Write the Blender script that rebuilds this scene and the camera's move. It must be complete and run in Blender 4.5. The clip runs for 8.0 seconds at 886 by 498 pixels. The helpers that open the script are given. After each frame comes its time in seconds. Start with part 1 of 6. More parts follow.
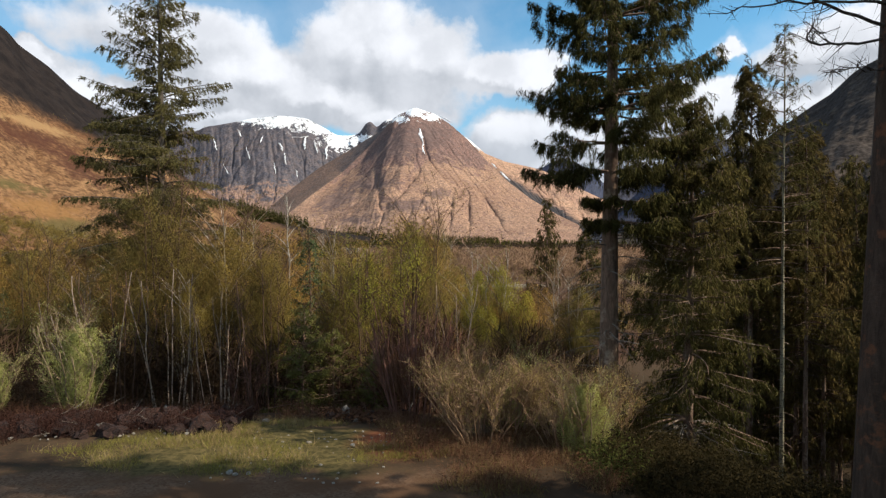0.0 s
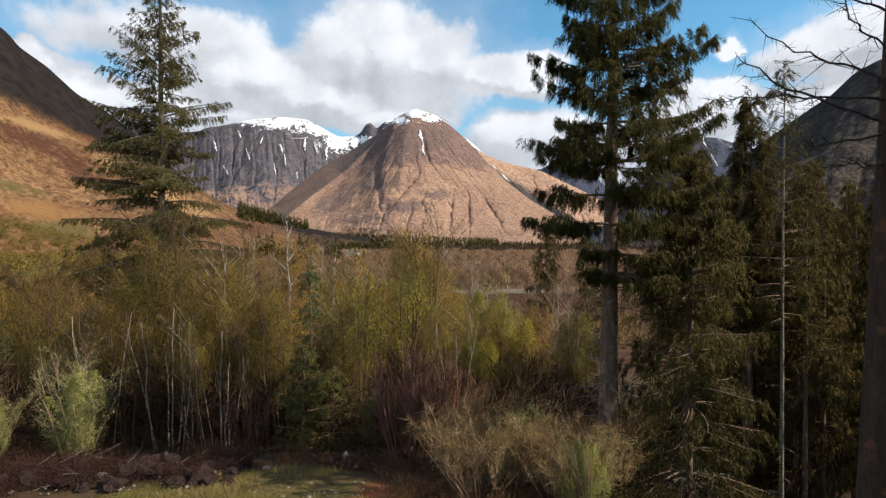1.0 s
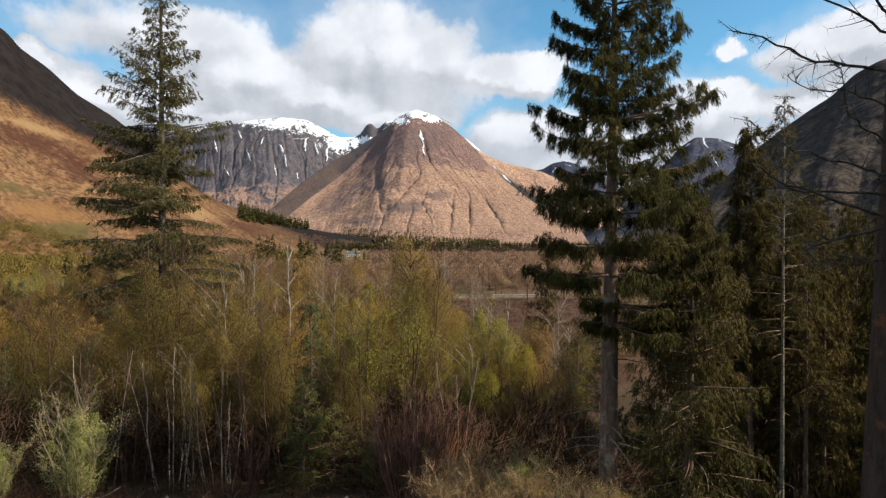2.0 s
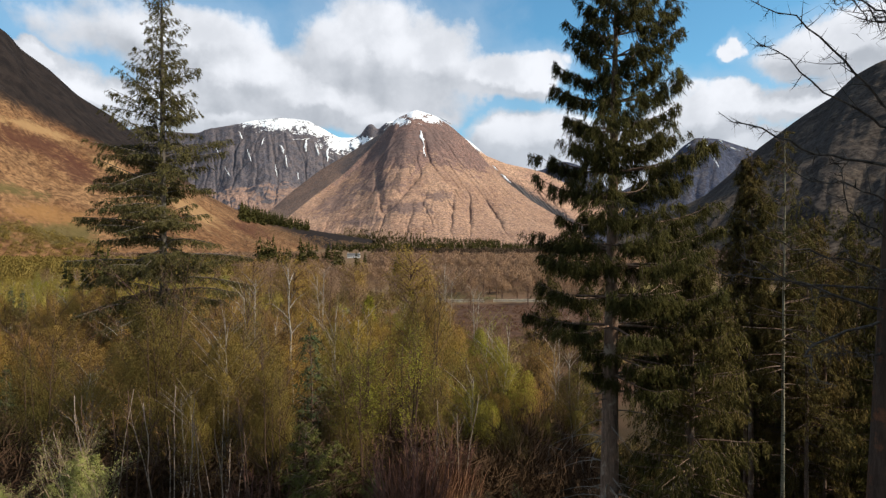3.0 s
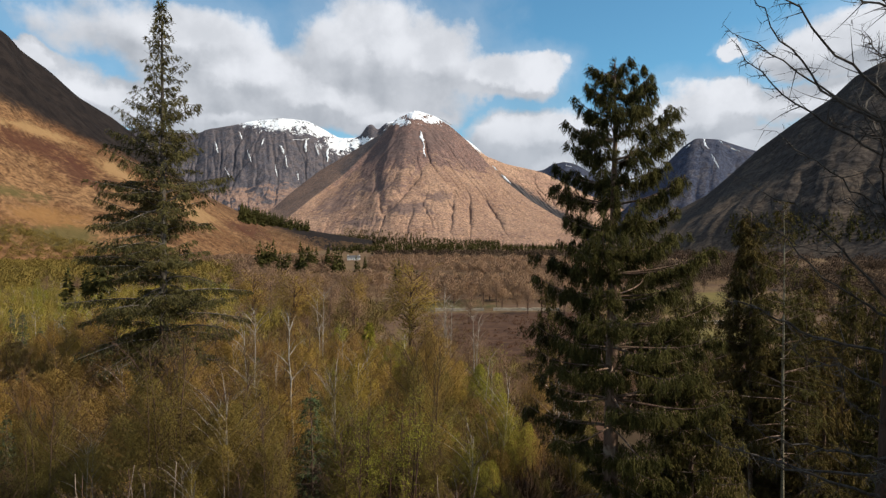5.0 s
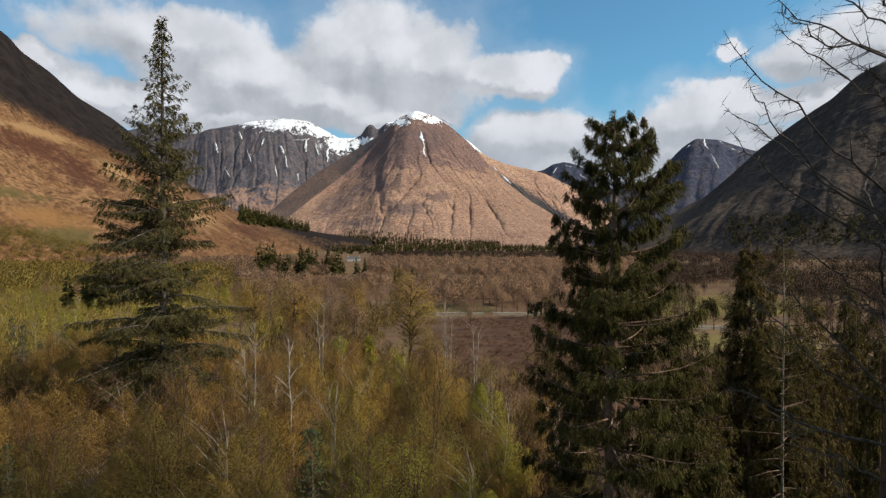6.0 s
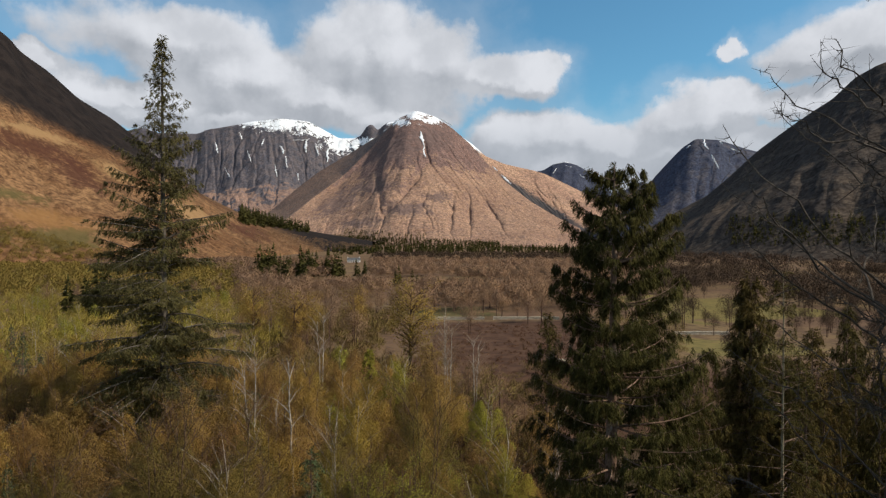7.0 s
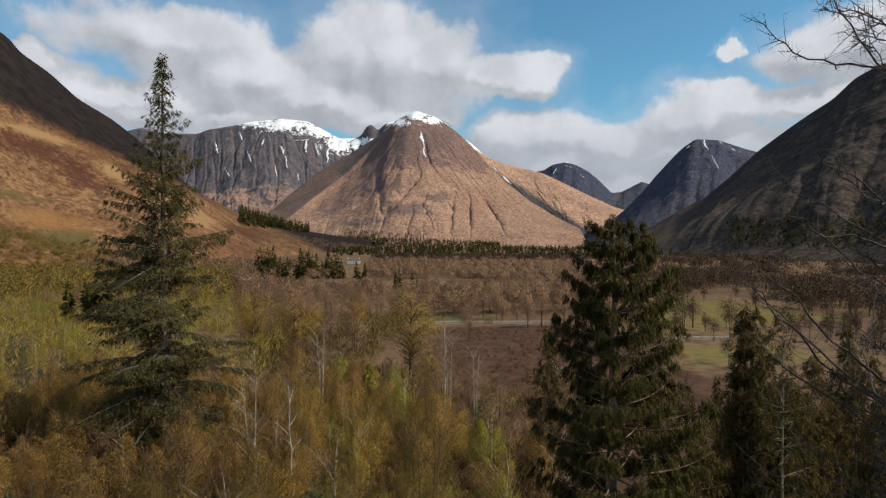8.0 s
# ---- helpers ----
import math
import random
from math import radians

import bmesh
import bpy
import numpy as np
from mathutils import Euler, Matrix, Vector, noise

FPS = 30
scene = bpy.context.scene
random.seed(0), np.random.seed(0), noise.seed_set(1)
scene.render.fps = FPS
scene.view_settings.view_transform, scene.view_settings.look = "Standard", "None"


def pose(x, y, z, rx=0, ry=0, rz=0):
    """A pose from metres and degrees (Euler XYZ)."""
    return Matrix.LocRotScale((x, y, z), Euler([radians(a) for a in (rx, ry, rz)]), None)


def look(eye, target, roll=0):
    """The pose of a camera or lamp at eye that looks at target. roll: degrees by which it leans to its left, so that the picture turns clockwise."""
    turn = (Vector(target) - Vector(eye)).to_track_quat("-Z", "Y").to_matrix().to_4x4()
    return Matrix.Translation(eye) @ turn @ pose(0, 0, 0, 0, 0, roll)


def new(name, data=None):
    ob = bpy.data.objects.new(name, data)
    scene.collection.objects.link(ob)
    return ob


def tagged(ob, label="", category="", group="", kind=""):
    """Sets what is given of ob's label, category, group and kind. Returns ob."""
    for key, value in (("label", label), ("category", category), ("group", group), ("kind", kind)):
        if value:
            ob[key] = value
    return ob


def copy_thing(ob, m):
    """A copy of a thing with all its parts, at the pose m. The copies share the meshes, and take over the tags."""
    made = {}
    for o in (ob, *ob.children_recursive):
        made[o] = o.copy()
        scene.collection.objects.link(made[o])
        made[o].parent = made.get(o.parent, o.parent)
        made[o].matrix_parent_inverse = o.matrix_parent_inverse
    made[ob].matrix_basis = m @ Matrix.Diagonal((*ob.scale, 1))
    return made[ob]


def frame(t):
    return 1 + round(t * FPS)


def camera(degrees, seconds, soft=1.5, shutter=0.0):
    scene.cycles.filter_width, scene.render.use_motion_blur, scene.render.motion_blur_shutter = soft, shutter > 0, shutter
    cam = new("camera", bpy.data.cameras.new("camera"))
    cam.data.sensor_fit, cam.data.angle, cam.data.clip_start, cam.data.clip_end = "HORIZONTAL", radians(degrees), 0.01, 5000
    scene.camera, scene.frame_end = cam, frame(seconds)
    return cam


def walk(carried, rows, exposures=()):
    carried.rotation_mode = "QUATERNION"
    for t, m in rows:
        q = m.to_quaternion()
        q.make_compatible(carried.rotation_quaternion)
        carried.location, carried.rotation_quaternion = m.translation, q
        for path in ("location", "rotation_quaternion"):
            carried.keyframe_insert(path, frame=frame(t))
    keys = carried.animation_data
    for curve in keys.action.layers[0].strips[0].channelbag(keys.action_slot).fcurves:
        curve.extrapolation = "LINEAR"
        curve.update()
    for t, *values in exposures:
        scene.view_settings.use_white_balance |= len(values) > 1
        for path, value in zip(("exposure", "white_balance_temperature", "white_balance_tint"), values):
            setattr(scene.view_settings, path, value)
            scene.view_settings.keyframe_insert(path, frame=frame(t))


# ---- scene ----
# ---- camera: a drone that climbs straight up beside a clearing ----
cam = camera(75.0, 8.0, soft=1.3)
EYE, RISE = 4.6, 1.3          # first height over the spruce's foot, metres a second
ROWS = [                      # seconds, yaw, pitch
    (0.0, -0.10, -1.05), (0.5, -0.10, -0.97), (1.0, -0.10, -0.96), (1.5, -0.09, -0.95),
    (3.0, 0.0, -0.90), (3.5, 0.0, -0.90), (4.0, 0.0, -0.90), (4.5, 0.0, -0.90),
    (6.0, 0.0, -0.90), (6.5, 0.0, -0.90), (7.0, 0.0, -0.90), (7.5, 0.0, -0.90), (8.0, 0.0, -0.90),
]
walk(cam, [(t, pose(0, 0, EYE + RISE * t, 90 + pitch, 0, yaw)) for t, yaw, pitch in ROWS], exposures=[(0, 0.25, 6550, 10), (3.5, 0.12, 6550, 10), (8, -0.20, 6550, 10)])

# ---- sun and sky ----
SUN_TURN, SUN_HEIGHT = radians(105), radians(41)
sun_way = Vector((math.sin(SUN_TURN) * math.cos(SUN_HEIGHT), math.cos(SUN_TURN) * math.cos(SUN_HEIGHT), math.sin(SUN_HEIGHT)))
lamp = bpy.data.lights.new("sun", "SUN")
lamp.energy, lamp.angle, lamp.color = 5.6, radians(0.6), (1.0, 0.90, 0.74)
new("sun", lamp).matrix_world = look(sun_way * 400, (0, 0, 0))

world = bpy.data.worlds.new("spring_sky")
scene.world = world
world.use_nodes = True


class Graph:
    """Short hand for node trees."""

    def __init__(self, tree):
        self.tree = tree
        tree.nodes.clear()

    def add(self, kind, **values):
        node = self.tree.nodes.new(kind)
        for key, value in values.items():
            if key == "operation":
                node.operation = value
            elif key == "blend":
                node.data_type, node.blend_type = "RGBA", value
            elif key == "dims":
                node.noise_dimensions = value
        return node

    def put(self, socket, value):
        if hasattr(value, "links"):
            self.tree.links.new(value, socket)
        elif value is not None:
            socket.default_value = value

    def math(self, op, a, b=None, c=None, clamp=False):
        n = self.add("ShaderNodeMath", operation=op)
        n.use_clamp = clamp
        for s, v in zip(n.inputs, (a, b, c)):
            self.put(s, v)
        return n.outputs[0]

    def vec(self, op, a, b=None):
        n = self.add("ShaderNodeVectorMath", operation=op)
        for s, v in zip(n.inputs, (a, b)):
            self.put(s, v)
        return n.outputs["Value"] if op in ("LENGTH", "DOT_PRODUCT", "DISTANCE") else n.outputs[0]

    def ramp(self, x, lo, hi, a=0.0, b=1.0, smooth=True):
        n = self.tree.nodes.new("ShaderNodeMapRange")
        n.interpolation_type = "SMOOTHSTEP" if smooth else "LINEAR"
        for s, v in zip(n.inputs, (x, lo, hi, a, b)):
            self.put(s, v)
        return n.outputs[0]

    def mix(self, f, a, b, blend="MIX"):
        n = self.add("ShaderNodeMix", blend=blend)
        self.put(n.inputs[0], f)
        self.put(n.inputs[6], a if hasattr(a, "links") else (*a, 1))
        self.put(n.inputs[7], b if hasattr(b, "links") else (*b, 1))
        return n.outputs[2]

    def noise(self, vec, scale, detail=4.0, rough=0.55, warp=0.0):
        n = self.tree.nodes.new("ShaderNodeTexNoise")
        self.put(n.inputs["Vector"], vec)
        for key, v in (("Scale", scale), ("Detail", detail), ("Roughness", rough), ("Distortion", warp)):
            n.inputs[key].default_value = v
        return n.outputs[0]

    def stretch(self, vec, s, at=(0, 0, 0)):
        return self.vec("MULTIPLY", self.vec("ADD", vec, at), s)


def build_sky():
    g = Graph(world.node_tree)
    way = g.tree.nodes.new("ShaderNodeTexCoord").outputs["Generated"]
    part = g.tree.nodes.new("ShaderNodeSeparateXYZ")
    g.put(part.inputs[0], way)
    air = g.tree.nodes.new("ShaderNodeTexSky")
    air.sky_type, air.sun_disc = "NISHITA", False
    air.sun_elevation, air.sun_rotation, air.altitude, air.dust_density = SUN_HEIGHT, SUN_TURN, 50, 0.6
    blue = g.mix(1.0, air.outputs[0], (0.080, 0.140, 0.150), "MULTIPLY")
    # clouds: heaps with ragged edges, over the mountains and all round
    stir = g.tree.nodes.new("ShaderNodeTexNoise")
    g.put(stir.inputs["Vector"], way)
    for key, v in (("Scale", 9.0), ("Detail", 9.0), ("Roughness", 0.58)):
        stir.inputs[key].default_value = v
    bent = g.vec("ADD", way, g.vec("MULTIPLY", g.vec("SUBTRACT", stir.outputs["Color"], (0.5, 0.5, 0.5)), (0.15, 0.15, 0.10)))
    wob = g.noise(way, 5.0, 9.0, 0.56, 0.0)
    fine = g.noise(way, 19.0, 7.0, 0.6, 0.0)
    wob_up = g.noise(g.vec("ADD", way, (0.020, 0.0, 0.026)), 5.0, 6.0, 0.5, 0.0)
    heaps = [
        (0.290, 0.092, 0.150, 0.045), (0.200, 0.130, 0.180, 0.045), (-0.360, 0.205, 0.200, 0.036), (-0.520, 0.215, 0.110, 0.030),         (-0.464, 0.343, 0.186, 0.078), (-0.346, 0.279, 0.196, 0.078), (-0.444, 0.235, 0.176, 0.049), (-0.136, 0.323, 0.147, 0.098), (-0.024, 0.303, 0.127, 0.083), (0.099, 0.279, 0.113, 0.045), (0.174, 0.286, 0.051, 0.033), (-0.209, 0.240, 0.294, 0.059), (-0.674, 0.306, 0.061, 0.025), (-0.557, 0.250, 0.147, 0.049), (0.177, 0.176, 0.127, 0.054), (0.295, 0.171, 0.137, 0.051), (0.427, 0.205, 0.108, 0.055), (0.495, 0.240, 0.076, 0.039), (0.642, 0.235, 0.108, 0.049), (0.482, 0.318, 0.030, 0.017), (0.500, 0.327, 0.032, 0.017), (0.691, 0.333, 0.117, 0.069), (0.456, 0.152, 0.196, 0.049), (-0.092, 0.215, 0.147, 0.039)]

    def mass(place):
        best = None
        for a, e, w, h in heaps:
            n = math.sqrt(a * a + 1 + e * e)
            off = g.vec("SUBTRACT", place, (a / n, 1 / n, e / n))
            v = g.math("SUBTRACT", 1.0, g.vec("LENGTH", g.vec("MULTIPLY", off, (n / w, 0.6, n / h))))
            best = v if best is None else g.math("SMOOTH_MAX", best, v, 0.20)
        return best
    best = mass(bent)
    sunward = mass(g.vec("ADD", bent, (0.022, 0.0, 0.034)))
    front = g.ramp(part.outputs[1], 0.45, 0.75, 1.0, 0.0)
    flat = g.vec("MULTIPLY", way, (1, 1, 2.2))
    wide = g.math("SUBTRACT", g.math("MULTIPLY", g.noise(flat, 2.0, 3.0), 2.4), 1.15)
    best = g.math("MAXIMUM", best, g.math("SUBTRACT", g.math("MULTIPLY", g.math("ADD", wide, 1.0), front), 1.0))
    rag = g.math("ADD", g.math("MULTIPLY", g.math("SUBTRACT", wob, 0.5), 0.8), g.math("MULTIPLY", g.math("SUBTRACT", fine, 0.5), 0.32))
    dens = g.math("ADD", best, rag)
    cover = g.ramp(dens, -0.08, 0.34)
    wisp = g.math("MULTIPLY", g.ramp(dens, -0.6, 0.1), 0.22)
    cover = g.math("MAXIMUM", cover, wisp)
    # bright tops, grey hollows and undersides
    edge = g.ramp(g.math("SUBTRACT", best, sunward), -0.10, 0.42)
    curl = g.ramp(g.math("SUBTRACT", wob, wob_up), -0.12, 0.10)
    lit = g.math("ADD", g.math("MULTIPLY", edge, 0.55), g.math("MULTIPLY", curl, 0.45))
    body = g.mix(lit, (0.42, 0.455, 0.51), (0.82, 0.85, 0.91))
    low_part = g.ramp(part.outputs[2], 0.22, 0.13)
    body = g.mix(g.math("MULTIPLY", low_part, 0.50), body, (0.44, 0.49, 0.56))
    sky = g.mix(cover, blue, body)
    back = g.tree.nodes.new("ShaderNodeBackground")
    out = g.tree.nodes.new("ShaderNodeOutputWorld")
    g.put(back.inputs[0], sky)
    back.inputs[1].default_value = 1.0
    g.put(out.inputs[0], back.outputs[0])


build_sky()


# ---- materials ----
def material(name, colour, rough=0.85, bump=0.0, bump_scale=8.0, translucent=0.0, spec=0.3):
    """colour(g, pos) gives a colour socket; pos is the place in the world or on the object."""
    m = bpy.data.materials.new(name)
    m.use_nodes = True
    g = Graph(m.node_tree)
    out = g.tree.nodes.new("ShaderNodeOutputMaterial")
    pos = g.tree.nodes.new("ShaderNodeNewGeometry").outputs["Position"]
    obj = g.tree.nodes.new("ShaderNodeTexCoord").outputs["Object"]
    col = colour(g, pos, obj)
    sh = g.tree.nodes.new("ShaderNodeBsdfPrincipled")
    g.put(sh.inputs["Base Color"], col if hasattr(col, "links") else (*col, 1))
    sh.inputs["Roughness"].default_value = rough
    sh.inputs["Specular IOR Level"].default_value = spec
    if bump:
        b = g.tree.nodes.new("ShaderNodeBump")
        b.inputs["Strength"].default_value = 1.0
        b.inputs["Distance"].default_value = bump
        g.put(b.inputs["Height"], g.noise(obj, bump_scale, 6.0, 0.65))
        g.put(sh.inputs["Normal"], b.outputs[0])
    last = sh.outputs[0]
    if translucent:
        tr = g.tree.nodes.new("ShaderNodeBsdfTranslucent")
        g.put(tr.inputs[0], col)
        mx = g.tree.nodes.new("ShaderNodeMixShader")
        mx.inputs[0].default_value = translucent
        g.put(mx.inputs[1], last), g.put(mx.inputs[2], tr.outputs[0])
        last = mx.outputs[0]
    g.put(out.inputs[0], last)
    return m


def leafy(name, a, b, c, translucent=0.3, per_tree=0.5):
    """Foliage in three hues, varying from leaf to leaf and from tree to tree."""
    def colour(g, pos, obj):
        isle = g.tree.nodes.new("ShaderNodeNewGeometry").outputs["Random Per Island"]
        tree = g.tree.nodes.new("ShaderNodeObjectInfo").outputs["Random"]
        patch = g.noise(obj, 0.9, 2.0)
        k = g.math("ADD", g.math("MULTIPLY", isle, 0.12), g.math("ADD", 0.30, g.math("MULTIPLY", g.ramp(patch, 0.3, 0.7), 0.34)))
        col = g.mix(k, a, b)
        wide = g.ramp(g.noise(pos, 0.13, 2.0), 0.36, 0.64)
        hue = g.math("ADD", g.math("MULTIPLY", tree, 0.6), g.math("MULTIPLY", wide, 0.4))
        return g.mix(g.math("MULTIPLY", hue, per_tree), col, c)
    return material(name, colour, 0.85, translucent=translucent, spec=0.04)


def bark(name, a, b, mark=None, scale=(6, 6, 1.2), bump=0.02, lichen=None):
    def colour(g, pos, obj):
        long = g.noise(g.stretch(obj, scale), 2.0, 6.0, 0.7, 0.6)
        col = g.mix(g.ramp(long, 0.3, 0.7), a, b)
        if mark:
            band = g.noise(g.stretch(obj, (2.5, 2.5, 9)), 1.6, 4.0, 0.7)
            col = g.mix(g.ramp(band, 0.54, 0.62), col, mark)
        if lichen:
            col = g.mix(g.ramp(g.noise(obj, 2.6, 5.0, 0.7), 0.52, 0.66), col, lichen)
        return col
    return material(name, colour, 0.9, bump, 14.0)


BARK_SPRUCE = bark("spruce_bark", (0.065, 0.037, 0.025), (0.20, 0.128, 0.090), lichen=(0.27, 0.205, 0.155))
BARK_SITKA = bark("sitka_bark", (0.04, 0.032, 0.026), (0.11, 0.090, 0.072), lichen=(0.15, 0.135, 0.115))
BARK_LARCH = bark("larch_bark", (0.026, 0.015, 0.010), (0.068, 0.042, 0.029), lichen=(0.125, 0.050, 0.024))
BARK_POLE = bark("pale_pole_bark", (0.17, 0.145, 0.095), (0.31, 0.27, 0.18), (0.06, 0.05, 0.04), bump=0.005)
BARK_BIRCH = bark("birch_bark", (0.26, 0.215, 0.175), (0.50, 0.44, 0.37), (0.06, 0.045, 0.04), bump=0.004)
BARK_TWIG = bark("reddish_twig_bark", (0.052, 0.029, 0.022), (0.115, 0.064, 0.043), bump=0.0)
BARK_SLIM = bark("slim_birch_bark", (0.17, 0.120, 0.090), (0.34, 0.26, 0.205), (0.05, 0.035, 0.03), bump=0.0)
BARK_SHRUB = bark("red_brown_twig_bark", (0.13, 0.075, 0.045), (0.32, 0.20, 0.125), bump=0.0)
BARK_WILLOW = bark("pale_willow_bark", (0.13, 0.090, 0.055), (0.30, 0.22, 0.135), bump=0.0)
BARK_RED = bark("red_sapling_bark", (0.085, 0.036, 0.027), (0.165, 0.078, 0.056), bump=0.0)
BARK_DEAD = bark("dead_wood", (0.085, 0.072, 0.06), (0.21, 0.18, 0.15), bump=0.004)
NEEDLE_SPRUCE = leafy("spruce_needles", (0.022, 0.025, 0.009), (0.082, 0.072, 0.022), (0.09, 0.08, 0.028), 0.22, 0.0)
NEEDLE_OLIVE = leafy("olive_needles", (0.024, 0.031, 0.010), (0.088, 0.076, 0.023), (0.110, 0.068, 0.024), 0.22, 0.6)
NEEDLE_SITKA = leafy("sitka_needles", (0.048, 0.046, 0.018), (0.150, 0.125, 0.048), (0.10, 0.10, 0.045), 0.25, 0.1)
NEEDLE_BLUE = leafy("bluish_needles", (0.040, 0.060, 0.038), (0.105, 0.130, 0.070), (0.085, 0.105, 0.035), 0.2, 0.5)
NEEDLE_GREEN = leafy("yellow_green_needles", (0.055, 0.066, 0.018), (0.155, 0.150, 0.045), (0.13, 0.12, 0.04), 0.25, 0.3)
LEAF_BIRCH = leafy("young_birch_leaves", (0.196, 0.144, 0.030), (0.332, 0.236, 0.052), (0.29, 0.155, 0.050), 0.32, 0.85)
LEAF_LIME = leafy("lime_green_leaves", (0.17, 0.178, 0.024), (0.305, 0.290, 0.044), (0.28, 0.215, 0.045), 0.35, 0.6)
LEAF_OLIVE = leafy("olive_birch_leaves", (0.148, 0.126, 0.030), (0.255, 0.204, 0.052), (0.23, 0.152, 0.046), 0.35, 0.8)
LEAF_RUSSET = leafy("budding_birch_twigs", (0.168, 0.092, 0.036), (0.275, 0.156, 0.056), (0.25, 0.165, 0.048), 0.28, 0.8)
LEAF_SALLOW = leafy("sallow_leaves", (0.205, 0.172, 0.056), (0.36, 0.295, 0.098), (0.35, 0.21, 0.09), 0.35, 0.4)
LEAF_YOUNG = leafy("young_plantation_leaves", (0.215, 0.182, 0.036), (0.36, 0.285, 0.068), (0.31, 0.205, 0.055), 0.35, 0.6)
# olive leaves darkened to hold the shade on the near birches
LEAF_SHADE = leafy("shade_olive_birch_leaves", (0.094, 0.080, 0.021), (0.170, 0.138, 0.037), (0.165, 0.112, 0.036), 0.3, 0.7)
LEAF_WILLOW = leafy("willow_leaves", (0.20, 0.225, 0.065), (0.37, 0.38, 0.13), (0.31, 0.26, 0.09), 0.35, 0.4)
TWIG_HAZE = leafy("bare_twigs", (0.20, 0.120, 0.082), (0.31, 0.20, 0.140), (0.27, 0.17, 0.090), 0.4, 0.8)
BRACKEN = leafy("dead_bracken", (0.066, 0.030, 0.019), (0.165, 0.088, 0.050), (0.14, 0.080, 0.045), 0.15, 0.3)
GRASS = leafy("spring_grass", (0.10, 0.105, 0.018), (0.31, 0.265, 0.070), (0.23, 0.17, 0.07), 0.3, 0.2)
STRAW = leafy("pale_straw", (0.16, 0.105, 0.045), (0.36, 0.27, 0.14), (0.28, 0.20, 0.10), 0.2, 0.3)
SCRUB = leafy("dark_scrub", (0.095, 0.052, 0.030), (0.175, 0.105, 0.052), (0.15, 0.125, 0.036), 0.2, 0.8)
HEATHER = leafy("dark_heather", (0.016, 0.009, 0.008), (0.072, 0.032, 0.024), (0.13, 0.08, 0.05), 0.15, 0.1)
# shade below the stand is put into these near-black leaf tones
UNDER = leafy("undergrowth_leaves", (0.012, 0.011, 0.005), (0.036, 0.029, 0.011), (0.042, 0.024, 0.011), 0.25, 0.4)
BRUSH = leafy("dark_brushwood", (0.034, 0.021, 0.014), (0.085, 0.050, 0.032), (0.07, 0.05, 0.02), 0.15, 0.3)
BRAMBLE = leafy("bramble_leaves", (0.035, 0.048, 0.012), (0.085, 0.10, 0.027), (0.08, 0.06, 0.02), 0.3, 0.2)
# darker copy of the bare twigs, for woods under cloud shade
TWIG_SHADE = leafy("cloud_shade_twigs", (0.042, 0.028, 0.022), (0.080, 0.054, 0.041), (0.066, 0.048, 0.030), 0.2, 0.5)
LITTER = leafy("brown_leaf_litter", (0.026, 0.016, 0.010), (0.070, 0.040, 0.022), (0.10, 0.07, 0.03), 0.15, 0.3)


# ---- mesh helpers ----
def mesh_of(name, verts, faces, mat, smooth=False, normals=None):
    """A mesh from arrays: faces is a list of (n, 3) and (n, 4) index arrays. normals: leaf by leaf, the way that the crown's surface faces."""
    me = bpy.data.meshes.new(name)
    verts = np.asarray(verts, dtype=np.float32).reshape(-1, 3)
    faces = [np.asarray(f, dtype=np.int32) for f in faces if len(f)]
    if normals is not None:
        smooth = True
        for f in faces:
            geo = np.cross(verts[f[:, 1]] - verts[f[:, 0]], verts[f[:, 2]] - verts[f[:, 0]])
            turn = (geo * normals[f[:, 0]]).sum(1) < 0
            f[turn] = f[turn][:, ::-1]
    loops = np.concatenate([f.ravel() for f in faces])
    sizes = np.concatenate([np.full(len(f), f.shape[1], dtype=np.int32) for f in faces])
    starts = np.concatenate([[0], np.cumsum(sizes)[:-1]]).astype(np.int32)
    me.vertices.add(len(verts))
    me.vertices.foreach_set("co", verts.ravel())
    me.loops.add(len(loops))
    me.loops.foreach_set("vertex_index", loops)
    me.polygons.add(len(sizes))
    me.polygons.foreach_set("loop_start", starts)
    me.polygons.foreach_set("use_smooth", np.full(len(sizes), smooth))
    me.update(calc_edges=True)
    if normals is not None:
        me.normals_split_custom_set_from_vertices(normals.astype(np.float32))
    me.materials.append(mat)
    return me


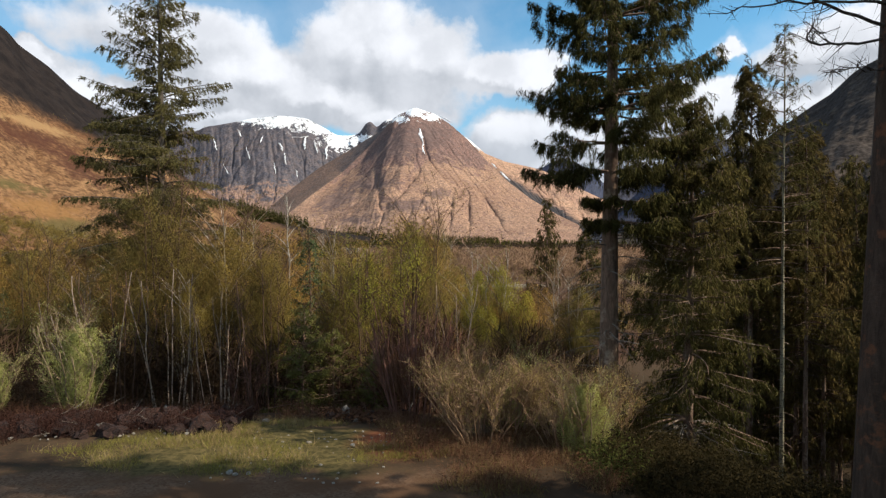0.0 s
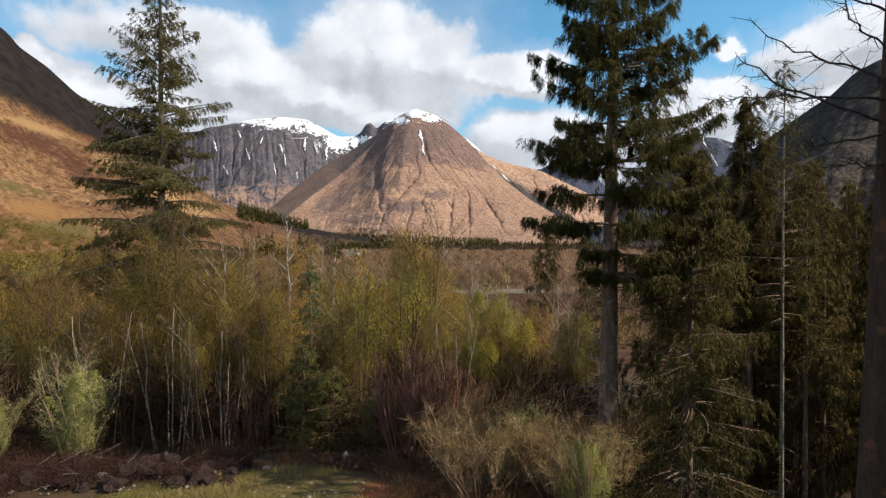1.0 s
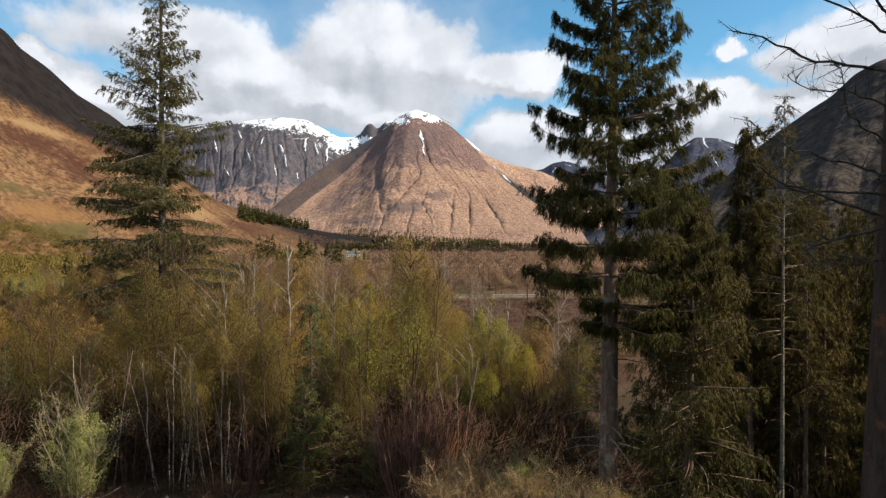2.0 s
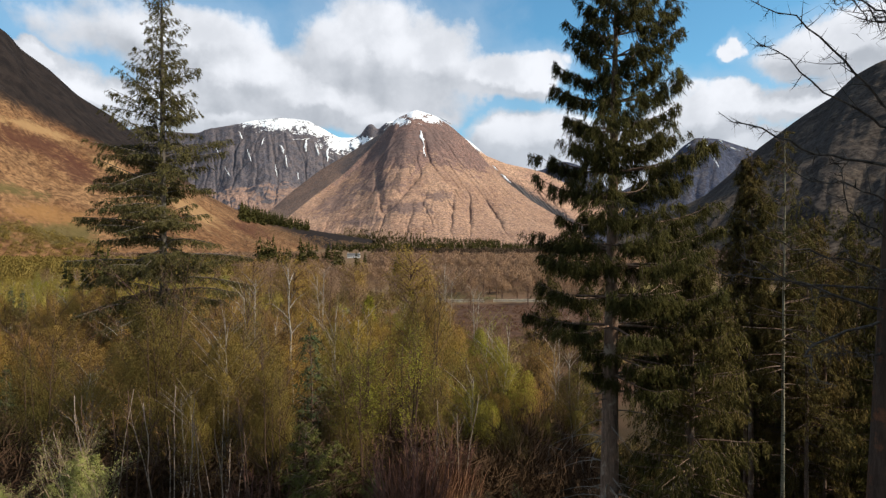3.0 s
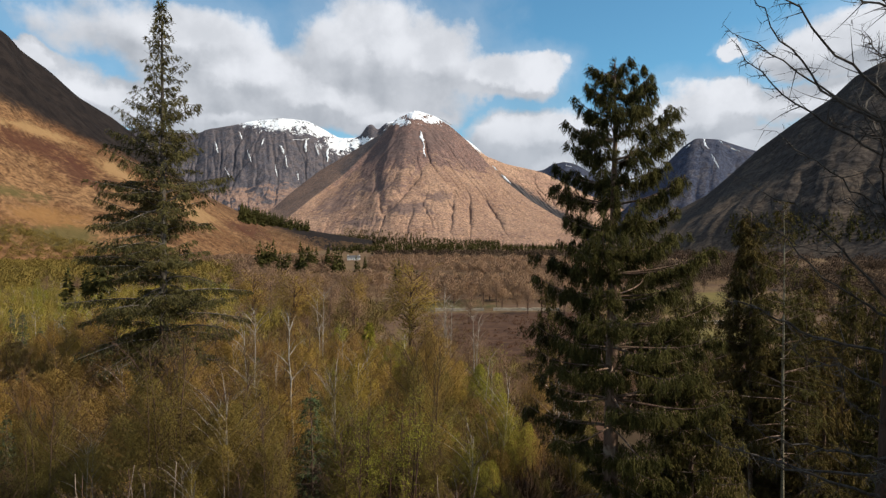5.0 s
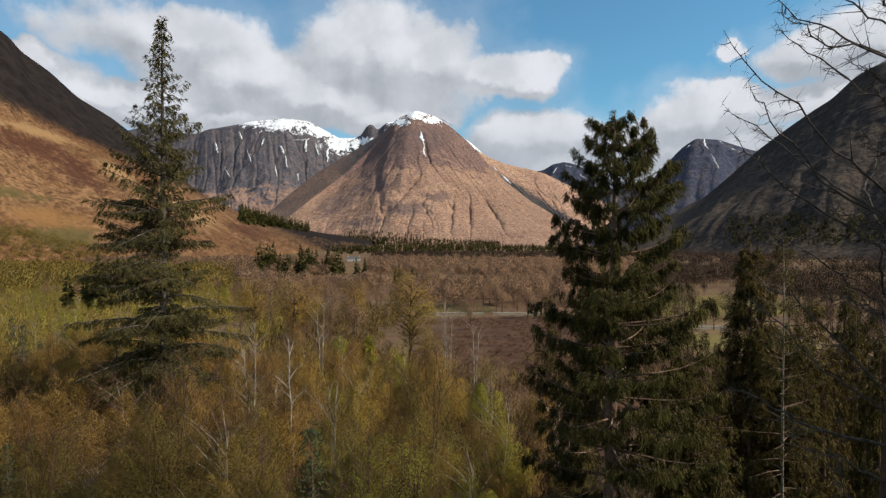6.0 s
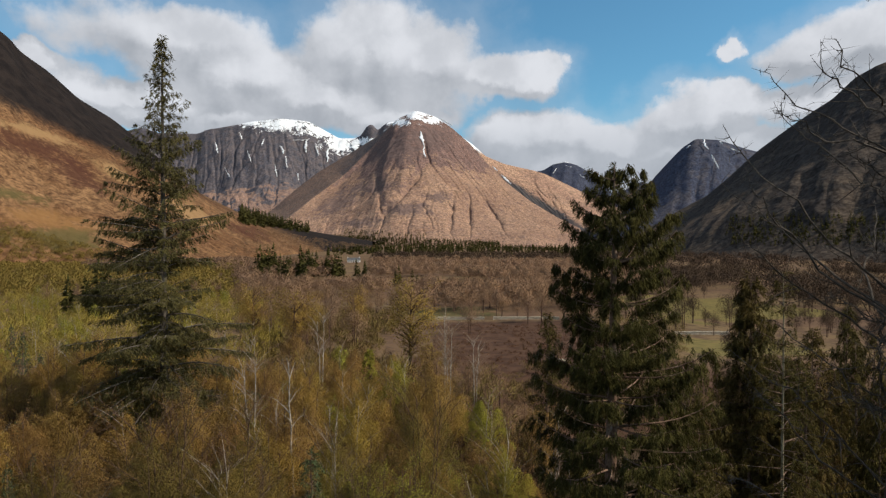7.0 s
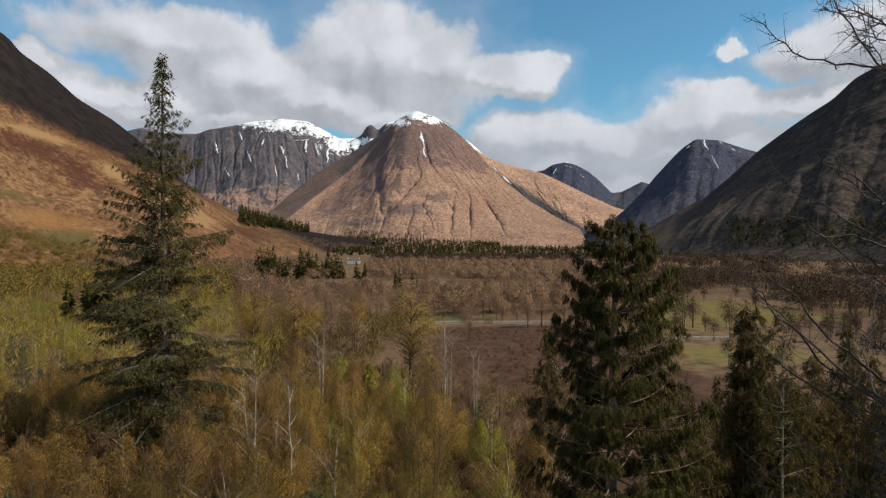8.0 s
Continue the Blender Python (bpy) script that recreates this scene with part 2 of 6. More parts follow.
class Shape:
    """Gathers tubes and blades for one part."""

    def __init__(self):
        self.v, self.f3, self.f4, self.n = [], [], [], 0

    def tube(self, pts, radii, sides=6, cap=True):
        pts, radii = np.asarray(pts, float), np.asarray(radii, float)
        k = len(pts)
        d = np.gradient(pts, axis=0)
        d /= np.linalg.norm(d, axis=1, keepdims=True) + 1e-9
        ref = np.where(np.abs(d[:, 2:3]) > 0.9, [[1.0, 0, 0]], [[0, 0, 1.0]])
        s = np.cross(d, ref)
        s /= np.linalg.norm(s, axis=1, keepdims=True) + 1e-9
        u = np.cross(s, d)
        a = np.arange(sides) * 2 * np.pi / sides
        ring = pts[:, None] + radii[:, None, None] * (np.cos(a)[None, :, None] * s[:, None] + np.sin(a)[None, :, None] * u[:, None])
        i = np.arange(k - 1)[:, None] * sides + np.arange(sides)[None]
        j = np.arange(k - 1)[:, None] * sides + (np.arange(sides)[None] + 1) % sides
        q = np.stack([i, j, j + sides, i + sides], -1).reshape(-1, 4) + self.n
        self.v.append(ring.reshape(-1, 3))
        self.f4.append(q)
        self.n += k * sides
        if cap:
            self.v.append(pts[-1:] + d[-1:] * radii[-1])
            e = (k - 1) * sides + np.arange(sides)
            self.f3.append(np.stack([e, (k - 1) * sides + (np.arange(sides) + 1) % sides, np.full(sides, k * sides)], -1) + self.n - k * sides)
            self.n += 1

    def blades(self, base, way, length, width, rng, full=True, side=None):
        """Narrow leaves, sprays or twigs: kites (full) or single triangles."""
        base, way = np.asarray(base, float), np.asarray(way, float)
        n = len(base)
        if not n:
            return
        way = way / (np.linalg.norm(way, axis=1, keepdims=True) + 1e-9)
        if side is None:
            side = np.cross(way, rng.normal(size=(n, 3)))
        side = side / (np.linalg.norm(side, axis=1, keepdims=True) + 1e-9)
        length, width = np.broadcast_to(length, n)[:, None], np.broadcast_to(width, n)[:, None]
        tip = base + way * length
        i = np.arange(n)
        if full:
            mid = base + way * length * 0.45
            self.v.append(np.stack([base, mid + side * width / 2, tip, mid - side * width / 2], 1).reshape(-1, 3))
            self.f4.append(np.stack([4 * i, 4 * i + 1, 4 * i + 2, 4 * i + 3], -1) + self.n)
            self.n += 4 * n
        else:
            self.v.append(np.stack([base + side * width / 2, tip, base - side * width / 2], 1).reshape(-1, 3))
            self.f3.append(np.stack([3 * i, 3 * i + 1, 3 * i + 2], -1) + self.n)
            self.n += 3 * n

    def mesh(self, name, mat, smooth=False, heart=None, up=1.0, loose=0.45, normals=None):
        """heart: the height of the crown's middle; its leaves then face away from there, more or less."""
        v = np.concatenate(self.v)
        if heart is not None:
            normals = v - np.array([0, 0, heart])
            normals[:, 2] *= up
            size = 4 if self.f4 else 3
            wild = np.random.default_rng(1).normal(size=(len(v) // size + 1, 3)).repeat(size, 0)[:len(v)]
            normals = normals / (np.linalg.norm(normals, axis=1, keepdims=True) + 1e-6) + loose * wild + [[0, 0, 0.25]]
        if normals is not None:
            normals = normals / (np.linalg.norm(normals, axis=1, keepdims=True) + 1e-6)
        return mesh_of(name, v, ([np.concatenate(self.f3)] if self.f3 else []) + ([np.concatenate(self.f4)] if self.f4 else []), mat, smooth, normals)


def holder(name, m, label, category, group=""):
    ob = new(name)
    ob.empty_display_size = 0.3
    ob.matrix_world = m
    return tagged(ob, label, category, group)


def part(name, data, parent, label=""):
    ob = new(name, data)
    ob.parent = parent
    if label:
        ob["label"] = label
    if name in ("twig_haze", "branchwork", "crown"):
        ob["kind"] = "stuff"
    return ob


def hash2(ix, iy, seed):
    h = (ix.astype(np.int64) * 374761393 + iy.astype(np.int64) * 668265263 + seed * 1442695041) & 0x7FFFFFFF
    h = ((h ^ (h >> 13)) * 1274126177) & 0x7FFFFFFF
    return ((h ^ (h >> 16)) & 0xFFFF) / 65535.0


def vnoise(x, y, seed=0):
    x, y = np.asarray(x, float), np.asarray(y, float)
    ix, iy = np.floor(x), np.floor(y)
    fx, fy = x - ix, y - iy
    fx, fy = fx * fx * (3 - 2 * fx), fy * fy * (3 - 2 * fy)
    a, b = hash2(ix, iy, seed), hash2(ix + 1, iy, seed)
    c, d = hash2(ix, iy + 1, seed), hash2(ix + 1, iy + 1, seed)
    return (a + (b - a) * fx) * (1 - fy) + (c + (d - c) * fx) * fy


def fbm(x, y, octaves=5, seed=0, ridged=False):
    total, amp, norm = 0, 1.0, 0.0
    for k in range(octaves):
        n = vnoise(np.asarray(x) * 2 ** k + 17.3 * k, np.asarray(y) * 2 ** k - 9.1 * k, seed + k)
        total = total + amp * ((1 - np.abs(2 * n - 1)) if ridged else n)
        norm += amp
        amp *= 0.5
    return total / norm


def smooth(x, lo, hi):
    t = np.clip((np.asarray(x, float) - lo) / (hi - lo), 0, 1)
    return t * t * (3 - 2 * t)
# ---- ground ----
FALL_Y = (-5000, 9, 15, 18, 24, 34, 60, 100, 160, 400, 800, 1800, 5000)
FALL_Z = (0.1, 0.0, -0.35, -0.9, -2.7, -3.4, -5.0, -7.2, -10.2, -11.8, -13.5, -14.0, -12.0)


def hollow(x, y):
    """The dip in which the dark stand grows."""
    return 3.2 * smooth(x, 4.7, 9.5) * smooth(y, 8, 16) * (1 - smooth(y, 45, 90))


def height(x, y):
    """The ground's height: a terrace with a track, then a fall to the valley floor."""
    x, y = np.asarray(x, float), np.asarray(y, float)
    z = np.interp(y, FALL_Y, FALL_Z)
    z = z - 2.0 * smooth(x, 6, 13) * smooth(y, 13, 22) * (1 - smooth(y, 45, 90))
    z = z - hollow(x, y)
    z = z + 1.8 * smooth(-x, 10, 30) * smooth(y, 22, 40) * (1 - smooth(y, 120, 300))
    z = z + 0.25 * (fbm(x * 0.35, y * 0.35, 4, 3) - 0.5) * smooth(np.hypot(x, y), 6, 16) * smooth(y, 11, 16)
    z = z + 1.6 * (fbm(x * 0.02, y * 0.02, 3, 8) - 0.5) * smooth(y, 60, 160)
    return z


def ground_colour(g, pos, obj):
    part_ = g.tree.nodes.new("ShaderNodeSeparateXYZ")
    g.put(part_.inputs[0], pos)
    x, y = part_.outputs[0], part_.outputs[1]
    big = g.noise(pos, 0.02, 4.0)
    mid = g.noise(pos, 0.35, 5.0, 0.6)
    fine = g.noise(pos, 6.0, 5.0, 0.7)
    far = g.mix(g.ramp(big, 0.38, 0.62), (0.120, 0.073, 0.046), (0.16, 0.108, 0.056))
    far = g.mix(g.ramp(mid, 0.45, 0.65), far, (0.085, 0.052, 0.035))
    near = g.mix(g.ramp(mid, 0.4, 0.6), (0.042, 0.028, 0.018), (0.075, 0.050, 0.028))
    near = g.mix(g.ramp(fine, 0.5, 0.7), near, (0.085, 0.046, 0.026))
    # ground painted near black towards the stand, for the shade there
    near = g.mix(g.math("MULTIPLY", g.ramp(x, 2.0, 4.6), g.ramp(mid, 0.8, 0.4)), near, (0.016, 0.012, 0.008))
    col = g.mix(g.ramp(y, 40, 90), near, far)
    # meadows of the valley floor
    rim = g.math("ADD", g.math("MULTIPLY", g.math("SUBTRACT", big, 0.5), 60.0), g.math("MULTIPLY", g.math("SUBTRACT", g.noise(pos, 0.12, 4.0), 0.5), 26.0))
    yy, xx = g.math("ADD", y, rim), g.math("ADD", x, rim)

    def field(x0, x1, y0, y1, soft=5.0):
        fx = g.math("MULTIPLY", g.ramp(xx, x0, x0 + soft), g.ramp(xx, x1, x1 - soft))
        return g.math("MULTIPLY", fx, g.math("MULTIPLY", g.ramp(yy, y0, y0 + soft), g.ramp(yy, y1, y1 - soft)))
    col = g.mix(field(-6, 40, 56, 168), col, g.mix(g.ramp(mid, 0.4, 0.6), (0.055, 0.030, 0.020), (0.088, 0.049, 0.032)))
    col = g.mix(field(-8, 16, 172, 206), col, g.mix(g.ramp(mid, 0.4, 0.6), (0.060, 0.050, 0.024), (0.10, 0.082, 0.036)))
    col = g.mix(field(66, 125, 168, 250), col, g.mix(g.ramp(mid, 0.35, 0.65), (0.155, 0.118, 0.042), (0.11, 0.090, 0.032)))
    col = g.mix(field(46, 80, 108, 132), col, g.mix(g.ramp(mid, 0.35, 0.65), (0.16, 0.124, 0.046), (0.115, 0.095, 0.036)))
    # turf on the bank
    turf = g.mix(g.ramp(fine, 0.35, 0.65), (0.050, 0.042, 0.017), (0.115, 0.088, 0.036))
    edge = g.math("ADD", y, g.math("MULTIPLY", g.math("SUBTRACT", mid, 0.5), 3.0))
    on_turf = g.math("MULTIPLY", g.ramp(edge, 11.2, 12.0), g.ramp(edge, 15.6, 14.9))
    on_turf = g.math("MULTIPLY", on_turf, g.math("MULTIPLY", g.ramp(x, -1.0, -2.3), g.ramp(x, -8.6, -6.2)))
    col = g.mix(on_turf, col, turf)
    # red earth by the shrubs
    soil = g.math("MULTIPLY", g.ramp(g.vec("LENGTH", g.vec("MULTIPLY", g.vec("SUBTRACT", pos, (-1.0, 13.9, 0)), (1, 0.8, 0))), 1.5, 0.6), g.ramp(mid, 0.35, 0.5))
    col = g.mix(soil, col, (0.15, 0.050, 0.026))
    # gravel track
    stones = g.tree.nodes.new("ShaderNodeTexVoronoi")
    g.put(stones.inputs["Vector"], pos)
    stones.inputs["Scale"].default_value = 22.0
    chip = g.tree.nodes.new("ShaderNodeSeparateColor")
    g.put(chip.inputs[0], stones.outputs["Color"])
    track = g.mix(chip.outputs[0], (0.078, 0.044, 0.026), (0.155, 0.098, 0.064))
    track = g.mix(g.ramp(mid, 0.42, 0.62), track, (0.092, 0.050, 0.028))
    return g.mix(g.math("MULTIPLY", g.ramp(edge, 11.9, 11.2), g.ramp(x, 1.5, -1.0)), col, track)


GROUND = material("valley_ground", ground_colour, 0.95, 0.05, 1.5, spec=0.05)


def spread(lo, hi, n, power):
    t = np.linspace(-1, 1, n)
    return np.abs(t) ** power * np.where(t < 0, lo, hi)


def build_ground():
    xs = spread(-5000, 5000, 161, 3.2)
    ys = np.concatenate([[-4900, -1500, -400, -100, -30, -8], np.arange(0, 40, 0.5), 40 * (4900 / 40) ** np.linspace(0, 1, 90)])
    gx, gy = np.meshgrid(xs, ys)
    gz = height(gx, gy)
    v = np.stack([gx, gy, gz], -1)
    ny, nx = gx.shape
    i = (np.arange(ny - 1)[:, None] * nx + np.arange(nx - 1)[None]).ravel()
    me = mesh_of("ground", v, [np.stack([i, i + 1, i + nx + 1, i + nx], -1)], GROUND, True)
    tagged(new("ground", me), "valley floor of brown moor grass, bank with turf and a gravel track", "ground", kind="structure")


build_ground()


# ---- mountains ----
def spot(a, e, d):
    """A place by its bearing and rise (as tangents, from the path's upper end) and its distance ahead."""
    return (a * d, d, 15.0 + e * d)


def hill_colour(grass, grass2, rock, rock2, snow_at=None, rock_bias=0.0, scale=0.004, haze=0.0, dark_above=None, rib=(1, 1, 0.25), spots=None, mid_w=1.0, steep_w=0.5, grain_by=0, heath=None, shade_soft=(0.004, -0.006), fields=(), patches=()):
    def colour(g, pos, obj):
        geo = g.tree.nodes.new("ShaderNodeNewGeometry")
        nor = g.tree.nodes.new("ShaderNodeSeparateXYZ")
        g.put(nor.inputs[0], geo.outputs["Normal"])
        sep = g.tree.nodes.new("ShaderNodeSeparateXYZ")
        g.put(sep.inputs[0], pos)
        big = g.noise(pos, scale, 6.0, 0.6, 0.6)
        mid = g.noise(pos, scale * 5, 7.0, 0.66, 0.8)
        ribs = g.noise(g.stretch(pos, rib), scale * 7, 7.0, 0.7, 0.5)
        col = g.mix(g.ramp(big, 0.36, 0.64), grass, grass2)
        stone = g.mix(g.ramp(ribs, 0.35, 0.65), rock, rock2)
        steep = g.ramp(nor.outputs[2], 0.86, 0.66)
        k = g.math("ADD", g.math("MULTIPLY", steep, steep_w), g.math("ADD", g.math("MULTIPLY", mid, mid_w), rock_bias - 0.1 + 0.5 * (1 - mid_w)))
        if dark_above:
            k = g.math("ADD", k, g.math("MULTIPLY", g.ramp(g.math("ADD", sep.outputs[2], g.math("MULTIPLY", big, dark_above[2])), dark_above[0], dark_above[1]), 0.85))
        col = g.mix(g.ramp(k, 0.50, 0.80), col, stone)
        col = g.mix(g.math("MULTIPLY", g.ramp(mid, 0.44, 0.66), 0.35), col, rock2)
        grain = g.noise(pos, scale * 26, 6.0, 0.7)
        patch = g.noise(g.stretch(pos, (1, 1, 2.2)), scale * 11, 5.0, 0.65, 1.2)
        col = g.mix(g.math("MULTIPLY", g.ramp(patch, 0.47, 0.66), 0.65), col, spots or stone)
        col = g.mix(1.0, col, g.mix(g.ramp(grain, 0.32, 0.68), (0.50, 0.47, 0.47), (1.38, 1.34, 1.30)), "MULTIPLY")
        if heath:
            # shade painted beyond a line that falls across the slope, by bearing and rise
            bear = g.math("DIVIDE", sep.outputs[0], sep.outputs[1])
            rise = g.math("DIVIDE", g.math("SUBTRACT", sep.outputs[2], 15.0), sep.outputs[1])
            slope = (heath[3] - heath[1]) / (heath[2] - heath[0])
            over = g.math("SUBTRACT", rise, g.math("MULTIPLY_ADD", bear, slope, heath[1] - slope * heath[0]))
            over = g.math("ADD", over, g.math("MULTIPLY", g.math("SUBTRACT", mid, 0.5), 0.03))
            col = g.mix(g.ramp(over, *shade_soft), col, stone)
        if grain_by:
            streak = g.noise(g.stretch(pos, (1, 0.5, 0.16)), scale * 30, 5.0, 0.6, 0.3)
            col = g.mix(g.math("MULTIPLY", g.ramp(streak, 0.52, 0.68), 0.10 * grain_by * 0.6), col, rock)
        if snow_at:
            lift = g.math("ADD", sep.outputs[2], g.math("MULTIPLY", g.math("SUBTRACT", mid, 0.5), snow_at[1]))
            lift = g.math("ADD", lift, g.math("MULTIPLY", g.math("SUBTRACT", nor.outputs[2], 0.6), snow_at[2]))
            lift = g.math("ADD", lift, g.math("MULTIPLY", g.math("SUBTRACT", ribs, 0.5), snow_at[1] * 0.8))
            col = g.mix(g.ramp(lift, snow_at[0] - 14, snow_at[0] + 22), col, (0.80, 0.82, 0.86))
        if patches:
            bear = g.math("DIVIDE", sep.outputs[0], sep.outputs[1])
            rise = g.math("DIVIDE", g.math("SUBTRACT", sep.outputs[2], 15.0), sep.outputs[1])
            rag = g.math("ADD", g.math("MULTIPLY", g.math("SUBTRACT", mid, 0.5), 2.4), g.math("MULTIPLY", g.math("SUBTRACT", patch, 0.5), 1.6))
            for a, e, w, h, tilt, tint in patches:
                along_ = g.math("ADD", g.math("MULTIPLY", g.math("SUBTRACT", bear, a), math.cos(tilt)), g.math("MULTIPLY", g.math("SUBTRACT", rise, e), math.sin(tilt)))
                across = g.math("SUBTRACT", g.math("MULTIPLY", g.math("SUBTRACT", rise, e), math.cos(tilt)), g.math("MULTIPLY", g.math("SUBTRACT", bear, a), math.sin(tilt)))
                off = g.tree.nodes.new("ShaderNodeCombineXYZ")
                g.put(off.inputs[0], g.math("DIVIDE", along_, w))
                g.put(off.inputs[1], g.math("DIVIDE", across, h))
                k = g.math("ADD", g.math("SUBTRACT", 1.0, g.vec("LENGTH", off.outputs[0])), rag)
                col = g.mix(g.math("MULTIPLY", g.ramp(k, 0.0, 0.7), 0.8), col, tint)
        if fields:
            # snowfields, by bearing and rise, with ragged rims
            bear = g.math("DIVIDE", sep.outputs[0], sep.outputs[1])
            rise = g.math("DIVIDE", g.math("SUBTRACT", sep.outputs[2], 15.0), sep.outputs[1])
            rag = g.math("ADD", g.math("MULTIPLY", g.math("SUBTRACT", mid, 0.5), 3.4), g.math("MULTIPLY", g.math("SUBTRACT", ribs, 0.5), 2.6))
            rag = g.math("ADD", rag, g.math("MULTIPLY", g.math("SUBTRACT", grain, 0.5), 3.0))
            best = None
            for a, e, w, h in fields:
                off = g.tree.nodes.new("ShaderNodeCombineXYZ")
                g.put(off.inputs[0], g.math("DIVIDE", g.math("SUBTRACT", bear, a), w))
                g.put(off.inputs[1], g.math("DIVIDE", g.math("SUBTRACT", rise, e), h))
                v = g.math("SUBTRACT", 1.0, g.vec("LENGTH", off.outputs[0]))
                best = v if best is None else g.math("MAXIMUM", best, v)
            col = g.mix(g.ramp(g.math("ADD", best, rag), 0.0, 0.30), col, (0.78, 0.80, 0.84))
        return col
    return colour


def bend(points, t):
    """Smooth curve through a few places."""
    p = np.asarray(points, float)
    k = np.concatenate([[0], np.cumsum(np.linalg.norm(np.diff(p[:, :2], axis=0), axis=1) + 1e-6)])
    k /= k[-1]
    out = np.stack([np.interp(t, k, p[:, c]) for c in range(3)], -1)
    wide = max(3, len(t) // 40)
    kern = np.hanning(wide + 2)[1:-1]
    kern /= kern.sum()
    pad = np.pad(out, ((wide, wide), (0, 0)), mode="reflect", reflect_type="odd")
    return np.stack([np.convolve(pad[:, c], kern, "same")[wide:-wide] for c in range(3)], -1)


def weather(z, dx, dy, fixed, drops, seed, bite=0.35, steps=60, rounds=3):
    """Lets rain wear gullies into a surface: many drops run downhill at once, cut where they speed up and drop what they carry where they slow."""
    rng = np.random.default_rng(seed)
    z = z.copy()
    n, m = z.shape
    for _ in range(rounds):
        r, c = rng.uniform(1, n - 2.01, drops), rng.uniform(1, m - 2.01, drops)
        vr, vc, load, speed = np.zeros(drops), np.zeros(drops), np.zeros(drops), np.ones(drops)
        for _ in range(steps):
            i, j = r.astype(int), c.astype(int)
            u, v = r - i, c - j
            a, b, d, e = z[i, j], z[i, j + 1], z[i + 1, j], z[i + 1, j + 1]
            sy, sx = dy[i, j], dx[i, j]
            gr = ((d - a) * (1 - v) + (e - b) * v) / sy
            gc = ((b - a) * (1 - u) + (e - d) * u) / sx
            vr, vc = 0.35 * vr - gr, 0.35 * vc - gc
            k = np.sqrt(vr ** 2 + vc ** 2) + 1e-6
            vr, vc = vr / k, vc / k
            step = np.minimum(sx, sy)
            h0 = (a * (1 - v) + b * v) * (1 - u) + (d * (1 - v) + e * v) * u
            r2, c2 = np.clip(r + vr * step / sy, 1, n - 2.01), np.clip(c + vc * step / sx, 1, m - 2.01)
            i2, j2 = r2.astype(int), c2.astype(int)
            u2, v2 = r2 - i2, c2 - j2
            h1 = (z[i2, j2] * (1 - v2) + z[i2, j2 + 1] * v2) * (1 - u2) + (z[i2 + 1, j2] * (1 - v2) + z[i2 + 1, j2 + 1] * v2) * u2
            fall = np.clip(h0 - h1, -5.0, 30.0)
            hold = np.maximum(fall, 0.02) * speed * 0.9
            give = np.where(fall < 0, np.minimum(load, -fall), np.where(load > hold, (load - hold) * 0.3, -np.minimum((hold - load) * bite, np.maximum(fall, 0) * 0.5)))
            give = give * fixed[i, j] * 0.022
            load = load - give
            w = np.bincount(i * m + j, give * (1 - u) * (1 - v), n * m) + np.bincount(i * m + j + 1, give * (1 - u) * v, n * m) + np.bincount((i + 1) * m + j, give * u * (1 - v), n * m) + np.bincount((i + 1) * m + j + 1, give * u * v, n * m)
            z += w.reshape(n, m)
            speed = np.minimum(speed * 0.96 + np.maximum(fall, 0) * 0.06, 3.0)
            r, c = r2, c2
    return z


